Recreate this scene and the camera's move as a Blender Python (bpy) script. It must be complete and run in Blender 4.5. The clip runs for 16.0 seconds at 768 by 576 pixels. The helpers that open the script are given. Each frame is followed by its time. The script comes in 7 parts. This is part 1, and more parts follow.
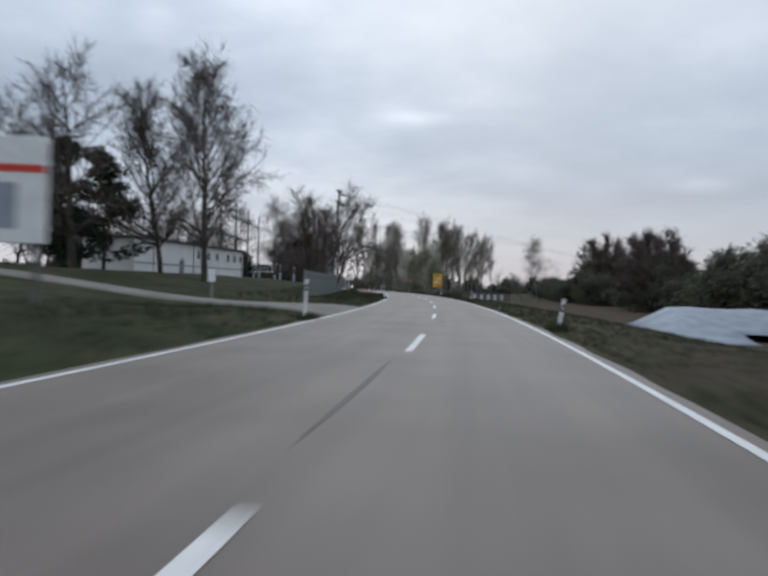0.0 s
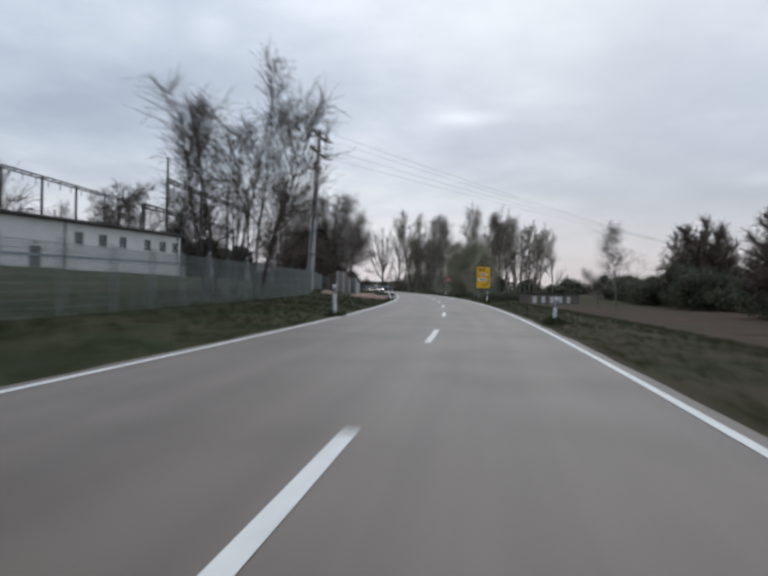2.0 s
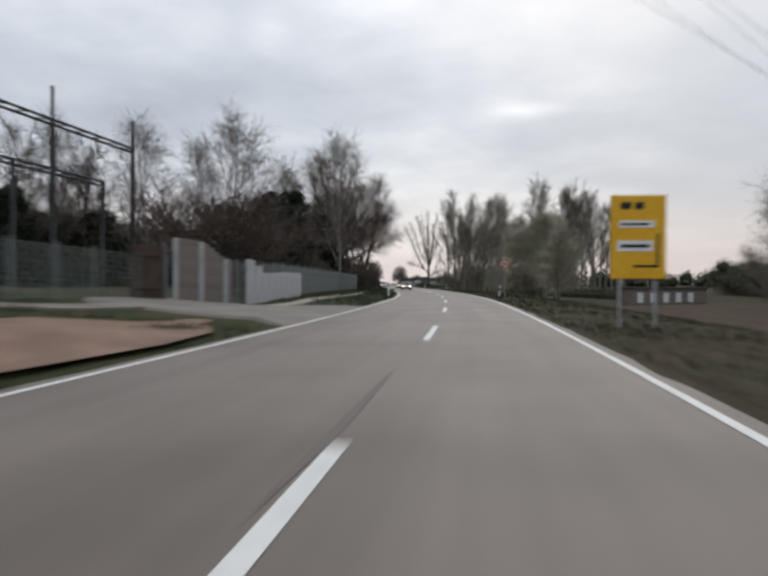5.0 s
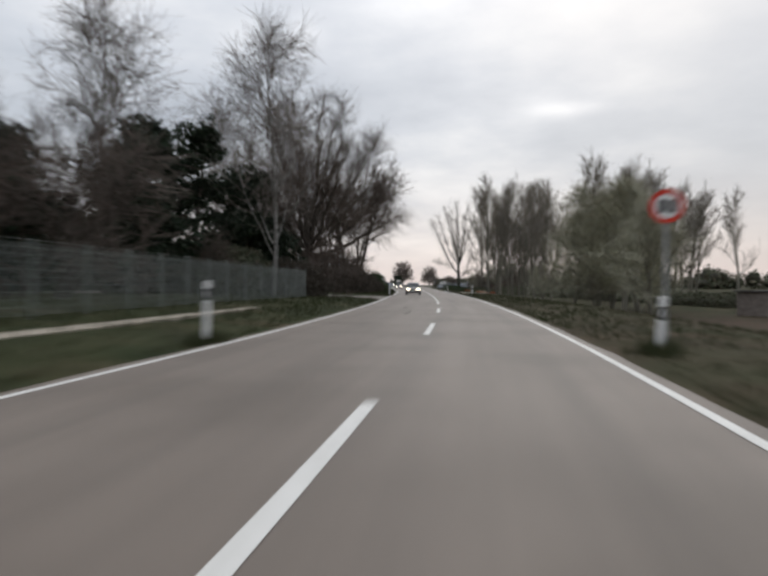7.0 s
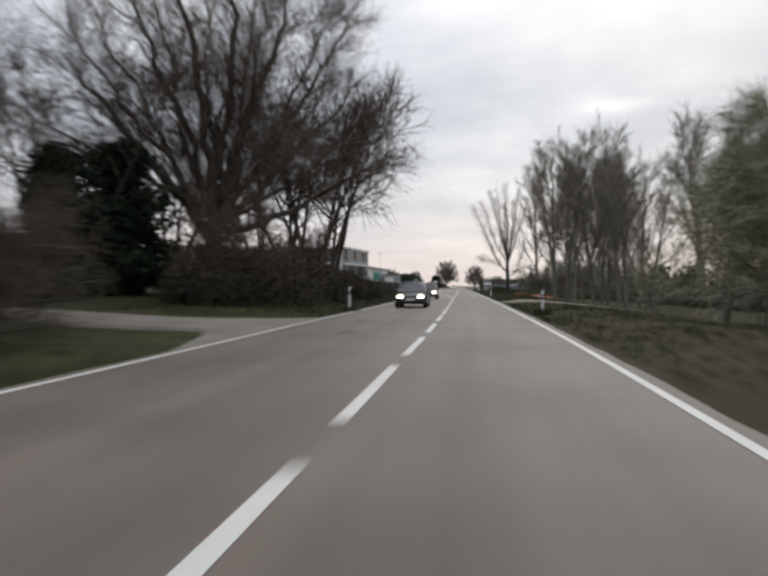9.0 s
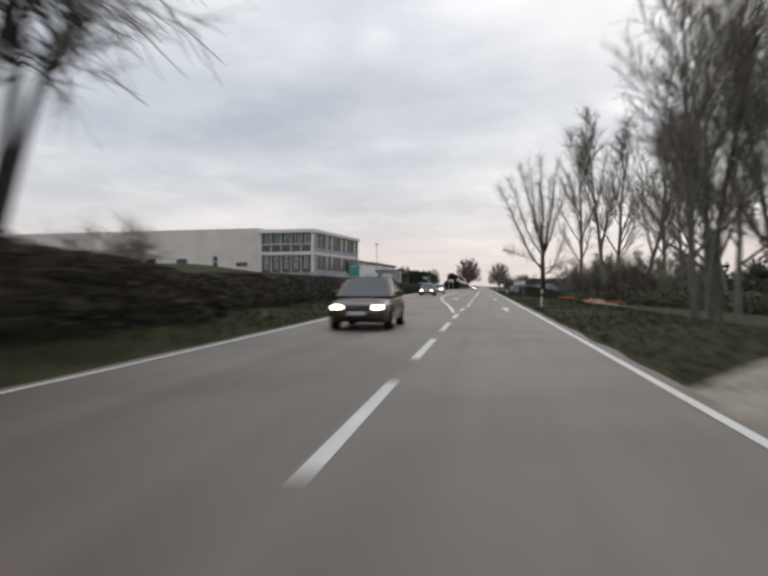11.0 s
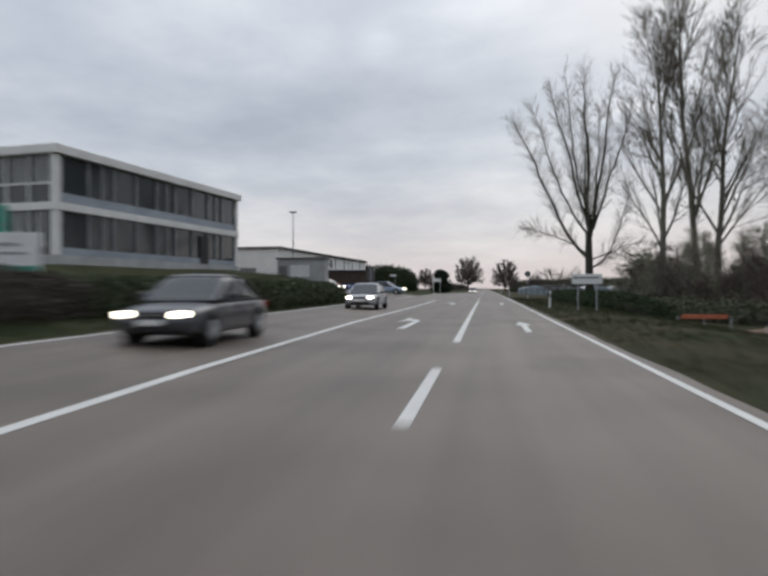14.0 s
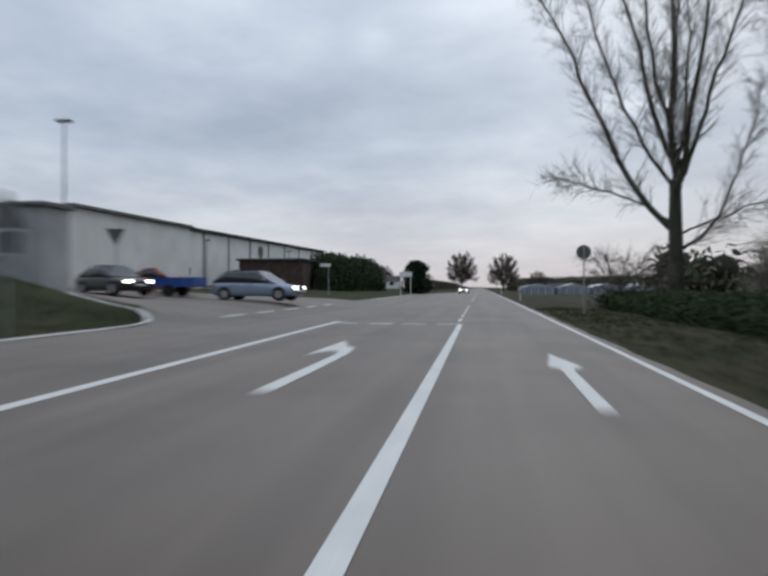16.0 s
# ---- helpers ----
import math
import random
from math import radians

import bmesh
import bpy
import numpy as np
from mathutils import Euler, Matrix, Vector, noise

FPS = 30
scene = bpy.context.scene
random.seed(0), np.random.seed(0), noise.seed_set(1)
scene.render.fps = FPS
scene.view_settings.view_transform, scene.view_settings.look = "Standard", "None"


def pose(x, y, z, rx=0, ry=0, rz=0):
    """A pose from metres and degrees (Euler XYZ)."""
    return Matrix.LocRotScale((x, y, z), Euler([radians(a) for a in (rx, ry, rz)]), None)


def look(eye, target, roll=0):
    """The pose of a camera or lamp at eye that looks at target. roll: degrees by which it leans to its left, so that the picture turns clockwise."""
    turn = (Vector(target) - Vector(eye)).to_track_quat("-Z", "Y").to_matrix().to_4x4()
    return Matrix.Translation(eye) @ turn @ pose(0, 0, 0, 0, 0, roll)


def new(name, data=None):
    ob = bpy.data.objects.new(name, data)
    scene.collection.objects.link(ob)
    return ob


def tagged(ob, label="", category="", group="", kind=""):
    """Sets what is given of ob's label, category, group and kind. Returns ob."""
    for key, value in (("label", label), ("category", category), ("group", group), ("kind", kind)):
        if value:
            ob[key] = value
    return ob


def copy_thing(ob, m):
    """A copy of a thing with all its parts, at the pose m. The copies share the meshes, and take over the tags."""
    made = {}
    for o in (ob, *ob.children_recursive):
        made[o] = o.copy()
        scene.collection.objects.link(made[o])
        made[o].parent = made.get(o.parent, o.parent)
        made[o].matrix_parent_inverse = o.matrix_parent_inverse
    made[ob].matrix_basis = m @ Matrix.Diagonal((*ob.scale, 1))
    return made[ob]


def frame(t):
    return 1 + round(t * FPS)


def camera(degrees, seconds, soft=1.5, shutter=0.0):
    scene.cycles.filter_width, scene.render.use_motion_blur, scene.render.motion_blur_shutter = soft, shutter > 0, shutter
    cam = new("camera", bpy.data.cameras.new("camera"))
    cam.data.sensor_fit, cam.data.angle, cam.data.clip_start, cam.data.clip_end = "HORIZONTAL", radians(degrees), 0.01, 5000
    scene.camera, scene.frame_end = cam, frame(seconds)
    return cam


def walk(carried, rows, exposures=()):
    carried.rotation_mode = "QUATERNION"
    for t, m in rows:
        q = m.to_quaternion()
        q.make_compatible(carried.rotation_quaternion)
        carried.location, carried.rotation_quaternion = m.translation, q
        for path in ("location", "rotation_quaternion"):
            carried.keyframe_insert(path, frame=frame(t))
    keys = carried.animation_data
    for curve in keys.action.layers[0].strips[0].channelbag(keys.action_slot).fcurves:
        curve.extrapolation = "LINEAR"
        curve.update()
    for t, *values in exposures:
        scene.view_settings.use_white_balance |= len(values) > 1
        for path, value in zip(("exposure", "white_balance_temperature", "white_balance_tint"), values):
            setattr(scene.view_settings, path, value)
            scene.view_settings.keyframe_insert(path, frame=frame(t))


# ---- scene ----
cam = camera(60.16, 16.0, soft=3.0, shutter=0.9)
PATH = [
    (0.0, pose(0.000, 0.000, 1.222, 89.87, -1.77, -10.70)),
    (0.5, pose(3.243, 9.698, 1.222, 89.80, -1.00, -9.38)),
    (1.0, pose(6.223, 19.318, 1.222, 90.06, -0.72, -8.13)),
    (1.5, pose(8.956, 28.841, 1.222, 89.89, -0.82, -6.99)),
    (2.0, pose(11.474, 38.250, 1.222, 89.92, -1.22, -6.08)),
    (2.5, pose(13.819, 47.540, 1.222, 89.84, -0.68, -5.34)),
    (3.0, pose(16.001, 56.733, 1.222, 89.77, -0.61, -4.47)),
    (3.5, pose(18.021, 65.885, 1.222, 89.62, -0.56, -3.52)),
    (4.0, pose(19.893, 75.070, 1.222, 89.54, -0.47, -2.62)),
    (4.5, pose(21.637, 84.358, 1.222, 89.47, -0.24, -1.75)),
    (5.0, pose(23.264, 93.807, 1.222, 89.56, -0.16, -0.90)),
    (5.5, pose(24.785, 103.449, 1.222, 89.63, -0.14, -0.12)),
    (6.0, pose(26.206, 113.303, 1.222, 89.68, -0.16, 0.60)),
    (6.5, pose(27.530, 123.368, 1.222, 89.65, -0.13, 1.31)),
    (7.0, pose(28.739, 133.637, 1.222, 89.70, -0.02, 2.16)),
    (7.5, pose(29.796, 144.087, 1.222, 89.80, -0.03, 3.19)),
    (8.0, pose(30.670, 154.682, 1.222, 89.63, -0.07, 4.27)),
    (8.5, pose(31.352, 165.378, 1.222, 89.59, -0.13, 5.34)),
    (9.0, pose(31.848, 176.146, 1.222, 89.86, 0.27, 6.29)),
    (9.5, pose(32.174, 186.967, 1.222, 89.97, 0.09, 7.16)),
    (10.0, pose(32.361, 197.833, 1.222, 89.92, 0.16, 7.77)),
    (10.5, pose(32.456, 208.739, 1.222, 89.76, 0.07, 8.13)),
    (11.0, pose(32.503, 219.671, 1.222, 89.84, 0.00, 8.27)),
    (11.5, pose(32.535, 230.614, 1.222, 89.91, -0.06, 8.30)),
    (12.0, pose(32.564, 241.546, 1.222, 89.98, -0.14, 8.30)),
    (12.5, pose(32.587, 252.450, 1.222, 90.09, -0.09, 8.36)),
    (13.0, pose(32.592, 263.314, 1.222, 90.06, -0.02, 8.48)),
    (13.5, pose(32.586, 274.135, 1.222, 90.02, -0.03, 8.49)),
    (14.0, pose(32.582, 284.918, 1.222, 90.06, 0.18, 8.45)),
    (14.5, pose(32.590, 295.667, 1.222, 89.95, 0.22, 8.36)),
    (15.0, pose(32.618, 306.390, 1.222, 89.96, 0.07, 8.24)),
    (15.5, pose(32.671, 317.096, 1.222, 90.01, -0.02, 8.09)),
    (16.0, pose(32.745, 327.795, 1.222, 89.93, 0.07, 8.01)),
]
walk(cam, PATH, exposures=((0.0, -0.3, 5800, 8), (3.0, -0.2, 6100, 9), (6.5, -0.1, 6500, 10), (10.0, -0.05, 6550, 10), (12.5, -0.25, 6450, 10), (14.5, -0.3, 6150, 9), (16.0, -0.35, 5900, 8)))

# ---------------------------------------------------------------- light
world = bpy.data.worlds.new("overcast_sky")
scene.world = world
world.use_nodes = True
wn, wl = world.node_tree.nodes, world.node_tree.links
wn.clear()
SUN_EL, SUN_AZ = radians(38), radians(20)
w_out = wn.new("ShaderNodeOutputWorld")
w_bg = wn.new("ShaderNodeBackground")
w_sky = wn.new("ShaderNodeTexSky")
w_sky.sky_type = "NISHITA"
w_sky.sun_disc = False
w_sky.sun_elevation, w_sky.sun_rotation = SUN_EL, SUN_AZ
w_sky.air_density, w_sky.dust_density, w_sky.ozone_density = 1.0, 3.0, 1.0
w_tc = wn.new("ShaderNodeTexCoord")
w_sep = wn.new("ShaderNodeSeparateXYZ")
wl.new(w_tc.outputs["Generated"], w_sep.inputs[0])


def wmath(op, a, b=None, c=None, clamp=False):
    n = wn.new("ShaderNodeMath")
    n.operation, n.use_clamp = op, clamp
    for k, v in enumerate((a, b, c)):
        if v is None:
            continue
        if isinstance(v, (int, float)):
            n.inputs[k].default_value = v
        else:
            wl.new(v, n.inputs[k])
    return n.outputs[0]


def wmix(fac, a, b):
    n = wn.new("ShaderNodeMix")
    n.data_type = "RGBA"
    for sock, v in ((n.inputs[0], fac), (n.inputs[6], a), (n.inputs[7], b)):
        if isinstance(v, (int, float)):
            sock.default_value = v
        elif isinstance(v, tuple):
            sock.default_value = (*v, 1)
        else:
            wl.new(v, sock)
    return n.outputs[2]


# a cloud deck: direction divided by height gives a flat layer seen in perspective
up = wmath("MAXIMUM", w_sep.outputs[2], 0.0)
den = wmath("ADD", up, 0.14)
cx, cy = wmath("DIVIDE", w_sep.outputs[0], den), wmath("DIVIDE", w_sep.outputs[1], den)
w_vec = wn.new("ShaderNodeCombineXYZ")
wl.new(cx, w_vec.inputs[0]), wl.new(cy, w_vec.inputs[1])


def wnoise(scale, detail, rough, seed):
    n = wn.new("ShaderNodeTexNoise")
    n.noise_dimensions = "4D"
    n.inputs["W"].default_value = seed
    n.inputs["Scale"].default_value, n.inputs["Detail"].default_value = scale, detail
    n.inputs["Roughness"].default_value = rough
    wl.new(w_vec.outputs[0], n.inputs["Vector"])
    return n.outputs["Fac"]


big, small, veil = wnoise(0.55, 5, 0.5, 3.1), wnoise(1.9, 6, 0.58, 8.4), wnoise(0.22, 2, 0.5, 5.7)
dens = wmath("ADD", wmath("ADD", wmath("MULTIPLY", big, 0.50), wmath("MULTIPLY", small, 0.26)), wmath("MULTIPLY", veil, 0.24))
w_ramp = wn.new("ShaderNodeValToRGB")
wl.new(dens, w_ramp.inputs[0])
for k, (at, col) in enumerate(((0.37, (0.50, 0.54, 0.60)), (0.46, (0.66, 0.695, 0.75)), (0.53, (0.84, 0.855, 0.88)), (0.62, (1.06, 1.06, 1.06)))):
    el = w_ramp.color_ramp.elements[k] if k < 2 else w_ramp.color_ramp.elements.new(at)
    el.position, el.color = at, (*col, 1)
clouds = w_ramp.outputs[0]
# bright thin places in the deck: bearing and height in degrees, half width and half height, gain
azim = wmath("ARCTAN2", w_sep.outputs[0], w_sep.outputs[1])
elev = wmath("ARCSINE", w_sep.outputs[2])
for a0, e0, wa, we, gain in ((12.7, 14.3, 2.6, 0.55, 0.30), (11.0, 14.9, 5.0, 1.4, 0.10), (36.5, 8.6, 2.0, 0.6, 0.20), (-9.0, 20.5, 1.8, 1.5, 0.14), (38.0, 19.0, 6.0, 2.2, 0.10), (-1.0, 23.5, 6.0, 2.0, 0.14)):
    da = wmath("DIVIDE", wmath("SUBTRACT", azim, radians(a0)), radians(wa))
    de = wmath("DIVIDE", wmath("SUBTRACT", elev, radians(e0)), radians(we))
    r2 = wmath("ADD", wmath("MULTIPLY", da, da), wmath("MULTIPLY", de, de))
    spot_fac = wmath("MULTIPLY", wmath("EXPONENT", wmath("MULTIPLY", r2, -1.0)), wmath("MULTIPLY", small, 2.0 * gain))
    clouds = wmix(spot_fac, clouds, (1.9, 1.85, 1.8))
# the deck is thicker and greyer towards the east
east = wmath("MULTIPLY", wmath("DIVIDE", wmath("SUBTRACT", azim, radians(5)), radians(20), clamp=True), wmath("MULTIPLY", veil, 1.25))
clouds = wmix(east, clouds, (0.48, 0.51, 0.55))
# pale, slightly pink band low over the horizon
low = wmath("POWER", wmath("SUBTRACT", 1.0, wmath("MULTIPLY", up, 4.5, clamp=True), clamp=True), 2.0)
clouds = wmix(wmath("MULTIPLY", low, 0.8), clouds, (0.88, 0.745, 0.71))
# a thin share of the clear sky above shows through
thin = wmix(0.012, clouds, w_sky.outputs[0])
wl.new(thin, w_bg.inputs[0])
# an overcast sky is brightest overhead
zen = wmath("MULTIPLY_ADD", wmath("POWER", up, 2.0), 0.85, 0.91)
wl.new(zen, w_bg.inputs[1])
wl.new(w_bg.outputs[0], w_out.inputs[0])

sun = new("sun", bpy.data.lights.new("sun", "SUN"))
sun.data.energy, sun.data.angle, sun.data.color = 0.6, radians(40), (1.0, 0.97, 0.93)
sun.matrix_basis = look((0, 0, 0), (-math.sin(SUN_AZ) * math.cos(SUN_EL), -math.cos(SUN_AZ) * math.cos(SUN_EL), -math.sin(SUN_EL)))

# ---------------------------------------------------------------- materials


def material(name, colors, rough=0.8, scale=3.0, fine=40.0, bump=0.15, metal=0.0, object_random=0.0, coords="Object", spec=0.3, stretch=(1, 1, 1)):
    """A mottled surface: a broad noise picks between two colours, a fine one adds grain and relief."""
    m = bpy.data.materials.new(name)
    m.use_nodes = True
    n, l = m.node_tree.nodes, m.node_tree.links
    bsdf = n["Principled BSDF"]
    bsdf.inputs["Roughness"].default_value, bsdf.inputs["Metallic"].default_value = rough, metal
    bsdf.inputs["Specular IOR Level"].default_value = spec
    tc = n.new("ShaderNodeTexCoord")
    mp = n.new("ShaderNodeMapping")
    mp.inputs["Scale"].default_value = stretch
    l.new(tc.outputs[coords], mp.inputs[0])
    a, b = n.new("ShaderNodeTexNoise"), n.new("ShaderNodeTexNoise")
    a.inputs["Scale"].default_value, a.inputs["Detail"].default_value = scale, 4
    b.inputs["Scale"].default_value, b.inputs["Detail"].default_value = fine, 3
    l.new(mp.outputs[0], a.inputs["Vector"]), l.new(mp.outputs[0], b.inputs["Vector"])
    ramp = n.new("ShaderNodeValToRGB")
    els = ramp.color_ramp.elements
    for k, c in enumerate(colors):
        pos = 0.32 + 0.36 * k / max(1, len(colors) - 1)
        e = els[k] if k < 2 else els.new(pos)
        e.position, e.color = pos, (*c, 1)
    l.new(a.outputs["Fac"], ramp.inputs[0])
    hsv = n.new("ShaderNodeHueSaturation")
    l.new(ramp.outputs[0], hsv.inputs["Color"])
    ma = n.new("ShaderNodeMapRange")
    ma.inputs["To Min"].default_value, ma.inputs["To Max"].default_value = 0.78, 1.22
    l.new(b.outputs["Fac"], ma.inputs["Value"])
    val = ma.outputs[0]
    if object_random:
        oi = n.new("ShaderNodeObjectInfo")
        mr = n.new("ShaderNodeMapRange")
        mr.inputs["To Min"].default_value, mr.inputs["To Max"].default_value = 1 - object_random, 1 + object_random
        l.new(oi.outputs["Random"], mr.inputs["Value"])
        mul = n.new("ShaderNodeMath")
        mul.operation = "MULTIPLY"
        l.new(val, mul.inputs[0]), l.new(mr.outputs[0], mul.inputs[1])
        val = mul.outputs[0]
    l.new(val, hsv.inputs["Value"])
    l.new(hsv.outputs[0], bsdf.inputs["Base Color"])
    if bump:
        bp = n.new("ShaderNodeBump")
        bp.inputs["Strength"].default_value, bp.inputs["Distance"].default_value = bump, 0.02
        l.new(b.outputs["Fac"], bp.inputs["Height"])
        l.new(bp.outputs[0], bsdf.inputs["Normal"])
    return m


def leafy(name, colors):
    """Foliage and twigs, tinted piece by piece."""
    m = bpy.data.materials.new(name)
    m.use_nodes = True
    n, l = m.node_tree.nodes, m.node_tree.links
    bsdf = n["Principled BSDF"]
    bsdf.inputs["Roughness"].default_value = 0.75
    bsdf.inputs["Specular IOR Level"].default_value = 0.2
    g = n.new("ShaderNodeNewGeometry")
    ramp = n.new("ShaderNodeValToRGB")
    els = ramp.color_ramp.elements
    for k, c in enumerate(colors):
        pos = k / max(1, len(colors) - 1)
        e = els[k] if k < 2 else els.new(pos)
        e.position, e.color = pos, (*c, 1)
    l.new(g.outputs["Random Per Island"], ramp.inputs[0])
    l.new(ramp.outputs[0], bsdf.inputs["Base Color"])
    return m


def glow(name, color, strength):
    m = bpy.data.materials.new(name)
    m.use_nodes = True
    bsdf = m.node_tree.nodes["Principled BSDF"]
    bsdf.inputs["Base Color"].default_value = (*color, 1)
    bsdf.inputs["Emission Color"].default_value = (*color, 1)
    bsdf.inputs["Emission Strength"].default_value = strength
    bsdf.inputs["Roughness"].default_value = 0.2
    return m


def glassy(name, color, rough=0.08):
    m = bpy.data.materials.new(name)
    m.use_nodes = True
    bsdf = m.node_tree.nodes["Principled BSDF"]
    bsdf.inputs["Base Color"].default_value = (*color, 1)
    bsdf.inputs["Roughness"].default_value = rough
    bsdf.inputs["Specular IOR Level"].default_value = 0.6
    bsdf.inputs["Coat Weight"].default_value = 0.15
    return m


M_ASPHALT = material("asphalt", [(0.114, 0.092, 0.074), (0.146, 0.119, 0.098), (0.163, 0.134, 0.111)], 0.54, 0.35, 60, 0.25, coords="Object")
M_TRACK = material("side_road_asphalt", [(0.15, 0.135, 0.115), (0.21, 0.19, 0.165)], 0.9, 0.5, 50, 0.3)
M_PAINT = material("road_paint", [(0.54, 0.53, 0.50), (0.72, 0.71, 0.68)], 0.6, 4, 30, 0.1)
M_PATCH = material("tar_patch", [(0.105, 0.09, 0.077), (0.135, 0.117, 0.10)], 0.7, 3, 60, 0.2)
M_GRAVEL = material("gravel", [(0.22, 0.19, 0.15), (0.36, 0.32, 0.26)], 0.95, 1.5, 45, 0.4)
M_SOIL = material("bare_soil", [(0.15, 0.092, 0.066), (0.25, 0.165, 0.12)], 0.95, 0.9, 20, 0.5)
M_BARK = material("dark_bark", [(0.040, 0.033, 0.027), (0.080, 0.067, 0.055)], 0.95, 2.5, 25, 0.6, object_random=0.25, stretch=(1, 1, 0.3))
M_BARK_GREY = material("grey_green_bark", [(0.125, 0.118, 0.095), (0.20, 0.188, 0.155)], 0.95, 2.5, 25, 0.6, object_random=0.2, stretch=(1, 1, 0.3))
M_BARK_MOSS = material("mossy_grey_bark", [(0.036, 0.037, 0.027), (0.070, 0.069, 0.053)], 0.95, 2.0, 22, 0.6, stretch=(1, 1, 0.3))
M_BIRCH = material("birch_bark", [(0.07, 0.063, 0.056), (0.17, 0.16, 0.148), (0.27, 0.26, 0.24)], 0.8, 3.5, 30, 0.3, stretch=(1, 1, 2.5))
M_TWIG = leafy("brown_twigs", [(0.070, 0.056, 0.047), (0.135, 0.108, 0.090)])
M_TWIG_GREY = leafy("grey_twigs", [(0.15, 0.135, 0.112), (0.24, 0.215, 0.18)])
M_TWIG_BIRCH = leafy("birch_twigs", [(0.12, 0.102, 0.09), (0.21, 0.18, 0.16)])
M_TWIG_RED = leafy("reddish_twigs", [(0.065, 0.049, 0.041), (0.110, 0.083, 0.068)])
M_NEEDLE = leafy("pine_needles", [(0.010, 0.017, 0.010), (0.028, 0.042, 0.022)])
M_LEAF_SPRING = leafy("spring_leaves", [(0.23, 0.245, 0.155), (0.31, 0.31, 0.20), (0.38, 0.32, 0.18)])
M_TWIG_WILLOW = leafy("willow_twigs", [(0.24, 0.235, 0.18), (0.36, 0.345, 0.26)])
M_LEAF_DARK = leafy("dark_green_leaves", [(0.022, 0.035, 0.016), (0.05, 0.07, 0.03)])
M_LEAF_BROWN = leafy("brown_hedge_leaves", [(0.048, 0.040, 0.032), (0.092, 0.076, 0.060)])
M_LEAF_WOOD = leafy("scrub_leaves", [(0.055, 0.066, 0.040), (0.090, 0.100, 0.062), (0.115, 0.095, 0.068)])
M_LEAF_HEDGE = leafy("hedge_leaves", [(0.042, 0.056, 0.028), (0.080, 0.094, 0.050)])
# near-black colour that stands in for the shade deep inside foliage
M_CORE = material("painted_inner_shade", [(0.03, 0.03, 0.021), (0.05, 0.046, 0.033)], 1.0, 1.2, 10, 0.5)
M_GRASSBLADE = leafy("grass_blades", [(0.019, 0.030, 0.010), (0.036, 0.048, 0.018), (0.068, 0.058, 0.030)])
M_WHITE_WALL = material("white_render", [(0.70, 0.69, 0.66), (0.81, 0.80, 0.77)], 0.9, 0.5, 25, 0.1)
M_HALL = material("cream_render", [(0.66, 0.60, 0.54), (0.77, 0.71, 0.65)], 0.9, 0.4, 25, 0.1)
M_WHITE = material("white_plastic", [(0.68, 0.68, 0.67), (0.80, 0.80, 0.79)], 0.45, 3, 30, 0.03)
M_BLACK = material("black_plastic", [(0.012, 0.012, 0.013), (0.025, 0.025, 0.026)], 0.5, 3, 30, 0.03)
M_REFLECTOR = material("reflector", [(0.45, 0.45, 0.45), (0.6, 0.6, 0.6)], 0.3, 3, 30, 0.0)
M_STEEL = material("galvanised_steel", [(0.28, 0.29, 0.30), (0.40, 0.41, 0.42)], 0.5, 2, 20, 0.1, metal=0.5)
M_STEEL_DARK = material("weathered_steel", [(0.10, 0.10, 0.10), (0.17, 0.17, 0.165)], 0.65, 2, 20, 0.15, metal=0.3)
M_CONCRETE = material("concrete", [(0.34, 0.345, 0.345), (0.46, 0.46, 0.455)], 0.9, 0.8, 25, 0.25)
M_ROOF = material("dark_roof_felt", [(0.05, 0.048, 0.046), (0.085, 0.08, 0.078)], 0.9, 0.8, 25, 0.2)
M_WINDOW = glassy("window_glass", (0.03, 0.037, 0.04))
M_WINDOW_PALE = glassy("pale_glazing", (0.32, 0.36, 0.40), 0.25)
M_DOOR = material("grey_door", [(0.16, 0.16, 0.16), (0.22, 0.22, 0.22)], 0.6, 1, 20, 0.05)
M_YELLOW = material("yellow_sign_sheet", [(0.74, 0.40, 0.015), (0.80, 0.46, 0.03)], 0.5, 1, 20, 0.02)
M_RED = material("red_sheet", [(0.50, 0.03, 0.02), (0.62, 0.06, 0.03)], 0.5, 1, 20, 0.02)
M_GREENSIGN = material("green_sign_sheet", [(0.05, 0.24, 0.18), (0.09, 0.32, 0.25)], 0.5, 1, 20, 0.02)
M_GREY_CLAD = material("grey_blue_cladding", [(0.26, 0.29, 0.33), (0.34, 0.37, 0.41)], 0.6, 0.6, 20, 0.05)
M_FLEECE = material("pale_crop_fleece", [(0.17, 0.20, 0.235), (0.26, 0.295, 0.335)], 0.6, 0.7, 12, 0.4)
M_BRICK = material("red_brown_boards", [(0.16, 0.135, 0.12), (0.25, 0.22, 0.20)], 0.9, 2, 25, 0.2)
M_BROWNWOOD = material("dark_brown_timber", [(0.05, 0.035, 0.028), (0.085, 0.062, 0.05)], 0.9, 1.5, 25, 0.25)
M_ORANGE = material("orange_netting", [(0.36, 0.10, 0.05), (0.48, 0.15, 0.08)], 0.7, 2, 20, 0.1)
M_FENCE = material("grey_green_wire", [(0.15, 0.165, 0.15), (0.23, 0.245, 0.23)], 0.6, 3, 30, 0.0)
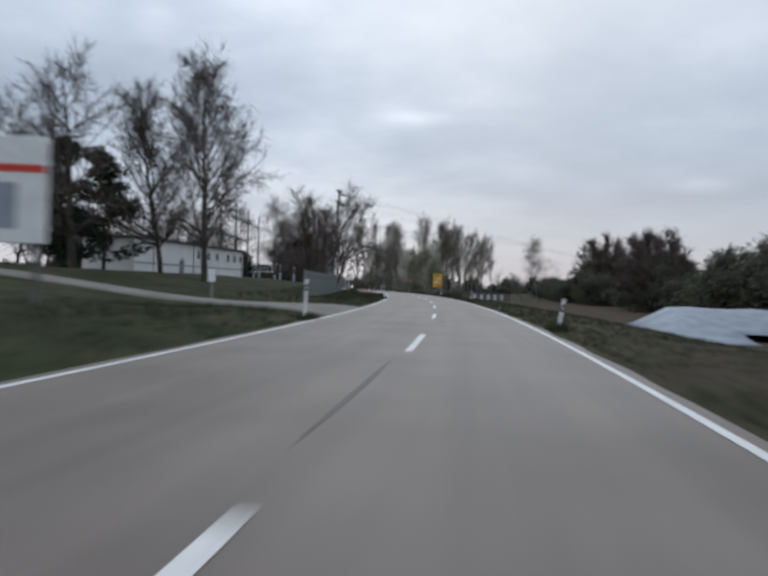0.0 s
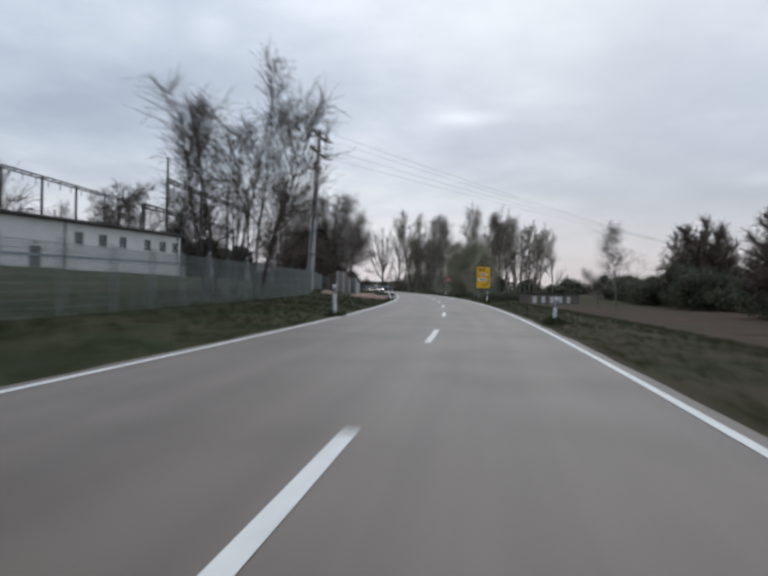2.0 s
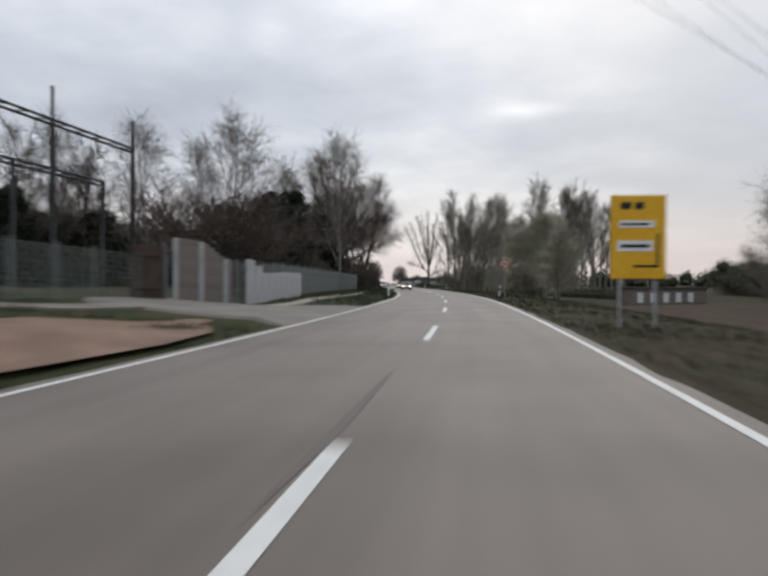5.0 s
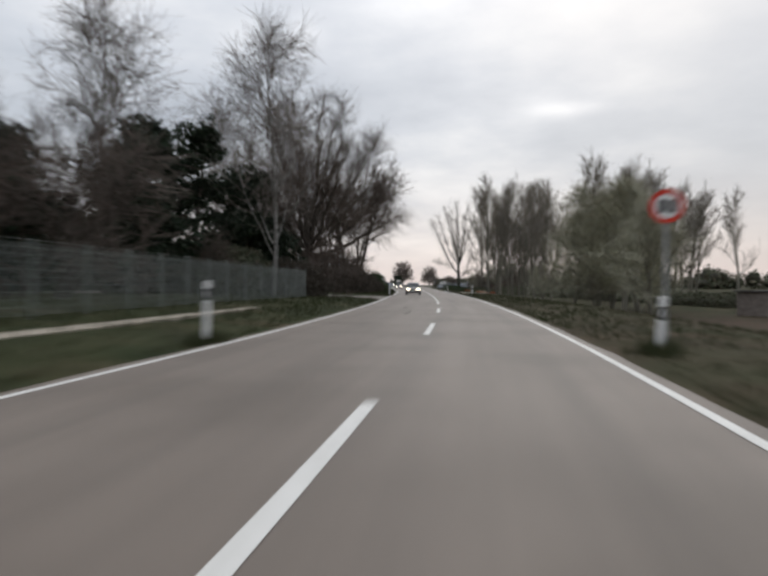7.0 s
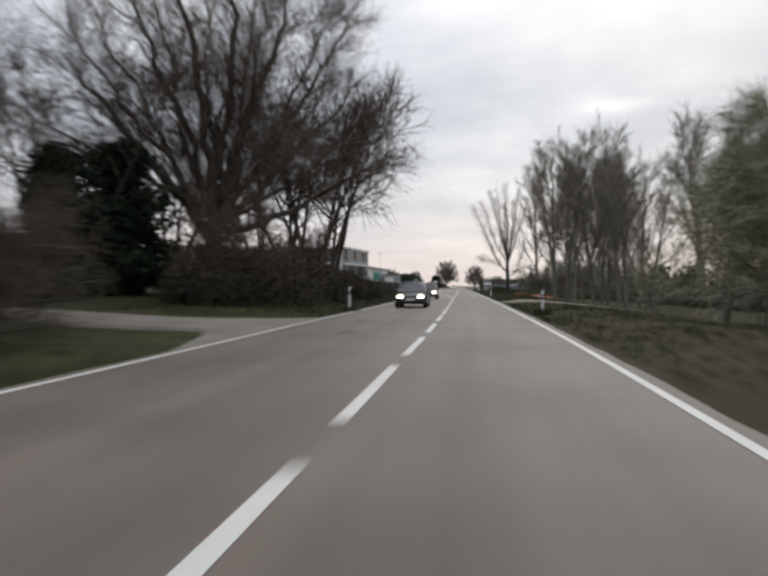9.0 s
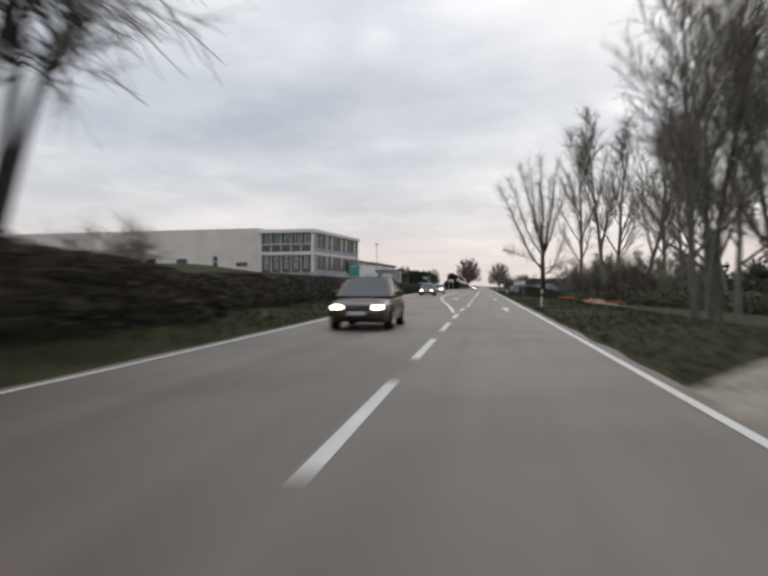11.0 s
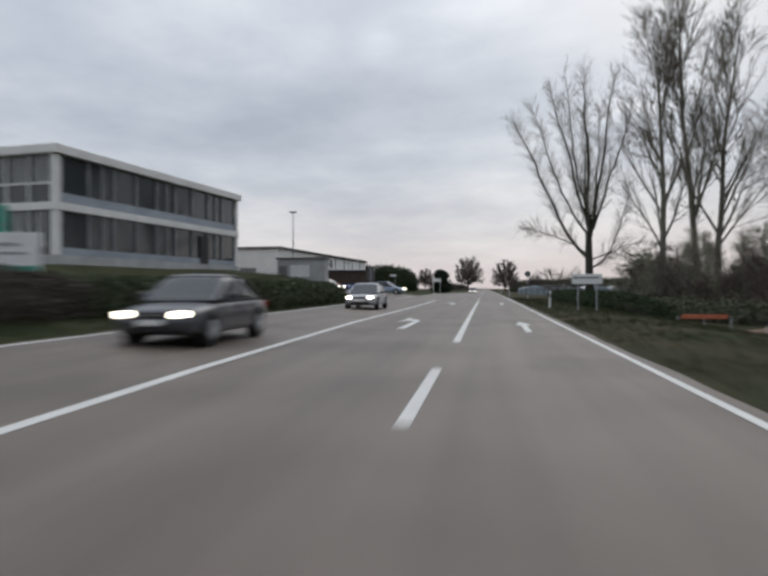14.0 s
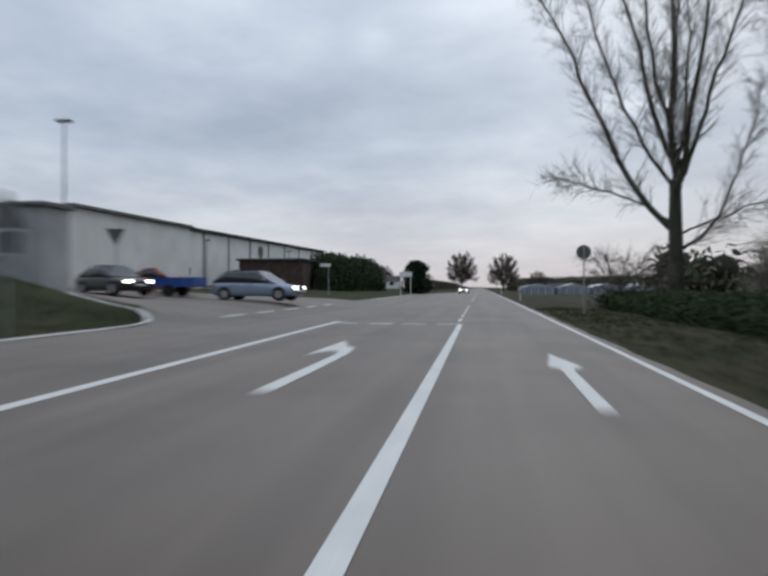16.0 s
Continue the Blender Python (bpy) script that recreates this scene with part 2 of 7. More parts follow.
M_GANTRY = material("old_gantry_steel", [(0.045, 0.046, 0.047), (0.085, 0.085, 0.083)], 0.7, 2, 20, 0.15, metal=0.2)
M_INSUL = material("porcelain", [(0.10, 0.06, 0.05), (0.16, 0.10, 0.08)], 0.3, 5, 30, 0.0)

# ---------------------------------------------------------------- geometry helpers


def mesh_from(verts, faces, name):
    me = bpy.data.meshes.new(name)
    me.from_pydata(verts, [], faces)
    me.validate()
    me.update()
    return me


def link_mesh(name, me, mat, parent=None, label="", smooth=False):
    if mat is not None:
        me.materials.clear()
        me.materials.append(mat)
    if smooth:
        for p in me.polygons:
            p.use_smooth = True
    ob = new(name, me)
    if parent is not None:
        ob.parent = parent
    if label:
        tagged(ob, label)
    return ob


def part(name, bm, mat, parent, label="", smooth=False):
    me = bpy.data.meshes.new(name)
    bm.to_mesh(me)
    bm.free()
    return link_mesh(name, me, mat, parent, label, smooth)


def thing(name, label, category, m=Matrix(), group="", kind=""):
    ob = new(name)
    ob.matrix_basis = m
    return tagged(ob, label, category, group, kind)


def box(x0, x1, y0, y1, z0, z1, bevel=0.0, bm=None):
    own = bm is None
    bm = bm or bmesh.new()
    made = bmesh.ops.create_cube(bm, size=1.0, matrix=Matrix.LocRotScale(((x0 + x1) / 2, (y0 + y1) / 2, (z0 + z1) / 2), None, (x1 - x0, y1 - y0, z1 - z0)))
    if bevel:
        es = list({e for v in made["verts"] for e in v.link_edges})
        bmesh.ops.bevel(bm, geom=es, offset=bevel, segments=1, affect="EDGES")
    return bm


def cyl(r0, r1, z0, z1, n=10, x=0.0, y=0.0, bm=None):
    bm = bm or bmesh.new()
    bmesh.ops.create_cone(bm, cap_ends=True, segments=n, radius1=r0, radius2=r1, depth=z1 - z0, matrix=Matrix.Translation((x, y, (z0 + z1) / 2)))
    return bm


def rod(bm, a, b, r, n=6):
    a, b = Vector(a), Vector(b)
    d = b - a
    m = Matrix.Translation((a + b) / 2) @ d.to_track_quat("Z", "Y").to_matrix().to_4x4()
    bmesh.ops.create_cone(bm, cap_ends=True, segments=n, radius1=r, radius2=r, depth=d.length, matrix=m)
    return bm


# ---------------------------------------------------------------- plan of the road
# heading of the lane (degrees, positive to the left of north) along its length in metres
HEAD_S = np.array([-160, 0, 20, 40, 59, 78, 97, 116, 137, 158, 180, 201, 223, 245, 267, 310, 331, 1600], float)
HEAD_D = np.array([-36, -19.15, -16.58, -14.53, -12.92, -11.07, -9.35, -7.85, -6.29, -4.18, -2.16, -0.68, -0.18, -0.15, 0.02, -0.2, -0.3, -0.3])
ST = np.arange(-160, 1601, 1.0)
_h = np.radians(np.interp(ST, HEAD_S, HEAD_D))
_dx, _dy = -np.sin(_h), np.cos(_h)
LX = np.concatenate([[0], np.cumsum((_dx[1:] + _dx[:-1]) / 2)])
LY = np.concatenate([[0], np.cumsum((_dy[1:] + _dy[:-1]) / 2)])
LX -= np.interp(0, ST, LX)
LY -= np.interp(0, ST, LY)


def heading(s):
    return math.radians(float(np.interp(s, HEAD_S, HEAD_D)))


def spot(s, u):
    """The place s metres along the lane and u metres to its right."""
    h = heading(s)
    return float(np.interp(s, ST, LX)) + u * math.cos(h), float(np.interp(s, ST, LY)) + u * math.sin(h)


def along(x, y):
    """Lane coordinates of world places (arrays)."""
    x, y = np.atleast_1d(x).astype(float), np.atleast_1d(y).astype(float)
    s_out, u_out = np.empty_like(x), np.empty_like(x)
    cx, cy = LX[::2], LY[::2]
    for k in range(0, len(x), 4000):
        dx, dy = x[k:k + 4000, None] - cx[None], y[k:k + 4000, None] - cy[None]
        i = np.argmin(dx * dx + dy * dy, axis=1)
        r = np.arange(len(i))
        h = np.radians(np.interp(ST[::2][i], HEAD_S, HEAD_D))
        ax, ay = dx[r, i], dy[r, i]
        s_out[k:k + 4000] = ST[::2][i] + ax * -np.sin(h) + ay * np.cos(h)
        u_out[k:k + 4000] = ax * np.cos(h) + ay * np.sin(h)
    return s_out, u_out


def left_edge(s):
    return np.interp(s, [-160, 152, 178, 200, 232, 258, 275, 296, 312, 345, 420, 470, 1600], [-5.15, -5.15, -5.5, -5.78, -5.55, -6.0, -7.2, -8.7, -8.9, -9.1, -9.1, -5.2, -5.2])


def right_edge(s):
    return np.interp(s, [-160, 0, 150, 175, 215, 260, 300, 345, 1600], [2.3, 2.3, 2.2, 2.05, 2.12, 2.3, 2.45, 2.55, 2.55])


def turn_line(s):
    return np.interp(s, [250, 256, 262, 266.7, 270.7, 280, 288, 298, 312, 330, 353], [-1.2, -1.5, -1.91, -2.27, -2.63, -3.36, -3.95, -4.4, -4.70, -4.68, -4.95])


def smooth01(v):
    v = np.clip(v, 0, 1)
    return v * v * (3 - 2 * v)


def road_z(s, u):
    """The far lane climbs a little beside the turning lane."""
    return 0.045 * np.clip(-u - 4.2, 0, 6) * smooth01((np.asarray(s, float) - 235) / 40)


def ground_z(s, u):
    s, u = np.asarray(s, float), np.asarray(u, float)
    le, re = left_edge(s) - 0.6, right_edge(s) + 0.5
    out_l, out_r = np.clip(le - u, 0, None), np.clip(u - re, 0, None)
    edge = road_z(s, u)
    # left: bank up to the substation, flat by the long fence, bank up to the works, down to the junction
    high = np.interp(s, [-160, 0, 80, 110, 135, 190, 235, 270, 340, 350, 358, 400, 500, 1600], [1.3, 1.5, 1.75, 1.4, 0.6, 0.35, 0.7, 2.5, 2.3, 2.0, 0.7, 0.6, 0.4, 0.0])
    reach = np.interp(s, [-160, 60, 110, 240, 290, 325, 340, 352, 360], [20, 20, 14, 10, 16, 16, 9, 8, 14])
    zl = np.interp(s, [-160, 22, 27.5, 38, 44, 80, 111, 115, 131, 135, 188, 192, 205, 209], [0.34, 0.34, 0.06, 0.06, 0.3, 0.22, 0.22, 0.06, 0.06, 0.22, 0.22, 0.05, 0.05, 0.22]) * smooth01(out_l / 1.6) + high * smooth01((out_l - np.interp(s, [-160, 42, 65], [5.5, 5.5, 1.5])) / reach)
    zr = 0.05 * smooth01(out_r / 1.0) - np.interp(s, [-160, 220, 270, 1600], [2.4, 2.4, 1.6, 1.6]) * smooth01((out_r - 1.0) / np.interp(s, [-160, 60, 200, 330, 1600], [18, 18, 25, 14, 30]))
    z = np.where(out_l > 0, zl, np.where(out_r > 0, zr, 0.0)) + edge
    on = (out_l <= 0) & (out_r <= 0)
    return np.where(on, edge - 0.07, z - 0.03)


def gz(s, u):
    return float(ground_z(s, u))


def stand(s, u, turn=0.0, dz=0.0):
    """A pose on the ground at lane place (s, u), turned with the lane."""
    x, y = spot(s, u)
    return pose(x, y, gz(s, u) + dz, 0, 0, math.degrees(heading(s)) + turn)


def put(x, y, turn=0.0, dz=0.0):
    s, u = along(x, y)
    return pose(x, y, gz(s[0], u[0]) + dz, 0, 0, turn)


# ---------------------------------------------------------------- ground
def spread(lo, hi, step, far):
    core = list(np.arange(lo, hi + 0.1, step))
    left, right, d = [], [], step
    a, b = lo, hi
    while a > -far:
        d *= 1.35
        a -= d
        b += d
        left.append(a), right.append(b)
    return np.array(left[::-1] + core + right)


def build_ground():
    gx, gy = spread(-70, 130, 1.5, 3000), spread(-60, 470, 1.8, 3000)
    X, Y = np.meshgrid(gx, gy)
    s, u = along(X.ravel(), Y.ravel())
    z = ground_z(s, u)
    off = (u < left_edge(s) - 1.2) | (u > right_edge(s) + 1.2)
    bumps = np.array([noise.noise((a * 0.25, b * 0.25, 0.0)) * 0.10 + noise.noise((a * 0.9, b * 0.9, 5.0)) * 0.05 for a, b in zip(X.ravel(), Y.ravel())])
    z = z + np.where(off, bumps, 0)
    nx, ny = len(gx), len(gy)
    faces = [(j * nx + i, j * nx + i + 1, (j + 1) * nx + i + 1, (j + 1) * nx + i) for j in range(ny - 1) for i in range(nx - 1)]
    me = mesh_from(list(zip(X.ravel(), Y.ravel(), z)), faces, "ground")
    # share of dry brown field against green verge
    dry = smooth01((u - 6.5) / 5) * (1 - smooth01((s - 190) / 40)) + 0.35 * smooth01((u - 5) / 6) * smooth01((s - 190) / 40)
    dry = np.maximum(dry, np.where(u < 0, 0.12, np.where(s < 215, 0.55, 0.34)))
    att = me.attributes.new("dry", "FLOAT", "POINT")
    att.data.foreach_set("value", dry.astype(np.float32))
    m = bpy.data.materials.new("grass_and_field")
    m.use_nodes = True
    n, l = m.node_tree.nodes, m.node_tree.links
    bsdf = n["Principled BSDF"]
    bsdf.inputs["Roughness"].default_value, bsdf.inputs["Specular IOR Level"].default_value = 0.95, 0.1
    g = n.new("ShaderNodeNewGeometry")

    def nz(scale, detail=4):
        t = n.new("ShaderNodeTexNoise")
        t.inputs["Scale"].default_value, t.inputs["Detail"].default_value = scale, detail
        l.new(g.outputs["Position"], t.inputs["Vector"])
        return t.outputs["Fac"]

    def ramp(fac, stops):
        r = n.new("ShaderNodeValToRGB")
        l.new(fac, r.inputs[0])
        for k, (p, c) in enumerate(stops):
            e = r.color_ramp.elements[k] if k < 2 else r.color_ramp.elements.new(p)
            e.position, e.color = p, (*c, 1)
        return r.outputs[0]

    green = ramp(nz(0.35, 6), [(0.35, (0.019, 0.027, 0.010)), (0.5, (0.031, 0.040, 0.015)), (0.68, (0.058, 0.050, 0.026))])
    brown = ramp(nz(0.22, 6), [(0.32, (0.050, 0.034, 0.024)), (0.5, (0.070, 0.047, 0.034)), (0.68, (0.048, 0.046, 0.026))])
    at = n.new("ShaderNodeAttribute")
    at.attribute_name = "dry"
    wob = n.new("ShaderNodeMath")
    wob.operation = "MULTIPLY_ADD"
    l.new(nz(0.5), wob.inputs[0])
    wob.inputs[1].default_value = 0.8
    l.new(at.outputs["Fac"], wob.inputs[2])
    sub = n.new("ShaderNodeMath")
    sub.operation, sub.use_clamp = "SUBTRACT", True
    l.new(wob.outputs[0], sub.inputs[0])
    sub.inputs[1].default_value = 0.4
    mix = n.new("ShaderNodeMix")
    mix.data_type = "RGBA"
    l.new(sub.outputs[0], mix.inputs[0]), l.new(green, mix.inputs[6]), l.new(brown, mix.inputs[7])
    l.new(mix.outputs[2], bsdf.inputs["Base Color"])
    bp = n.new("ShaderNodeBump")
    bp.inputs["Strength"].default_value, bp.inputs["Distance"].default_value = 0.7, 0.08
    l.new(nz(9, 6), bp.inputs["Height"]), l.new(bp.outputs[0], bsdf.inputs["Normal"])
    ob = link_mesh("ground", me, m, smooth=True)
    tagged(ob, "rough dark green verge grass and dry brown field", "ground", kind="structure")


build_ground()


def ribbon(name, s0, s1, ua, ub, z, mat, step=2.0, skirt=0.0, cols=1):
    """A strip that follows the lane between two offsets (numbers or functions of s)."""
    fa = ua if callable(ua) else (lambda s: ua)
    fb = ub if callable(ub) else (lambda s: ub)
    n = max(1, int(math.ceil((s1 - s0) / step)))
    verts, faces = [], []
    for k in range(n + 1):
        s = s0 + (s1 - s0) * k / n
        a, b = float(fa(s)), float(fb(s))
        for c in range(cols + 1):
            u = a + (b - a) * c / cols
            verts.append((*spot(s, u), float(road_z(s, u)) + z))
        if skirt:
            for u in (a, b):
                verts.append((*spot(s, u), float(road_z(s, u)) + z - skirt))
    w = cols + 1 + (2 if skirt else 0)
    for k in range(n):
        o, p = k * w, (k + 1) * w
        for c in range(cols):
            faces.append((o + c, o + c + 1, p + c + 1, p + c))
        if skirt:
            faces.append((o + cols + 1, o, p, p + cols + 1))
            faces.append((o + cols, o + cols + 2, p + cols + 2, p + cols))
    return mesh_from(verts, faces, name)


def ragged(f, side):
    return lambda s: f(s) + side * (0.20 + 0.08 * noise.noise((s * 0.4, side * 7.0, 0)) + 0.06 * noise.noise((s * 1.7, side * 3.0, 2)))


def streaked(m):
    """Long faint streaks along the lane: wheel tracks and seams in the asphalt."""
    n, l = m.node_tree.nodes, m.node_tree.links
    a, b = n.new("ShaderNodeAttribute"), n.new("ShaderNodeAttribute")
    a.attribute_name, b.attribute_name = "across", "ahead"
    cmb = n.new("ShaderNodeCombineXYZ")
    sc = n.new("ShaderNodeMath")
    sc.operation = "MULTIPLY"
    l.new(b.outputs["Fac"], sc.inputs[0])
    sc.inputs[1].default_value = 0.035
    l.new(a.outputs["Fac"], cmb.inputs[0]), l.new(sc.outputs[0], cmb.inputs[1])
    t = n.new("ShaderNodeTexNoise")
    t.inputs["Scale"].default_value, t.inputs["Detail"].default_value = 1.3, 5
    l.new(cmb.outputs[0], t.inputs["Vector"])
    mr = n.new("ShaderNodeMapRange")
    mr.inputs["From Min"].default_value, mr.inputs["From Max"].default_value = 0.3, 0.7
    mr.inputs["To Min"].default_value, mr.inputs["To Max"].default_value = 0.80, 1.18
    l.new(t.outputs["Fac"], mr.inputs["Value"])
    bsdf = n["Principled BSDF"]
    old = bsdf.inputs["Base Color"].links[0].from_socket
    mul = n.new("ShaderNodeMix")
    mul.data_type, mul.blend_type = "RGBA", "MULTIPLY"
    mul.inputs[0].default_value = 1.0
    l.new(old, mul.inputs[6]), l.new(mr.outputs[0], mul.inputs[7])
    l.new(mul.outputs[2], bsdf.inputs["Base Color"])


road_mesh = ribbon("road", -150, 1500, ragged(left_edge, -1), ragged(right_edge, 1), 0.0, M_ASPHALT, 1.0, 0.12, 10)
M_ROAD = M_ASPHALT.copy()
streaked(M_ROAD)
_co = np.empty(len(road_mesh.vertices) * 3, np.float32)
road_mesh.vertices.foreach_get("co", _co)
_s, _u = along(_co[0::3], _co[1::3])
for _key, _val in (("across", _u), ("ahead", _s)):
    road_mesh.attributes.new(_key, "FLOAT", "POINT").data.foreach_set("value", _val.astype(np.float32))
road = link_mesh("road", road_mesh, M_ROAD)
tagged(road, "worn grey-brown asphalt country road with white lines", "road", kind="structure")


def marking(name, me, label=""):
    ob = link_mesh(name, me, M_PAINT)
    return tagged(ob, label or "white painted road line", "road marking", kind="structure")


marking("edge_line", ribbon("edge_line", -150, 900, lambda s: right_edge(s) - 0.125, right_edge, 0.006, M_PAINT))
marking("edge_line", ribbon("edge_line", -150, 338, left_edge, lambda s: left_edge(s) + 0.125, 0.006, M_PAINT))
marking("edge_line", ribbon("edge_line", 385, 900, left_edge, lambda s: left_edge(s) + 0.16, 0.006, M_PAINT))


def centre(s):
    return np.interp(s, [-160, 0, 60, 150, 190, 256, 264, 300, 353, 1600], [-1.35, -1.22, -1.02, -1.12, -1.3, -1.12, -0.90, -0.79, -0.82, -0.95])


starts = [13.1 + 14.05 * k for k in range(-11, 11)] + [166.4] + [179.7 + 5.8 * k for k in range(6)]
starts += [214.2, 220.6, 227.3, 234.2, 241.2, 248.2, 255.5, 263.3, 271.0, 278.8, 286.5, 294.3]
dashes = [(a - 0.5, a + 4.2) if a < 167 else (a, a + 4.2) for a in starts]
for a, b in dashes:
    marking("centre_dash", ribbon("centre_dash", a, b, lambda s: centre(s) - 0.075, lambda s: centre(s) + 0.075, 0.006, M_PAINT))
marking("lane_line", ribbon("lane_line", 303.5, 353, lambda s: centre(s) + 0.0, lambda s: centre(s) + 0.165, 0.006, M_PAINT))
marking("turn_lane_line", ribbon("turn_lane_line", 254, 353.8, lambda s: turn_line(s) - 0.09, lambda s: turn_line(s) + 0.09, 0.006, M_PAINT))
for k in range(4):  # stop bar of the turning lane, in blocks
    a = -4.9 + k * 1.13
    marking("stop_block", ribbon("stop_block", 353.0, 353.3, a, a + 0.78, 0.006, M_PAINT))
for k in range(6):
    marking("guide_dash", ribbon("guide_dash", 355 + k * 3.6, 357 + k * 3.6, lambda s: centre(s) - 0.06, lambda s: centre(s) + 0.06, 0.006, M_PAINT))
    marking("guide_dash", ribbon("guide_dash", 355.2 + k * 3.4, 357.6 + k * 3.4, -4.15 + 0.02 * k, -4.0 + 0.02 * k, 0.006, M_PAINT))
for k in range(5):
    marking("guide_dash", ribbon("guide_dash", 353 + k * 3.7, 355 + k * 3.7, -8.95, -8.75, 0.006, M_PAINT))
for a in np.arange(392, 900, 12):
    marking("centre_dash", ribbon("centre_dash", a, a + 4, lambda s: centre(s) - 0.075, lambda s: centre(s) + 0.075, 0.006, M_PAINT))


def flat_shape(name, outline, s, u, label):
    """A painted outline; x to the right, y along the lane."""
    x, y = spot(s, u)
    bm = bmesh.new()
    vs = [bm.verts.new((a, b, 0)) for a, b in outline]
    f = bm.faces.new(vs)
    f.normal_update()
    bmesh.ops.triangulate(bm, faces=[f])
    bm.normal_update()
    for g in bm.faces:
        if g.normal.z < 0:
            g.normal_flip()
    me = bpy.data.meshes.new(name)
    bm.to_mesh(me)
    bm.free()
    ob = marking(name, me, label)
    ob.matrix_basis = pose(x, y, 0.007 + float(road_z(s, u)), 0, 0, math.degrees(heading(s)))


TURN = [(-0.12, 0), (0.11, 0), (0.14, 2.6), (0.12, 4.7), (0.02, 5.6), (-0.22, 6.1), (-0.53, 7.4), (-0.60, 4.2), (-0.34, 5.0), (-0.16, 4.9), (-0.08, 4.2)]
AHEAD = [(-0.09, 0), (0.09, 0), (0.13, 3.3), (0.31, 3.7), (0.0, 5.6), (-0.2, 3.7), (-0.05, 3.3)]
for s, u in ((282.9, -2.35), (308.4, -2.6), (338.7, -2.6)):
    flat_shape("turn_arrow", TURN, s, u, "white painted left-turn arrow")
for s in (256.0, 281.5, 307.2, 338.0):
    flat_shape("ahead_arrow", AHEAD, s, 1.15, "white painted straight-ahead arrow")
for s, u, w, l in ((24, -0.8, 0.18, 0.45), (8, -1.35, 0.04, 3), (88, -1.3, 0.05, 2.6), (103, -1.2, 0.05, 3), (172, -3.0, 0.10, 0.9), (197, -3.4, 0.3, 0.6), (203, -3.9, 0.35, 0.5), (166, -2.5, 0.1, 2), (262, 0.4, 0.05, 3.0)):
    x, y = spot(s, u)
    ring = [(w * math.cos(a) * (1 + 0.3 * math.sin(3 * a + s)), l * math.sin(a) * (1 + 0.2 * math.cos(2 * a + u))) for a in np.linspace(0, 2 * math.pi, 15)[:-1]]
    bm = bmesh.new()
    bm.faces.new([bm.verts.new((a, b, 0)) for a, b in ring])
    me = bpy.data.meshes.new("tar_patch")
    bm.to_mesh(me)
    bm.free()
    ob = tagged(link_mesh("tar_patch", me, M_PATCH), "dark tar repair on the asphalt", "road patch", kind="structure")
    ob.matrix_basis = pose(x, y, 0.0045, 0, 0, math.degrees(heading(s)))

# ---------------------------------------------------------------- trees and shrubs
def tubes(paths, sides):
    """One mesh of tapered tubes. paths: lists of (point, radius)."""
    verts, faces = [], []
    ring = [(math.cos(2 * math.pi * k / sides), math.sin(2 * math.pi * k / sides)) for k in range(sides)]
    for path in paths:
        o = len(verts)
        m = len(path)
        for i, (p, r) in enumerate(path):
            d = (path[min(i + 1, m - 1)][0] - path[max(i - 1, 0)][0])
            d = d.normalized() if d.length > 1e-6 else Vector((0, 0, 1))
            a = d.cross(Vector((0.31, 0.93, 0.17)))
            a = a.normalized() if a.length > 1e-4 else Vector((1, 0, 0))
            b = d.cross(a)
            for c, s in ring:
                q = p + a * (c * r) + b * (s * r)
                verts.append((q.x, q.y, q.z))
        for i in range(m - 1):
            for k in range(sides):
                k2 = (k + 1) % sides
                faces.append((o + i * sides + k, o + i * sides + k2, o + (i + 1) * sides + k2, o + (i + 1) * sides + k))
    return verts, faces


def limb(rng, start, way, length, r0, r1, n, wander, lift):
    pts, p, d = [(start.copy(), r0)], start.copy(), way.normalized()
    for i in range(1, n + 1):
        d = (d + Vector((rng.gauss(0, wander), rng.gauss(0, wander), rng.gauss(0, wander) + lift))).normalized()
        p = p + d * (length / n)
        pts.append((p.copy(), r0 + (r1 - r0) * i / n))
    return pts


def fork(rng, d, angle):
    """A direction that leaves d at about the angle."""
    a = d.cross(Vector((rng.uniform(-1, 1), rng.uniform(-1, 1), rng.uniform(-1, 1))))
    a = a.normalized() if a.length > 1e-3 else Vector((1, 0, 0))
    return (d * math.cos(angle) + a * math.sin(angle)).normalized()


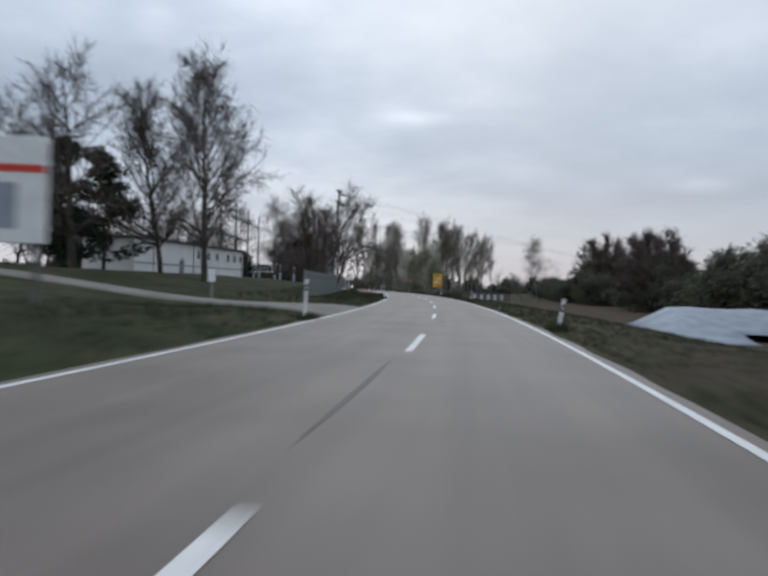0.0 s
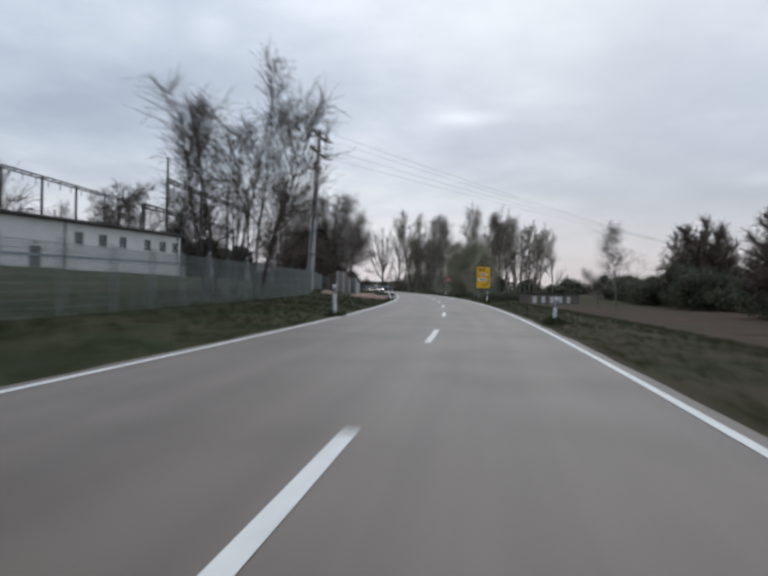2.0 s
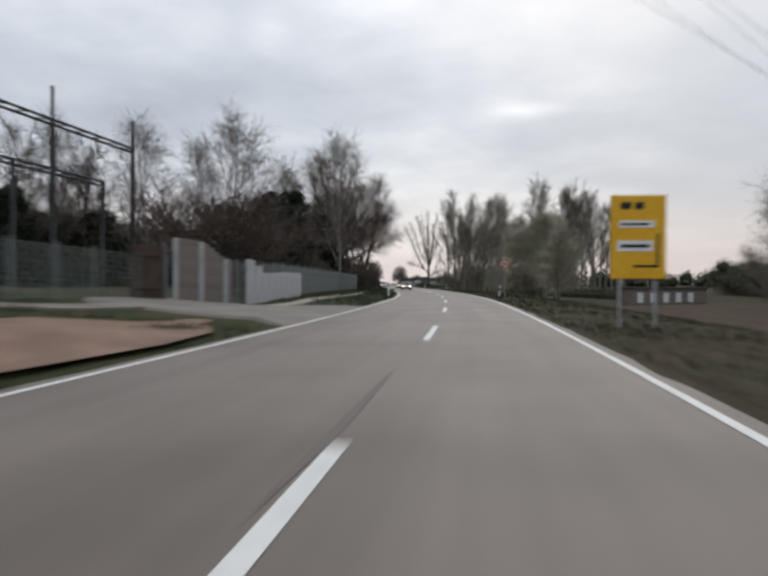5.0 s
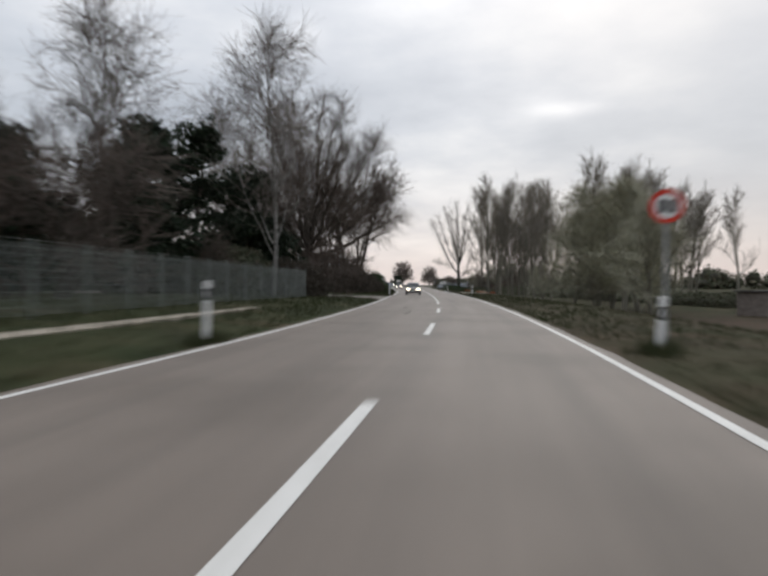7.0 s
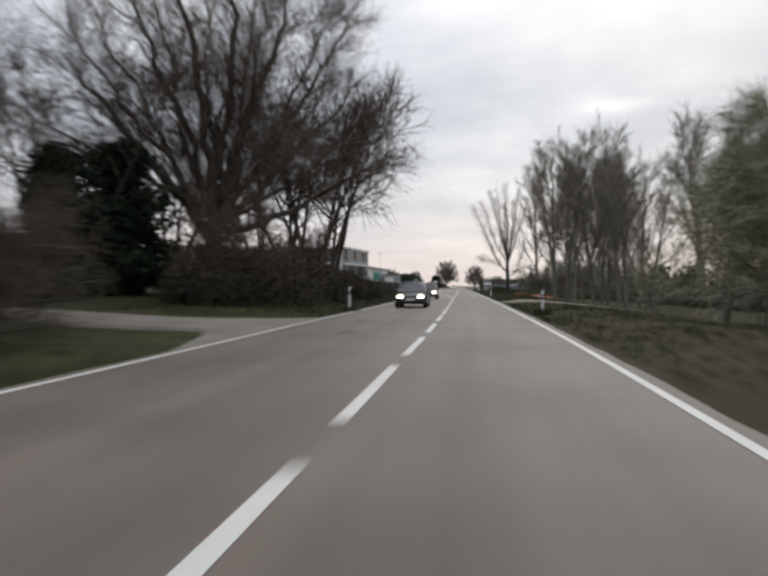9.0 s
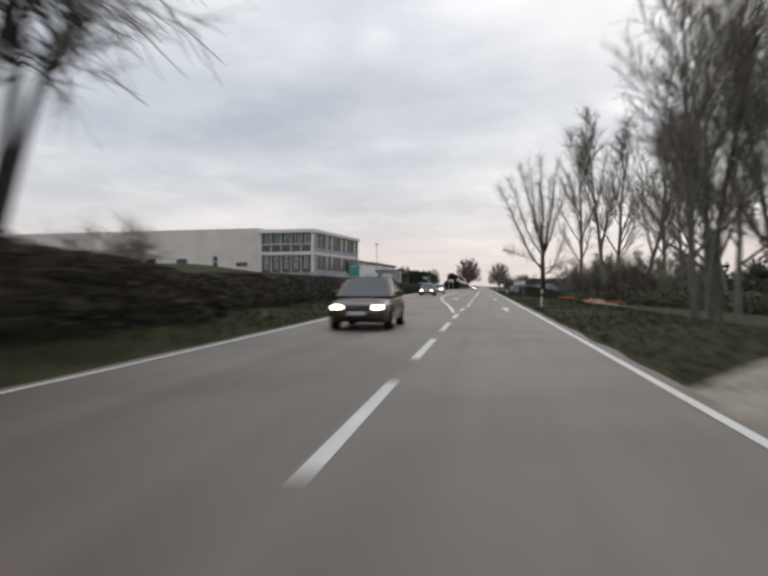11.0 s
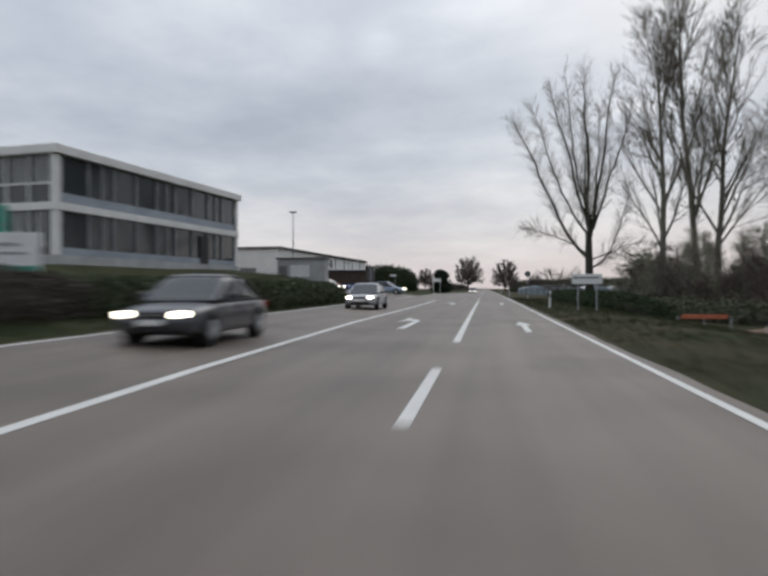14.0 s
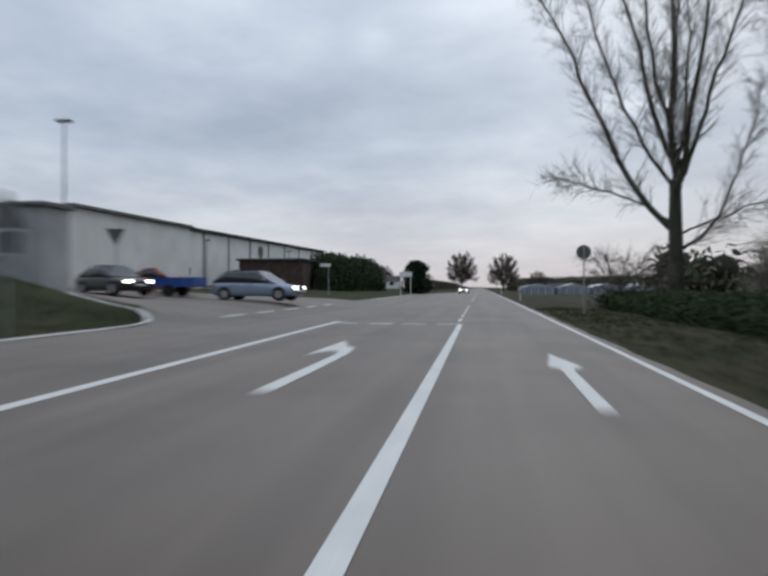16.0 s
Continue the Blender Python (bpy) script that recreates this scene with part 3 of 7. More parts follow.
def grow(seed, height, clear, limbs, spread_deg, limb_len, twigs, twig_len, droop=0.0, lift=0.05, stems=1, lean=0.05, trunk_r=0.3, foot=0.7, twig_r=0.012, leader=True, limb_k=1.0, sub=7, sub_deg=(25, 60), twig_deg=(20, 65), wander=0.10):
    """A bare tree: trunk and limbs (thick), crown of branches and twigs (thin)."""
    rng = random.Random(seed)
    stem_list, thick, thin = [], [], []
    for st in range(stems):
        base = Vector((0, 0, -0.2)) if stems == 1 else Vector((rng.uniform(-foot, foot), rng.uniform(-foot, foot), -0.2))
        way = Vector((rng.gauss(0, lean), rng.gauss(0, lean), 1)) if stems == 1 else Vector((base.x * 0.23 / foot + rng.gauss(0, lean), base.y * 0.23 / foot + rng.gauss(0, lean), 1))
        h = height * (1 if stems == 1 else rng.uniform(0.75, 1.0))
        r = trunk_r * (1 if stems == 1 else 0.55)
        top = 0.96 if leader else 0.5
        trunk = limb(rng, base, way, h * top, r, r * (0.12 if leader else 0.45), 12, 0.035, 0.02)
        stem_list.append(trunk)
        for k in range(limbs):
            f = clear + (0.97 - clear) * (k + rng.random()) / limbs
            f = min(f, 0.98)
            i = f * (len(trunk) - 1)
            j = min(int(i), len(trunk) - 2)
            p = trunk[j][0].lerp(trunk[j + 1][0], i - j)
            rr = trunk[j][1] * rng.uniform(0.35, 0.6) * limb_k
            d = (trunk[j + 1][0] - trunk[j][0]).normalized()
            rel = (f - clear) / (1 - clear)
            ang = radians(rng.uniform(*spread_deg)) * (1.15 - 0.55 * rel)
            ln = h * limb_len * (1.0 - 0.62 * rel) * rng.uniform(0.75, 1.2)
            br = limb(rng, p, fork(rng, d, ang), ln, max(rr, 0.03), 0.018, 6, wander, lift)
            thick.append(br)
            for m in range(sub):
                i2 = rng.uniform(0.25, 1.0) * (len(br) - 1)
                j2 = min(int(i2), len(br) - 2)
                p2 = br[j2][0].lerp(br[j2 + 1][0], i2 - j2)
                d2 = (br[j2 + 1][0] - br[j2][0]).normalized()
                b2 = limb(rng, p2, fork(rng, d2, radians(rng.uniform(*sub_deg))), ln * rng.uniform(0.25, 0.5), max(0.016, br[j2][1] * 0.45), twig_r, 2, 0.14, lift - droop * 0.4)
                thin.append(b2)
                for t in range(twigs):
                    i3 = rng.uniform(0.15, 1.0) * (len(b2) - 1)
                    j3 = min(int(i3), len(b2) - 2)
                    p3 = b2[j3][0].lerp(b2[j3 + 1][0], i3 - j3)
                    d3 = (b2[j3 + 1][0] - b2[j3][0]).normalized()
                    thin.append(limb(rng, p3, fork(rng, d3, radians(rng.uniform(*twig_deg))), twig_len * rng.uniform(0.5, 1.3), twig_r, twig_r * 0.5, 1, 0.16, lift * 0.6 - droop))
    return stem_list, thick, thin


def tree_meshes(seed, bark, twig, **kw):
    """Meshes of a tree: its stems, and one crown of limbs (bark) and twigs."""
    stem_list, thick, thin = grow(seed, **kw)
    stems = []
    for st in stem_list:
        me = mesh_from(*tubes([st], 8), "trunk")
        me.materials.append(bark)
        for p in me.polygons:
            p.use_smooth = True
        stems.append(me)
    va, fa = tubes(thick, 5)
    vb, fb = tubes(thin, 3)
    o = len(va)
    crown = bpy.data.meshes.new("crown")
    crown.from_pydata(va + vb, [], fa + [tuple(k + o for k in f) for f in fb])
    crown.materials.append(bark), crown.materials.append(twig)
    crown.polygons.foreach_set("material_index", [0] * len(fa) + [1] * len(fb))
    crown.update()
    return stems, crown


def add_tree_parts(ob, meshes, m=Matrix()):
    stems, crown = meshes
    for me in stems:
        p = new("trunk" if len(stems) == 1 else "stem", me)
        p.parent, p.matrix_basis = ob, m
    p = new("crown", crown)
    p.parent, p.matrix_basis = ob, m
    tagged(p, kind="stuff")


def plant(name, label, meshes, m, scale=1.0, category="tree", group="", wide=1.0):
    ob = thing(name, label, category, m @ Matrix.Diagonal((scale * wide, scale * wide, scale, 1)), group)
    add_tree_parts(ob, meshes)
    return ob


def leaf_cloud(seed, blobs, count, size, flat=1.0):
    """Many small leaf blades inside a set of ellipsoids (centre, radii), denser towards their skins."""
    rng = random.Random(seed)
    verts, faces = [], []
    tot = sum(b[1][0] * b[1][1] * b[1][2] for b in blobs)
    for (c, r) in blobs:
        n = int(count * r[0] * r[1] * r[2] / tot)
        for _ in range(n):
            d = Vector((rng.gauss(0, 1), rng.gauss(0, 1), rng.gauss(0, 1))).normalized() * rng.uniform(0.55, 1.08)
            p = Vector((c[0] + d.x * r[0], c[1] + d.y * r[1], c[2] + d.z * r[2]))
            a = Vector((rng.gauss(0, 1), rng.gauss(0, 1), rng.gauss(0, 1) * flat)).normalized() * size * rng.uniform(0.6, 1.4)
            b = a.cross(Vector((rng.gauss(0, 1), rng.gauss(0, 1), rng.gauss(0, 1)))).normalized() * a.length * 0.45
            o = len(verts)
            for q in (p - a, p + b, p + a, p - b):
                verts.append((q.x, q.y, q.z))
            faces.append((o, o + 1, o + 2, o + 3))
    return verts, faces


BROAD = [tree_meshes(21 + k, M_BARK, M_TWIG, height=19, clear=0.14, limbs=30, spread_deg=(38, 70), limb_len=0.46, twigs=9, twig_len=1.2, lift=0.06, trunk_r=0.36, sub=10, twig_r=0.02) for k in range(2)]
POPLAR = [tree_meshes(31 + k, M_BARK_GREY, M_TWIG_GREY, height=32, clear=0.16, limbs=20, spread_deg=(22, 40), limb_len=0.40, twigs=6, twig_len=2.0, lift=0.05, trunk_r=0.42, sub=10, twig_r=0.03, sub_deg=(14, 38), twig_deg=(14, 45), wander=0.06) for k in range(3)]
STEMS = tree_meshes(51, M_BARK, M_TWIG, height=14, clear=0.22, limbs=11, spread_deg=(22, 48), limb_len=0.42, twigs=6, twig_len=1.2, lift=0.06, stems=8, foot=1.9, trunk_r=0.19, sub=6, twig_r=0.015)
BIRCH = [tree_meshes(61 + k, M_BIRCH, M_TWIG_BIRCH, height=20, clear=0.16, limbs=28, spread_deg=(28, 58), limb_len=0.42, twigs=9, twig_len=2.0, lift=0.06, droop=0.22, trunk_r=0.2, sub=9, twig_r=0.015) for k in range(2)]
SHRUB = [tree_meshes(71 + k, M_BARK, (M_TWIG, M_TWIG_RED)[k % 2], height=4.2, clear=0.06, limbs=6, spread_deg=(25, 70), limb_len=0.62, twigs=5, twig_len=0.9, lift=0.04, stems=6, lean=0.25, trunk_r=0.10, sub=5, twig_r=0.013) for k in range(3)]
WILLOW = tree_meshes(85, M_BARK_GREY, M_TWIG_WILLOW, height=16, clear=0.16, limbs=32, spread_deg=(30, 70), limb_len=0.44, twigs=12, twig_len=1.6, lift=0.06, droop=0.15, trunk_r=0.3, sub=12, twig_r=0.018)
SLIM = [tree_meshes(26 + k, M_BARK, M_TWIG, height=16, clear=0.36, limbs=14, spread_deg=(22, 58), limb_len=0.34, twigs=6, twig_len=1.2, lift=0.05, stems=3, lean=0.12, trunk_r=0.3, sub=8, twig_r=0.014) for k in range(2)]



def limbed_tree(seed, bole, arms, bark, twig, per=5, twigs=5, sub_len=(1.2, 3.4), twig_len=(0.5, 1.5), twig_r=0.014, sub_deg=(20, 52), tail=0.0, kink=0.13, inner=0.12, fine=0.34):
    """An old tree: a bole (height, foot and top radius) that parts into long limbs filled with branches and twigs.
    Each limb: radius, height at which it leaves, then its tip sideways, up and in depth, and how late it sweeps upwards."""
    rng = random.Random(seed)
    trunk_path = limb(rng, Vector((0, 0, -0.3)), Vector((-0.01, 0, 1)), bole[0], bole[1], bole[2], 10, 0.012, 0.0)
    thick, thin = [], []
    for r, z0, xe, ze, out, late in arms:
        n = 14
        dense, wob = [], Vector((0, 0, 0))
        for k in range(n + 1):
            t = k / n
            dense.append(Vector((xe * t, out * t, z0 + (ze - z0) * t ** late)) + wob)
            wob = wob * 0.8 + Vector((rng.gauss(0, kink), rng.gauss(0, kink), rng.gauss(0, 0.6 * kink)))
        br = [(q, r * (1 - k / n) ** 0.8 + 0.022) for k, q in enumerate(dense)]
        thick.append(br)
        for _ in range(int(per * (ze - z0 + abs(xe) + abs(out)) * 0.55)):
            f = (inner + (0.98 - inner) * rng.random() ** 0.75) * n
            j = min(int(f), n - 1)
            p2, d2 = br[j][0].lerp(br[j + 1][0], f - j), (br[j + 1][0] - br[j][0]).normalized()
            b2 = limb(rng, p2, fork(rng, d2, radians(rng.uniform(*sub_deg))), rng.uniform(*sub_len) * (1 - 0.35 * f / n), max(2 * twig_r, br[j][1] * fine), twig_r, 3, 0.12, 0.05 - tail)
            thin.append(b2)
            for _t in range(twigs):
                i3 = rng.uniform(0.2, 1.0) * 3
                j3 = min(int(i3), 2)
                d3 = (b2[j3 + 1][0] - b2[j3][0]).normalized()
                thin.append(limb(rng, b2[j3][0].lerp(b2[j3 + 1][0], i3 - j3), fork(rng, d3, radians(rng.uniform(15, 55))), rng.uniform(*twig_len), twig_r, twig_r * 0.5, 2, 0.16, 0.03 - tail))
    trunk = mesh_from(*tubes([trunk_path], 12), "trunk")
    trunk.materials.append(bark)
    for q in trunk.polygons:
        q.use_smooth = True
    (va, fa), (vb, fb) = tubes(thick, 7), tubes(thin, 3)
    crown = bpy.data.meshes.new("crown")
    crown.from_pydata(va + vb, [], fa + [tuple(k + len(va) for k in f) for f in fb])
    crown.materials.append(bark), crown.materials.append(twig)
    crown.polygons.foreach_set("material_index", [0] * len(fa) + [1] * len(fb))
    crown.update()
    return [trunk], crown


FORKED_LIMBS = [
    (0.29, 9.6, -0.8, 33, 0.3, 1.0), (0.23, 6.2, -10.2, 26, -0.8, 1.15), (0.20, 10.4, -5.6, 31, 1.2, 1.1), (0.22, 9.8, 2.6, 32, 0.6, 1.5),
    (0.12, 5.2, 5.4, 16.5, -1.0, 2.3), (0.09, 6.4, -9.6, 11.2, 1.4, 0.6), (0.07, 5.8, 6.4, 8.4, 1.6, 0.6), (0.14, 9.4, -7.6, 28, -1.6, 1.3),
    (0.16, 9.9, 6.0, 28, 1.8, 1.2), (0.16, 10.2, -3.0, 32, -2.4, 1.3), (0.16, 8.8, 1.0, 28, 4.4, 1.2), (0.14, 7.8, -0.4, 26, -4.8, 1.2)]
OAK_LIMBS = [
    (0.46, 4.4, -9.8, 17, 1.5, 1.2), (0.24, 5.0, -11, 11, -2.0, 0.9), (0.40, 5.2, -3.0, 25, -1.0, 1.0), (0.46, 5.0, 6.2, 24, 1.0, 1.1),
    (0.30, 4.6, 12.2, 10.5, -1.5, 1.4), (0.28, 4.9, 11.0, 17.5, 2.5, 1.2), (0.34, 5.3, 1.8, 26, -2.5, 1.0), (0.30, 5.0, -6.2, 21.5, -4.0, 1.0),
    (0.28, 5.1, 0.6, 20, 6.5, 0.9), (0.28, 4.9, 3.6, 18, -7.0, 0.9), (0.22, 4.3, -2.4, 12, 8.5, 0.8), (0.22, 4.2, 4.0, 10, -9.0, 0.8),
    (0.24, 5.2, 9.2, 22, 0.8, 1.1), (0.24, 5.1, -8.4, 21.5, 2.5, 1.1),
    (0.20, 5.3, -5.2, 24, 1.6, 1.05), (0.20, 5.2, 4.2, 25.5, -2.6, 1.05), (0.18, 5.1, 8.2, 19.5, -3.8, 1.0), (0.18, 5.0, -8.6, 17.5, -3.2, 1.0),
    (0.18, 5.0, 11.2, 14, 0.6, 1.1), (0.20, 5.3, -0.6, 25.5, 3.2, 1.0)]
OAK = limbed_tree(13, (5.6, 0.68, 0.50), OAK_LIMBS, M_BARK, M_TWIG, per=8, twigs=13, sub_len=(2.0, 5.2), twig_len=(0.6, 1.9), twig_r=0.0085, sub_deg=(22, 60), tail=0.01, kink=0.24, inner=0.34, fine=0.2)
FORKED = limbed_tree(41, (10.4, 0.64, 0.40), FORKED_LIMBS, M_BARK_MOSS, M_TWIG_GREY, per=6.4, twigs=7, twig_r=0.012, fine=0.26)
ROUND_LIMBS = []
for k in range(30):
    lift, turn = 0.02 + 0.98 * (k + 0.5) / 30, 2.39996 * k
    out = 5.4 * math.sqrt(1 - 0.92 * lift * lift)
    ROUND_LIMBS.append((0.10, 1.7 + 1.0 * lift, out * math.cos(turn), 2.6 + 10.0 * lift, out * math.sin(turn), 1.0))
ROUND = limbed_tree(81, (2.8, 0.34, 0.28), ROUND_LIMBS, M_BARK, M_TWIG, per=6.5, twigs=6, sub_len=(1.0, 2.4), twig_len=(0.5, 1.2), twig_r=0.028, inner=0.3)
SAPLING = [tree_meshes(101 + k, M_BARK_GREY, (M_TWIG_WILLOW, M_TWIG_GREY)[k], height=9.5, clear=0.10, limbs=12, spread_deg=(22, 55), limb_len=0.36, twigs=7, twig_len=0.9, lift=0.05, stems=4, lean=0.12, trunk_r=0.15, foot=1.2, sub=8, twig_r=0.012) for k in range(2)]
DENSE = tree_meshes(25, M_BARK, M_TWIG, height=19, clear=0.14, limbs=38, spread_deg=(36, 68), limb_len=0.44, twigs=11, twig_len=1.2, lift=0.06, trunk_r=0.32, sub=13, twig_r=0.018)
POPLAR_OPEN = [tree_meshes(91 + k, M_BARK_GREY, M_TWIG_GREY, height=32, clear=0.2, limbs=22, spread_deg=(20, 40), limb_len=0.36, twigs=9, twig_len=1.7, lift=0.05, trunk_r=0.42, sub=10, twig_r=0.02, sub_deg=(14, 36), twig_deg=(14, 45), wander=0.055) for k in range(2)]

# by the substation
plant("broadleaf_tree", "tall bare broadleaf tree on the grass bank by the substation", DENSE, stand(54, -19.8), 0.93, wide=0.92)
plant("broadleaf_tree", "bare broadleaf tree on the grass bank by the substation", DENSE, stand(58, -25, 70), 0.8, wide=0.9)
plant("broadleaf_tree", "bare broadleaf tree behind the grass bank", BROAD[0], stand(54, -31, 140), 0.86)
plant("broadleaf_tree", "bare broadleaf tree behind the grass bank", BROAD[1], stand(44, -34, 200), 0.72)
plant("broadleaf_tree", "bare broadleaf tree behind the substation hut", BROAD[1], stand(92, -52, 20), 0.7)
for k, (s, u, sc) in enumerate(((169, -20, 0.5), (160, -21, 0.46))):
    plant("broadleaf_tree", "small bare reddish-brown broadleaf tree behind the fence", BROAD[k % 2], stand(s, u, 90 * k), sc, group="small trees behind the fence")
plant("many_stemmed_tree", "bare tree of many upright stems by the wire fence", STEMS, stand(75, -12.7), 0.85, wide=1.16)
for k, (s, u, sc) in enumerate(((64, -44, 0.8), (100, -60, 0.7), (150, -60, 0.62), (160, -54, 0.55), (176, -46, 0.6), (188, -40, 0.6), (165, -46, 0.8), (156, -50, 0.85), (172, -42, 0.8), (144, -50, 0.8), (185, -48, 0.75), (148, -52, 0.7))):
    plant("broadleaf_tree", "bare broadleaf tree behind the substation yard", BROAD[k % 2], stand(s, u, 50 * k), sc, group="trees behind the substation")

# by the long fence
for s, u, sc, k, tr in ((189, -28, 1.12, 0, 0), (186, -13.5, 0.98, 1, 80), (178, -36, 0.95, 1, 200), (205, -24, 0.95, 0, 120), (166, -27, 0.72, 1, 300), (172, -45, 0.9, 0, 40)):
    plant("birch", "tall bare birch with white bark and hanging twigs", BIRCH[k], stand(s, u, tr), sc, group="birches behind the fence")
plant("oak", "huge bare spreading oak above the hedge", OAK, stand(223, -16.9, 22), 0.93, wide=1.06)
for k, (s, u, sc) in enumerate(((233, -12.6, 1.4), (238, -15.5, 1.35), (229, -12.0, 1.15), (241, -19, 1.2), (216, -24, 1.1), (226, -22, 1.1), (237, -12.4, 1.3))):
    plant("broadleaf_tree", "slender bare tree of a few leaning stems beside the oak", SLIM[k % 2], stand(s, u, 77 * k), sc, group="slim trees by the oak")

# tall trees on the right
plant("poplar", "tall bare poplar with a low fork on the verge", FORKED, stand(381.6, 13.9, -14), 1.0)
rows = [(374.5, 21.5, 1.08), (380, 27.5, 1.22), (384, 31, 1.2), (372, 34.5, 1.15), (378, 40, 1.2), (364, 41, 1.1), (390, 47, 1.2), (352, 44, 1.05)]
for k, (s, u, sc) in enumerate(rows):
    plant("poplar", "very tall bare poplar in the row beyond the verge", POPLAR_OPEN[k % 2], stand(s, u, 47 * k), sc, group="poplars by the junction")
rows = [(258.5, 10.6, 0.56), (262, 12.4, 0.58), (266, 13.6, 0.56), (263.6, 16.8, 0.63), (260, 15.2, 0.56), (267, 18.4, 0.58), (261, 19.2, 0.56), (265.6, 23.3, 0.52), (269, 21.0, 0.54), (263, 21.2, 0.52), (271, 16.0, 0.54), (259, 12.8, 0.47), (257.5, 17.6, 0.48)]
for k, (s, u, sc) in enumerate(rows):
    plant("poplar", "tall bare poplar in the clump on the field edge", POPLAR[(k + 1) % 3], stand(s, u, 61 * k + 20), sc, group="poplars in the field clump")
for k in range(17):
    plant("poplar", "tall bare poplar in a distant row", POPLAR[k % 3], stand(318 + 1.7 * k, 47 + 2.35 * k + 0.5 * math.sin(k * 5), 83 * k), 1.06 - 0.011 * k + 0.06 * math.sin(k * 2.1), group="poplars of the distant row")
plant("bare_tree", "slim bare tree on the far field", POPLAR[0], stand(293, 72, 10), 0.72)
plant("birch", "leaning birch at the field edge", BIRCH[0], stand(180, 41, 0) @ pose(0, 0, 0, 0, -24, 0), 0.42)
plant("birch", "slender bare birch above the scrub", BIRCH[1], stand(190, 49, 90), 0.9)
for k, (s, u, sc) in enumerate(((371, 17.5, 0.8), (368, 21, 0.95), (374, 25, 1.05), (366, 27.5, 0.9), (371, 31, 1.1), (362, 33, 1.0), (377, 36, 1.1), (366, 39, 1.15), (358, 36, 0.95), (352, 40, 1.0), (383, 29, 1.1), (373, 45, 1.2), (381, 22.5, 0.85), (238, 24.0, 0.8), (243, 18.0, 0.7), (222, 20.0, 0.55))):
    plant("sapling", "slender many-stemmed sapling among taller trees", SAPLING[k % 2], stand(s, u, 67 * k), sc, group="saplings under the tall trees")
# distant trees beside the straight
plant("round_tree", "round distant tree beside the straight road", ROUND, stand(584, 8.4, 0), 1.06, wide=1.0)
plant("round_tree", "round distant tree beside the straight road", ROUND, stand(760, -12.2, 90), 1.75, wide=1.0)
for k, (s, u, sc) in enumerate(((600, 22, 0.7), (620, -30, 0.8), (640, -45, 0.8), (560, -40, 0.8), (540, -52, 0.9), (700, -60, 1.0), (500, -48, 0.8), (480, -60, 0.9), (660, 30, 0.6), (520, -75, 1.0))):
    plant("round_tree", "bare round tree in the distance", ROUND, stand(s, u, 40 * k), sc, group="distant trees")


def hedge_end(s, s0, s1):
    return math.sqrt(max(0.0, min(1.0, (s - s0) / 3.0, (s1 - s) / 3.0)))


def hedge(name, label, s0, s1, u, width, height, leaf, seed, dens=90, leaf_size=0.09, core=0.6, taper=None):
    """A clipped or wild hedge: a lumpy inner mass, coloured dark for the shade inside, and many leaves and twigs round
    it.
    """
    rng = random.Random(seed)
    fu = u if callable(u) else (lambda s: u)
    fh = taper or (lambda s: height)
    ob = thing(name, label, "hedge", kind="stuff")
    n = max(3, int((s1 - s0) / 0.8))
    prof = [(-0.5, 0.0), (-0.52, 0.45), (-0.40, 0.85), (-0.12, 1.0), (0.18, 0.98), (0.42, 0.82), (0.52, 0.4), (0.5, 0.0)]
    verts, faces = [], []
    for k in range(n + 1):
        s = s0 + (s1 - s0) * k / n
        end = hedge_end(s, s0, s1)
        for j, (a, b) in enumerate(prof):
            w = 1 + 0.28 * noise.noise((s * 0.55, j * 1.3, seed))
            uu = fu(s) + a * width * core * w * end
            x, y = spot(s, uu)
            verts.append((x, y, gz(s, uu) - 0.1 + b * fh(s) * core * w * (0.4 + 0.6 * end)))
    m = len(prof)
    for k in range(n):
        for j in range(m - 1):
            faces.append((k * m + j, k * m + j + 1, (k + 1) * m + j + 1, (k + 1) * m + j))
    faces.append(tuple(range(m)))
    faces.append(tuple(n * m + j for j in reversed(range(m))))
    # added hull: the hedge's inner shade is put into its dark colour
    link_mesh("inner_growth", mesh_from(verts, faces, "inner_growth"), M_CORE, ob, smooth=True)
    verts, faces = [], []
    for _ in range(int((s1 - s0) * dens * (0.5 + fh((s0 + s1) / 2) / 3))):
        s = rng.uniform(s0, s1)
        t = rng.random() * (m - 1)
        j = int(t)
        a = prof[j][0] + (prof[j + 1][0] - prof[j][0]) * (t - j)
        b = prof[j][1] + (prof[j + 1][1] - prof[j][1]) * (t - j)
        q = (0.25 + 0.75 * hedge_end(s, s0, s1)) * rng.uniform(0.68, 1.04) * (1 + 0.16 * noise.noise((s * 0.8, j * 1.1, seed + 4)))
        uu = fu(s) + a * width * q
        x, y = spot(s, uu)
        p = Vector((x, y, gz(s, uu) + b * fh(s) * q))
        d = Vector((rng.gauss(0, 1), rng.gauss(0, 1), rng.gauss(0.5, 1))).normalized() * leaf_size * rng.uniform(0.7, 1.8)
        e = d.cross(Vector((rng.gauss(0, 1), rng.gauss(0, 1), rng.gauss(0, 1)))).normalized() * d.length * 0.5
        o = len(verts)
        for v in (p - d, p + e, p + d, p - e):
            verts.append((v.x, v.y, v.z))
        faces.append((o, o + 1, o + 2, o + 3))
    link_mesh("leaves", mesh_from(verts, faces, "leaves"), leaf, ob)
    return ob


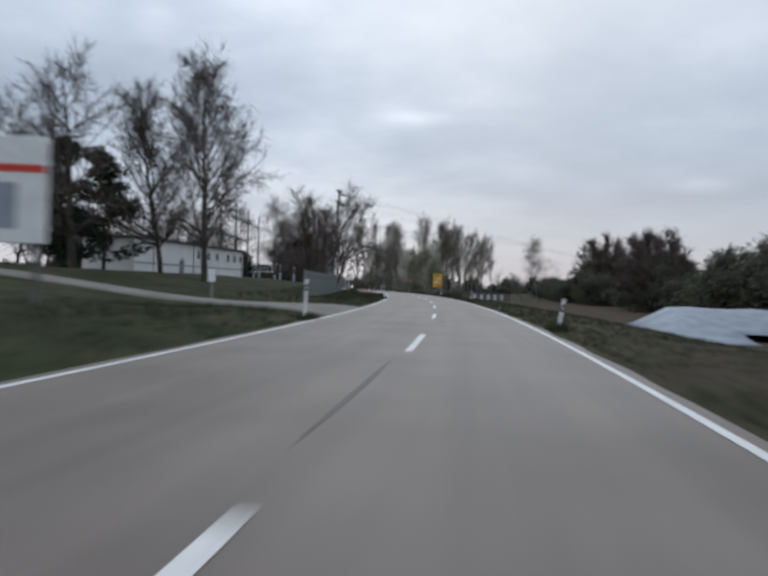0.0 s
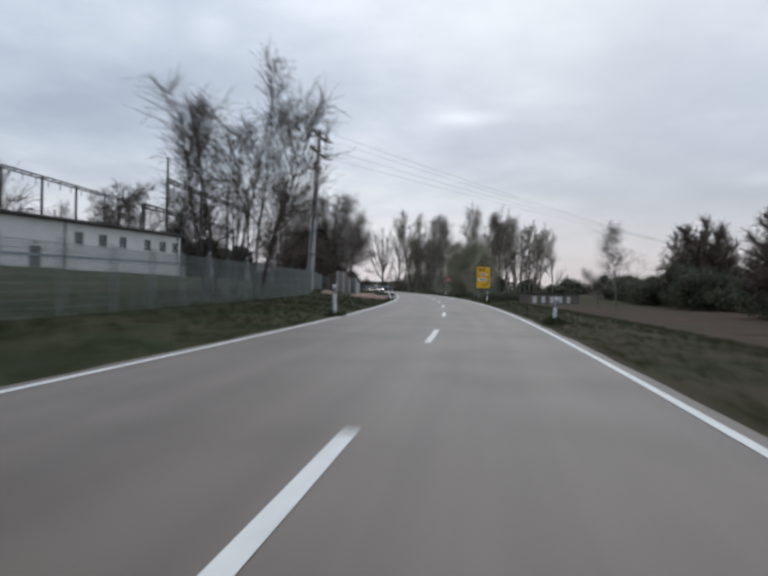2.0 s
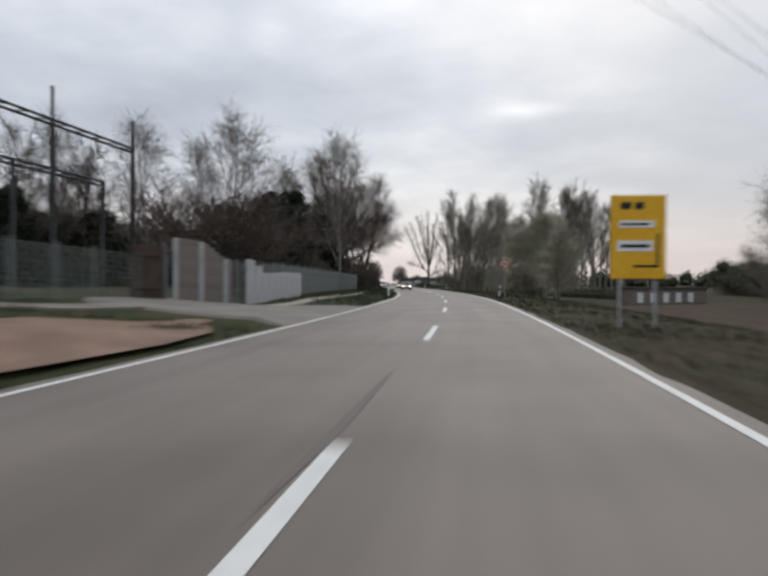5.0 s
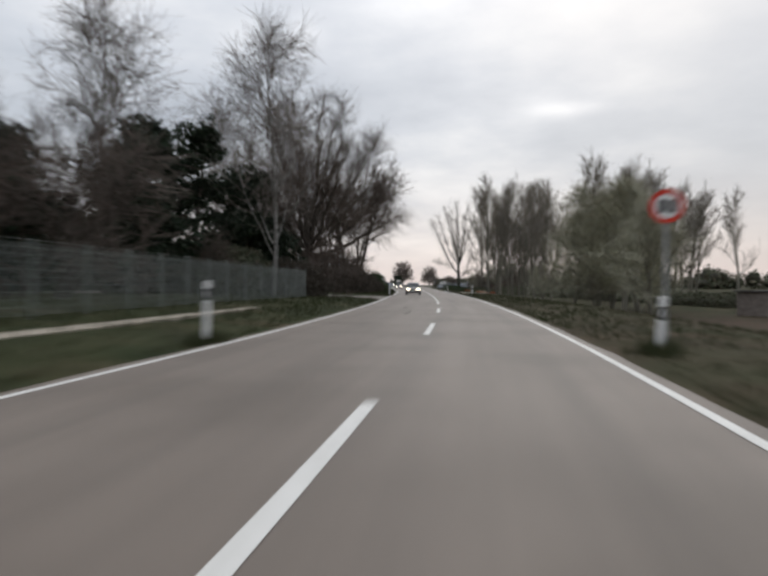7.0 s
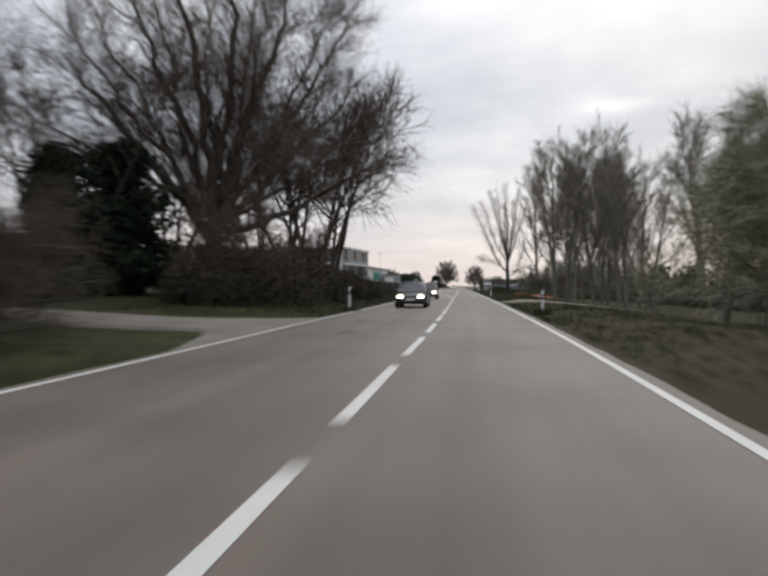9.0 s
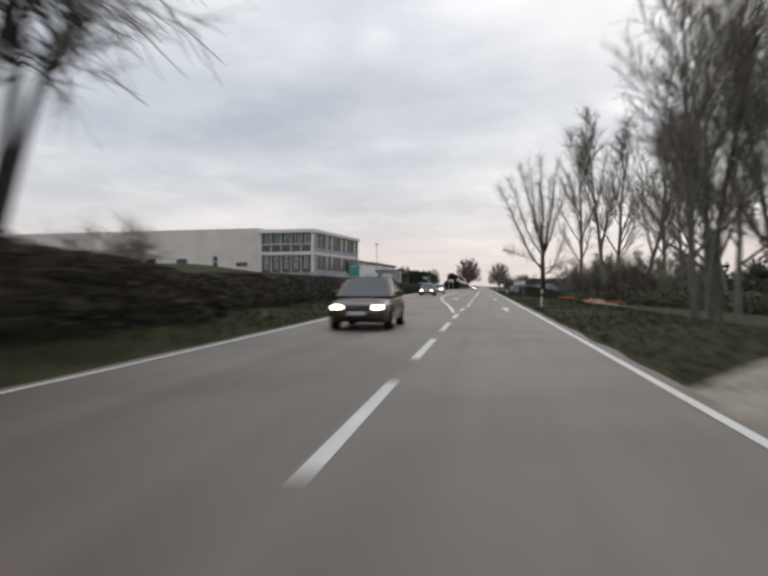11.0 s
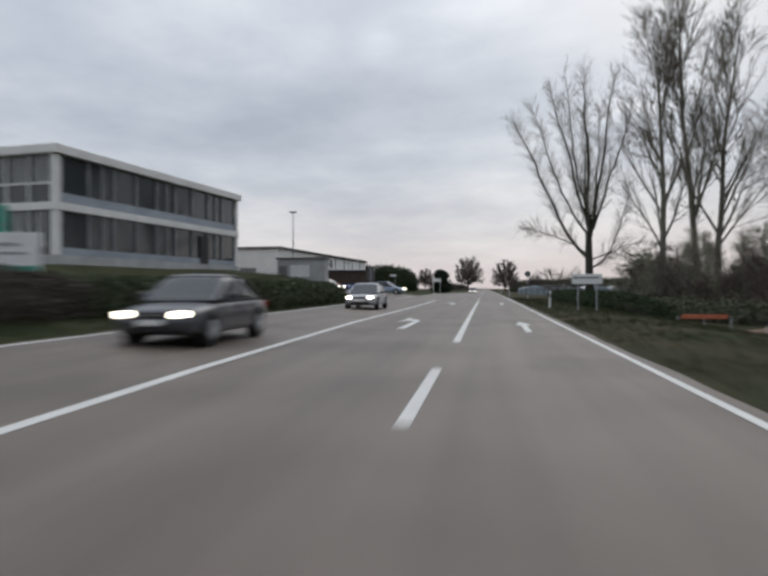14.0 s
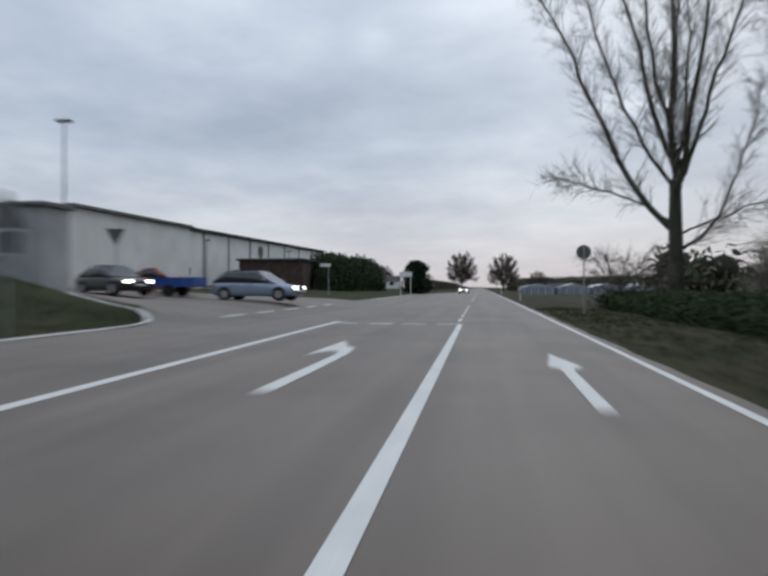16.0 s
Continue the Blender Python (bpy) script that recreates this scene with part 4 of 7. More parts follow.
hedge("bramble_hedge", "wild dark bramble and shrub hedge at the fence's end", 187, 192.5, -12.5, 5, 3.2, M_LEAF_BROWN, 3, 2200, 0.06)
hedge("bramble_hedge", "wild dark hedge of brambles below the oak", 209, 246, lambda s: np.interp(s, [209, 214, 246], [-13, -11.5, -11.0]), 6, 3.6, M_LEAF_BROWN, 4, 1500, 0.065, taper=lambda s: float(np.interp(s, [204, 215, 232, 246], [3.2, 2.9, 2.2, 1.3])))
hedge("brown_hedge", "brown leafless hedge on the bank below the works", 244, 308, lambda s: np.interp(s, [244, 262, 280, 308], [-10.5, -10.5, -11.6, -12.4]), 3.0, 1.25, M_LEAF_BROWN, 5, 1100, 0.055)
hedge("thicket", "tall dark thicket of shrubs before the side road", 181, 194, -20, 11, 3.8, M_LEAF_WOOD, 13, 1300, 0.10, core=0.4)
hedge("thicket", "tall dark thicket of shrubs behind the side road", 206, 222, -30, 20, 3.6, M_LEAF_WOOD, 14, 1400, 0.11, core=0.4)
hedge("far_hedge", "dark evergreen belt behind the substation yard", 120, 214, lambda s: np.interp(s, [120, 214], [-60, -40]), 9, 8.5, M_LEAF_DARK, 15, 500, 0.16)
hedge("green_hedge", "clipped dark green hedge beside the road", 305, 338, lambda s: float(np.interp(s, [305, 320, 338], [-11.8, -11.1, -11.4])), 2.4, 1.2, M_LEAF_HEDGE, 6, 1600, 0.055)
hedge("undergrowth", "dark green undergrowth below the poplars", 340, 391, lambda s: np.interp(s, [340, 391], [20, 17.5]), 7, 1.7, M_LEAF_WOOD, 7, 500, 0.11)
hedge("undergrowth", "dark green undergrowth below the field poplars", 232, 336, lambda s: np.interp(s, [232, 262, 300, 336], [46, 32, 29, 24]), 6, 2.1, M_LEAF_WOOD, 8, 300, 0.13)
hedge("undergrowth", "low dark green brambles along the verge before the junction", 337, 387, lambda s: np.interp(s, [337, 365, 387], [10.5, 11.2, 12.2]), 6.5, 1.5, M_LEAF_DARK, 17, 1100, 0.07)
hedge("far_hedge", "dark hedge line across the far field", 336, 420, lambda s: np.interp(s, [336, 420], [48, 70]), 8, 3.0, M_LEAF_DARK, 9, 90, 0.2)
hedge("far_hedge", "dark tree belt behind the pale greenhouses", 560, 760, lambda s: float(np.interp(s, [560, 760], [110, 20])), 12, 8.0, M_LEAF_WOOD, 10, 70, 0.3)
hedge("thicket", "dark evergreen thicket beside the timber shed", 411, 438, lambda s: float(np.interp(s, [411, 438], [-20.5, -17.0])), 4.5, 4.7, M_LEAF_DARK, 19, 420, 0.12)
hedge("far_hedge", "dark hedge beside the straight road", 470, 700, -13, 4, 2.4, M_LEAF_BROWN, 12, 40, 0.2)


def bush(name, label, m, blobs, leaf, count, size, bare=None, category="shrub", scale=1.0, wide=1.0):
    ob = thing(name, label, category, m)
    v, f = leaf_cloud(sum(ord(c) for c in label), blobs, count, size)
    link_mesh("foliage", mesh_from(v, f, "foliage"), leaf, ob)
    if bare:
        add_tree_parts(ob, bare, Matrix.Diagonal((scale * wide, scale * wide, scale, 1)))
    return ob


for k, (s, u, sc) in enumerate(((216.6, 21.6, 0.90), (226.6, 21.4, 0.92), (221.6, 25.0, 0.92), (210.6, 22.6, 0.72), (231.5, 24.6, 0.88), (234.0, 20.0, 0.78))):
    bush("willow", "broad willow with thin yellow-green spring leaves", stand(s, u, 60 * k), [((0, 0, 10.2 * sc), (5.4 * sc, 5.4 * sc, 5.6 * sc)), ((0.5, -0.5, 6.0 * sc), (5.8 * sc, 5.8 * sc, 3.6 * sc))], M_LEAF_SPRING, 11000, 0.06, WILLOW, "tree", scale=sc, wide=1.3)
for k, (s, u, sc) in enumerate(((379, 9.6, 1.05), (372, 19, 1.3), (366, 25, 1.1), (368, 31, 1.5), (358, 30, 1.5), (346, 26, 1.2), (377, 20.5, 1.5), (340, 23, 1.1), (386, 24, 1.6))):
    bush("shrub", "half bare shrub with first greenish leaves", stand(s, u, 60 * k), [((0, 0, 2.2), (2.2, 2.2, 2.0))], M_LEAF_SPRING, 700, 0.06, SHRUB[k % 3], scale=sc)
for k, (s, u, sc) in enumerate(((192, -10.5, 0.8), (198, -14, 1.0), (212, -10.5, 0.7), (220, -11.5, 0.8), (240, -10, 0.6), (181, -17, 1.1), (196, -19, 1.4), (168, -58, 1.7), (178, -62, 1.9), (160, -66, 1.8), (186, -54, 1.9), (150, -22, 1.7), (190, -48, 2.2), (154, -18, 1.9), (158, -25, 2.3), (164, -19, 2.0), (172, -24, 1.6), (180, -70, 2.4), (196, -66, 2.6), (100, -44, 2.2), (88, -50, 2.4), (200, -56, 2.6), (213, -13, 1.3), (218, -14, 1.4), (226, -12, 1.2), (232, -13, 1.2))):
    plant("shrub", "bare reddish-brown shrub by the verge", SHRUB[k % 3], stand(s, u, 50 * k), sc, "shrub", group="bare shrubs")


def pine(m, seed, h, label):
    rng = random.Random(seed)
    ob = thing("pine", label, "tree", m)
    trunk = limb(rng, Vector((0, 0, -0.2)), Vector((0.02, 0, 1)), h, 0.24, 0.05, 10, 0.03, 0.02)
    arms, blobs = [trunk], []
    for k in range(16):
        f = 0.12 + 0.86 * k / 15
        p = trunk[min(9, int(f * 10))][0]
        a = rng.uniform(0, 2 * math.pi)
        ln = h * 0.30 * (1.15 - 0.8 * f) * rng.uniform(0.8, 1.3)
        br = limb(rng, p, Vector((math.cos(a), math.sin(a), 0.25)), ln, 0.06, 0.02, 4, 0.08, 0.03)
        arms.append(br)
        for q in (1, 2, 3, 4):
            c = br[q][0]
            blobs.append(((c.x + rng.uniform(-.3, .3), c.y + rng.uniform(-.3, .3), c.z + 0.25), (1.25 * rng.uniform(0.7, 1.2), 1.25 * rng.uniform(0.7, 1.2), 0.75)))
    tip = trunk[-1][0]
    blobs.append(((tip.x, tip.y, tip.z), (0.8, 0.8, 0.9)))
    link_mesh("trunk", mesh_from(*tubes(arms, 6), "trunk"), M_BARK, ob)
    v, f = leaf_cloud(seed, blobs, 9500, 0.19)
    link_mesh("needles", mesh_from(v, f, "needles"), M_NEEDLE, ob)
    return ob


for k, (s, u, h) in enumerate(((187, -20, 13.5), (191, -24, 12.5), (183, -23, 12.0), (194, -17, 10.5), (178, -20, 10.0), (200, -21, 11), (170, -24, 9))):
    tagged(pine(stand(s, u, 70 * k), 200 + k, h, "dark green pine with a broad clumped crown"), group="pines behind the fence")
for k, (s, u, h) in enumerate(((140, -52, 9.5), (152, -48, 8.0), (163, -45, 10.0), (174, -41, 9.0), (190, -36, 9.0))):
    tagged(pine(stand(s, u, 70 * k), 260 + k, h, "small dark spruce behind the substation yard"), group="spruces behind the substation")
for k, (s, u, h) in enumerate(((217, -19.5, 9.0), (221, -23.5, 9.5), (213, -22, 8.0))):
    tagged(pine(stand(s, u, 50 * k), 280 + k, h, "dark bushy evergreen beside the oak"), group="evergreens by the oak")
pine(stand(430, -9.6), 230, 4.4, "small dark columnar conifer beside the road")
pine(put(-16.9, 77.6), 240, 13, "dark evergreen tree behind the grass bank")
pine(put(-20.5, 74.0), 241, 14, "dark evergreen tree on the grass bank")


def woods(name, label, places, leaf, seed, count, size):
    """A far wood: overlapping rounded clumps of leaves, of uneven height, over dark blobs that stand for the shade
    within.
    """
    rng = random.Random(seed)
    ob = thing(name, label, "wood", kind="stuff")
    blobs = []
    for (s, u, r, h) in places:
        x, y = spot(s, u)
        z = gz(s, u)
        blobs.append(((x, y, z + h * 0.35), (r, r, h * 0.45)))
        for _ in range(4):
            q = r * rng.uniform(0.3, 0.55)
            blobs.append(((x + rng.uniform(-r, r) * 0.8, y + rng.uniform(-r, r) * 0.8, z + h * rng.uniform(0.5, 0.85)), (q, q, q * 0.9)))
    v, f = leaf_cloud(seed, blobs, count, size)
    link_mesh("leaves", mesh_from(v, f, "leaves"), leaf, ob)
    # smaller blob in each clump, its dark colour painting the shade between leaves
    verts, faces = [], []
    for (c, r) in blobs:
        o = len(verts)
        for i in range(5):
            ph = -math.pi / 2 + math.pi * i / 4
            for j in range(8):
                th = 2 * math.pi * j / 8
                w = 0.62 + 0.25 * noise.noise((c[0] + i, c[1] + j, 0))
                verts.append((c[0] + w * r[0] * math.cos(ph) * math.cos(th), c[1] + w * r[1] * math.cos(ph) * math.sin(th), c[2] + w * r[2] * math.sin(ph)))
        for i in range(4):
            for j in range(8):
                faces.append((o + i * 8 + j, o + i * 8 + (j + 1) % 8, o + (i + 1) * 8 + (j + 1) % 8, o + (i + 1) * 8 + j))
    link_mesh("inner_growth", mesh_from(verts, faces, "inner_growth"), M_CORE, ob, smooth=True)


_r = random.Random(5)
woods("field_wood", "dark green scrub wood beyond the brown field", [(150 + 9 * k + _r.uniform(-3, 3), 62 + 5.0 * math.sin(k * 1.3) + 2.2 * k, _r.uniform(6, 9), _r.uniform(6.5, 10)) for k in range(-8, 17)], M_LEAF_WOOD, 15, 150000, 0.22)
for k, (s, u, sc) in enumerate(((198, 74.4, 1.7), (205, 80, 1.5), (140, 55, 1.35), (132, 52, 1.3), (112, 66, 1.25), (146, 62, 1.05), (150, 68, 0.95), (128, 78, 1.35), (100, 70, 1.3), (175, 82, 1.1), (92, 60, 1.15), (160, 74, 1.0), (190, 90, 1.0), (205, 96, 1.1), (222, 98, 1.0), (240, 104, 1.1), (120, 60, 1.0))):
    plant("round_tree", "bare tree standing above the scrub wood", ROUND, stand(s, u, 33 * k), sc, group="trees in the field wood")
woods("horizon_wood", "dark line of distant woods on the horizon", [(520 + 6 * k, 60 + 26 * k + _r.uniform(-6, 6), 16, _r.uniform(8, 13)) for k in range(24)] + [(560 + 5 * k, -60 - 22 * k, 15, _r.uniform(8, 13)) for k in range(16)], M_LEAF_WOOD, 16, 30000, 1.2)

# ---------------------------------------------------------------- side roads
def lane_strip(name, pts, widths, z, mat, label):
    """A strip of road through lane places (s, u), lying on the ground."""
    verts, faces = [], []
    P = [Vector(spot(s, u)) for s, u in pts]
    for k, p in enumerate(P):
        d = (P[min(k + 1, len(P) - 1)] - P[max(k - 1, 0)]).normalized()
        nrm = Vector((d.y, -d.x))
        for c, w_, dz in ((0, -0.51, -0.6), (1, -0.485, 0.0), (2, -0.25, 0.0), (3, 0.0, 0.0), (4, 0.25, 0.0), (5, 0.485, 0.0), (6, 0.51, -0.6)):
            q = p + nrm * widths[k] * w_
            s, u = along(q.x, q.y)
            off = smooth01((abs(u[0] - (left_edge(s[0]) if u[0] < 0 else right_edge(s[0]))) - 0.35) / 0.8) if not left_edge(s[0]) < u[0] < right_edge(s[0]) else 0.0
            dz = dz - 0.05 * float(left_edge(s[0]) - 0.3 < u[0] < right_edge(s[0]) + 0.3)
            verts.append((q.x, q.y, (gz(s[0], u[0]) + z) * float(off) + (float(road_z(s[0], u[0])) - 0.03) * (1 - float(off)) + dz))
    for k in range(len(P) - 1):
        for c in range(6):
            o = k * 7 + c
            faces.append((o, o + 1, o + 8, o + 7))
    ob = link_mesh(name, mesh_from(verts, faces, name), mat)
    return tagged(ob, label, "road", kind="structure")


def fine(pts, widths, step=1.5):
    out, w = [], []
    for (a, b), (wa, wb) in zip(zip(pts, pts[1:]), zip(widths, widths[1:])):
        n = max(1, int(math.hypot(b[0] - a[0], b[1] - a[1]) / step))
        for k in range(n):
            f = k / n
            out.append((a[0] + (b[0] - a[0]) * f, a[1] + (b[1] - a[1]) * f)), w.append(wa + (wb - wa) * f)
    return out + [pts[-1]], w + [widths[-1]]


def apron(name, rows, z, mat, label):
    """A paved mouth beside the road: rows (u, nearer s, farther s), with edges running down into the grass."""
    us = np.array(sorted(set(np.concatenate([np.linspace(a[0], b[0], max(2, int(abs(b[0] - a[0]) / 0.7) + 1)) for a, b in zip(rows, rows[1:])]))))[::-1]
    ru = [r[0] for r in rows][::-1]
    verts, faces = [], []
    for u in us:
        s0, s1 = float(np.interp(u, ru, [r[1] for r in rows][::-1])), float(np.interp(u, ru, [r[2] for r in rows][::-1]))
        wob = 0.12 * noise.noise((u * 0.9, s0, 3.0))
        for a, drop in ((s0 - 0.5 + wob, 0.32), (s0 + wob, 0.0), (s0 * 0.67 + s1 * 0.33, 0.0), (s0 * 0.33 + s1 * 0.67, 0.0), (s1 - wob, 0.0), (s1 + 0.5 - wob, 0.32)):
            x, y = spot(a, u)
            f = float(smooth01((left_edge(a) - 0.25 - u) / 0.8))
            verts.append((x, y, (gz(a, u) + z) * f + (float(road_z(a, u)) - (0.012 if u < left_edge(a) - 0.05 else 0.05)) * (1 - f) - drop))
    for k in range(len(us) - 1):
        for c in range(5):
            o = k * 6 + c
            faces.append((o, o + 1, o + 7, o + 6))
    return tagged(link_mesh(name, mesh_from(verts, faces, name), mat), label, "road", kind="structure")


apron("driveway", [(-5.05, 26.4, 38.7), (-5.3, 26.6, 38.6), (-6.4, 27.6, 38.0), (-8.4, 30.4, 37.7), (-10.2, 32.1, 37.7), (-14, 34.1, 37.9), (-40, 35.2, 38.8)], 0.10, M_TRACK, "pale asphalt driveway up to the substation")
apron("side_road", [(-5.55, 191.0, 206.3), (-5.85, 191.5, 206), (-6.6, 195.0, 203.6), (-7.3, 196.8, 202.6), (-9.4, 197.4, 202.2), (-12, 197.8, 202), (-45, 200, 204)], 0.10, M_TRACK, "pale asphalt side road below the oak")
lane_strip("junction_road", *fine([(364, -8.6), (364, -12), (364, -18), (365, -90)], [34, 22, 15, 12]), 0.085, M_ASPHALT, "asphalt side road at the junction")
lane_strip("field_path", *fine([(232, 2.7), (229.4, 6), (228, 10), (227.2, 13)], [9, 4.5, 3.5, 3]), 0.09, M_GRAVEL, "pale gravel field path")
apron("yard_entrance", [(-5.05, 114.6, 132), (-5.3, 115, 131.5), (-7, 117.5, 128.5), (-9.5, 118.5, 126.5), (-14, 119.5, 125.0)], 0.10, M_TRACK, "pale asphalt yard entrance beside the road")
lane_strip("fence_path", *fine([(103, -11.2), (108, -12.2), (113, -12.6), (119, -12.0)], [0.8, 0.9, 1.0, 1.2]), 0.09, M_TRACK, "pale footpath along the foot of the fence")
lane_strip("worn_verge", *fine([(120, -9.2), (150, -8.6), (164, -8.8)], [0.9, 0.8, 0.5]), 0.08, M_GRAVEL, "pale worn strip along the verge")
for k in range(14):  # edge line curling into the junction
    a0, a1 = k / 14 * 1.45, (k + 1) / 14 * 1.45
    c = (346.5, -15.4)
    p, q = [(c[0] + 6.5 * math.sin(a), c[1] + 6.5 * math.cos(a)) for a in (a0, a1)]
    vs = []
    for (s, u), a in ((p, a0), (q, a1)):
        for r in (0, 0.16):
            x, y = spot(s - r * math.sin(a), u - r * math.cos(a))
            vs.append((x, y, max(gz(s, u) + 0.1, float(road_z(s, u)) + 0.012)))
    marking("edge_line", mesh_from(vs, [(0, 1, 3, 2)], "edge_line"))
marking("edge_line", ribbon("edge_line", 338, 346.5, left_edge, lambda s: left_edge(s) + 0.16, 0.012, M_PAINT))

# reddish bare earth beside the power pole
def mound(name, label, m, rx, ry, h, mat, seed):
    verts, faces = [(0, 0, h)], []
    R, A = 7, 22
    for i in range(1, R + 1):
        f = i / R
        for j in range(A):
            a = 2 * math.pi * j / A
            w = 1 + 0.22 * noise.noise((math.cos(a) * 1.3, math.sin(a) * 1.3, seed))
            z = h * (1 - smooth01(f)) * (1 + 0.35 * noise.noise((f * 3, a * 1.5, seed))) - 0.12 * f
            verts.append((rx * f * w * math.cos(a), ry * f * w * math.sin(a), z))
    for j in range(A):
        faces.append((0, 1 + j, 1 + (j + 1) % A))
    for i in range(R - 1):
        for j in range(A):
            o, p = 1 + i * A, 1 + (i + 1) * A
            faces.append((o + j, p + j, p + (j + 1) % A, o + (j + 1) % A))
    ob = link_mesh(name, mesh_from(verts, faces, name), mat, smooth=True)
    ob.matrix_basis = m
    return tagged(ob, label, "earth mound")


mound("earth_mound", "low mound of reddish bare earth on the verge", stand(105.0, -8.3), 2.5, 10.5, 0.42, M_SOIL, 2.0)
mound("earth_mound", "low mound of reddish bare earth by the pole", stand(103, -11.6), 1.5, 4.5, 0.28, M_SOIL, 3.0)
mound("soil_heap", "brown heap of soil and brush below the poplars", stand(326, 16.5), 4.0, 8.0, 0.8, M_SOIL, 5.0)

# ---------------------------------------------------------------- marker posts and signs
def marker_post(m, label):
    ob = thing("marker_post", label, "road post", m, group="marker posts along the road")
    bm = bmesh.new()
    prof = [(-0.06, -0.05), (0.06, -0.05), (0.035, 0.06), (-0.035, 0.06)]
    for z0, z1 in ((-0.5, 0.62),):
        lo = [bm.verts.new((a, b, z0)) for a, b in prof]
        hi = [bm.verts.new((a, b, z1)) for a, b in prof]
        for k in range(4):
            bm.faces.new((lo[k], lo[(k + 1) % 4], hi[(k + 1) % 4], hi[k]))
        bm.faces.new(hi)
    part("shaft", bm, M_WHITE, ob)

    def block(z0, z1, slope, grow_by=0.0):
        bm = bmesh.new()
        lo = [bm.verts.new((a * (1 + grow_by), b * (1 + grow_by), z0 + slope * a)) for a, b in prof]
        hi = [bm.verts.new((a * (1 + grow_by), b * (1 + grow_by), z1 + slope * a)) for a, b in prof]
        for k in range(4):
            bm.faces.new((lo[k], lo[(k + 1) % 4], hi[(k + 1) % 4], hi[k]))
        bm.faces.new(hi), bm.faces.new(lo[::-1])
        return bm

    part("black_band", block(0.64, 0.86, 0.4, 0.03), M_BLACK, ob, "slanted black band")
    part("cap", block(0.86, 1.03, 0.4), M_WHITE, ob)
    part("reflector", box(-0.025, 0.025, -0.066, -0.051, 0.67, 0.82, 0.004), M_REFLECTOR, ob, "small pale reflector")
    return ob


first = None
for s, u, tilt, *base in ((22.7, -5.5, 2, 0.36), (21.6, 2.95, 8), (66.6, -5.4, -2, 0.27), (65.1, 3.1, 4), (99.5, 3.15, 4), (103, -5.6, -12, 0.36), (148.9, 3.1, 5), (150.4, -5.6, 1, 0.27), (212.3, -6.0, 1, 0.17), (209.1, 3.05, 1), (271.1, -7.4, 0, 0.5), (330.8, 3.9, 2), (334.8, -9.7, 1, 0.5), (262, 3.3, 2), (395, 3.6, 1), (450, 3.5, 0), (-10, 2.9, 1)):
    m = stand(s, u, 0, base[0] - gz(s, u) if base else 0.0) @ pose(0, 0, 0, 0, tilt, 0)
    if first is None:
        first = marker_post(m, "white plastic marker post with a black band")
    else:
        copy_thing(first, m)


def board_sign(name, label, m, w, z0, z1, face, posts, depth=0.05, legs=M_STEEL, bars=(), category="road sign"):
    ob = thing(name, label, category, m)
    part("board", box(-w / 2, w / 2, -depth / 2, depth / 2, z0, z1, 0.015), face, ob)
    for px in posts:
        part("post", cyl(0.045, 0.045, -0.3, z1 - 0.1, 10, px, depth / 2 + 0.05), legs, ob)
    for (bx0, bx1, bz0, bz1, mat) in bars:
        part("panel", box(bx0, bx1, -depth / 2 - 0.012, -depth / 2 - 0.002, bz0, bz1), mat, ob)
    return ob


# yellow advance direction sign with bars for its lettering
board_sign("direction_sign", "large yellow advance direction sign on two steel posts", stand(116.5, 4.65, 3), 1.55, 1.35, 3.75, M_YELLOW, (-0.5, 0.5), bars=(
    (-0.5, -0.2, 3.35, 3.55, M_BLACK), (-0.1, 0.15, 3.35, 3.55, M_BLACK), (-0.55, 0.45, 2.82, 3.02, M_WHITE), (-0.6, 0.40, 2.14, 2.45, M_WHITE),
    (0.50, 0.57, 1.75, 2.65, M_BLACK), (-0.15, 0.57, 1.68, 1.75, M_BLACK), (-0.5, 0.3, 2.88, 2.95, M_BLACK), (-0.5, 0.3, 2.24, 2.34, M_BLACK)))
# white place sign near the junction
board_sign("place_sign", "white place sign with dark lettering on two posts", stand(327.6, 5.7, 4), 1.72, 1.50, 2.08, M_WHITE, (-0.5, 0.55), legs=M_STEEL, bars=(
    (-0.72, -0.55, 1.80, 1.92, M_BLACK), (-0.45, 0.65, 1.82, 1.90, M_STEEL_DARK)))


def round_sign(m, label, ring, face, height, r=0.3):
    ob = thing("round_sign", label, "road sign", m)
    part("post", cyl(0.035, 0.035, -0.3, height + 0.25, 10), M_STEEL, ob)
    bm = bmesh.new()
    bmesh.ops.create_cone(bm, cap_ends=True, segments=28, radius1=r, radius2=r, depth=0.02, matrix=Matrix.Translation((0, -0.06, height)) @ Matrix.Rotation(math.pi / 2, 4, "X"))
    part("disc", bm, face, ob)
    bm = bmesh.new()
    n = 28
    inner, outer = [], []
    for k in range(n):
        a = 2 * math.pi * k / n
        inner.append(bm.verts.new((r * 0.72 * math.cos(a), -0.078, height + r * 0.72 * math.sin(a))))
        outer.append(bm.verts.new((r * math.cos(a), -0.078, height + r * math.sin(a))))
    for k in range(n):
        bm.faces.new((inner[k], inner[(k + 1) % n], outer[(k + 1) % n], outer[k]))
    part("ring", bm, ring, ob, "red rim")
    return ob


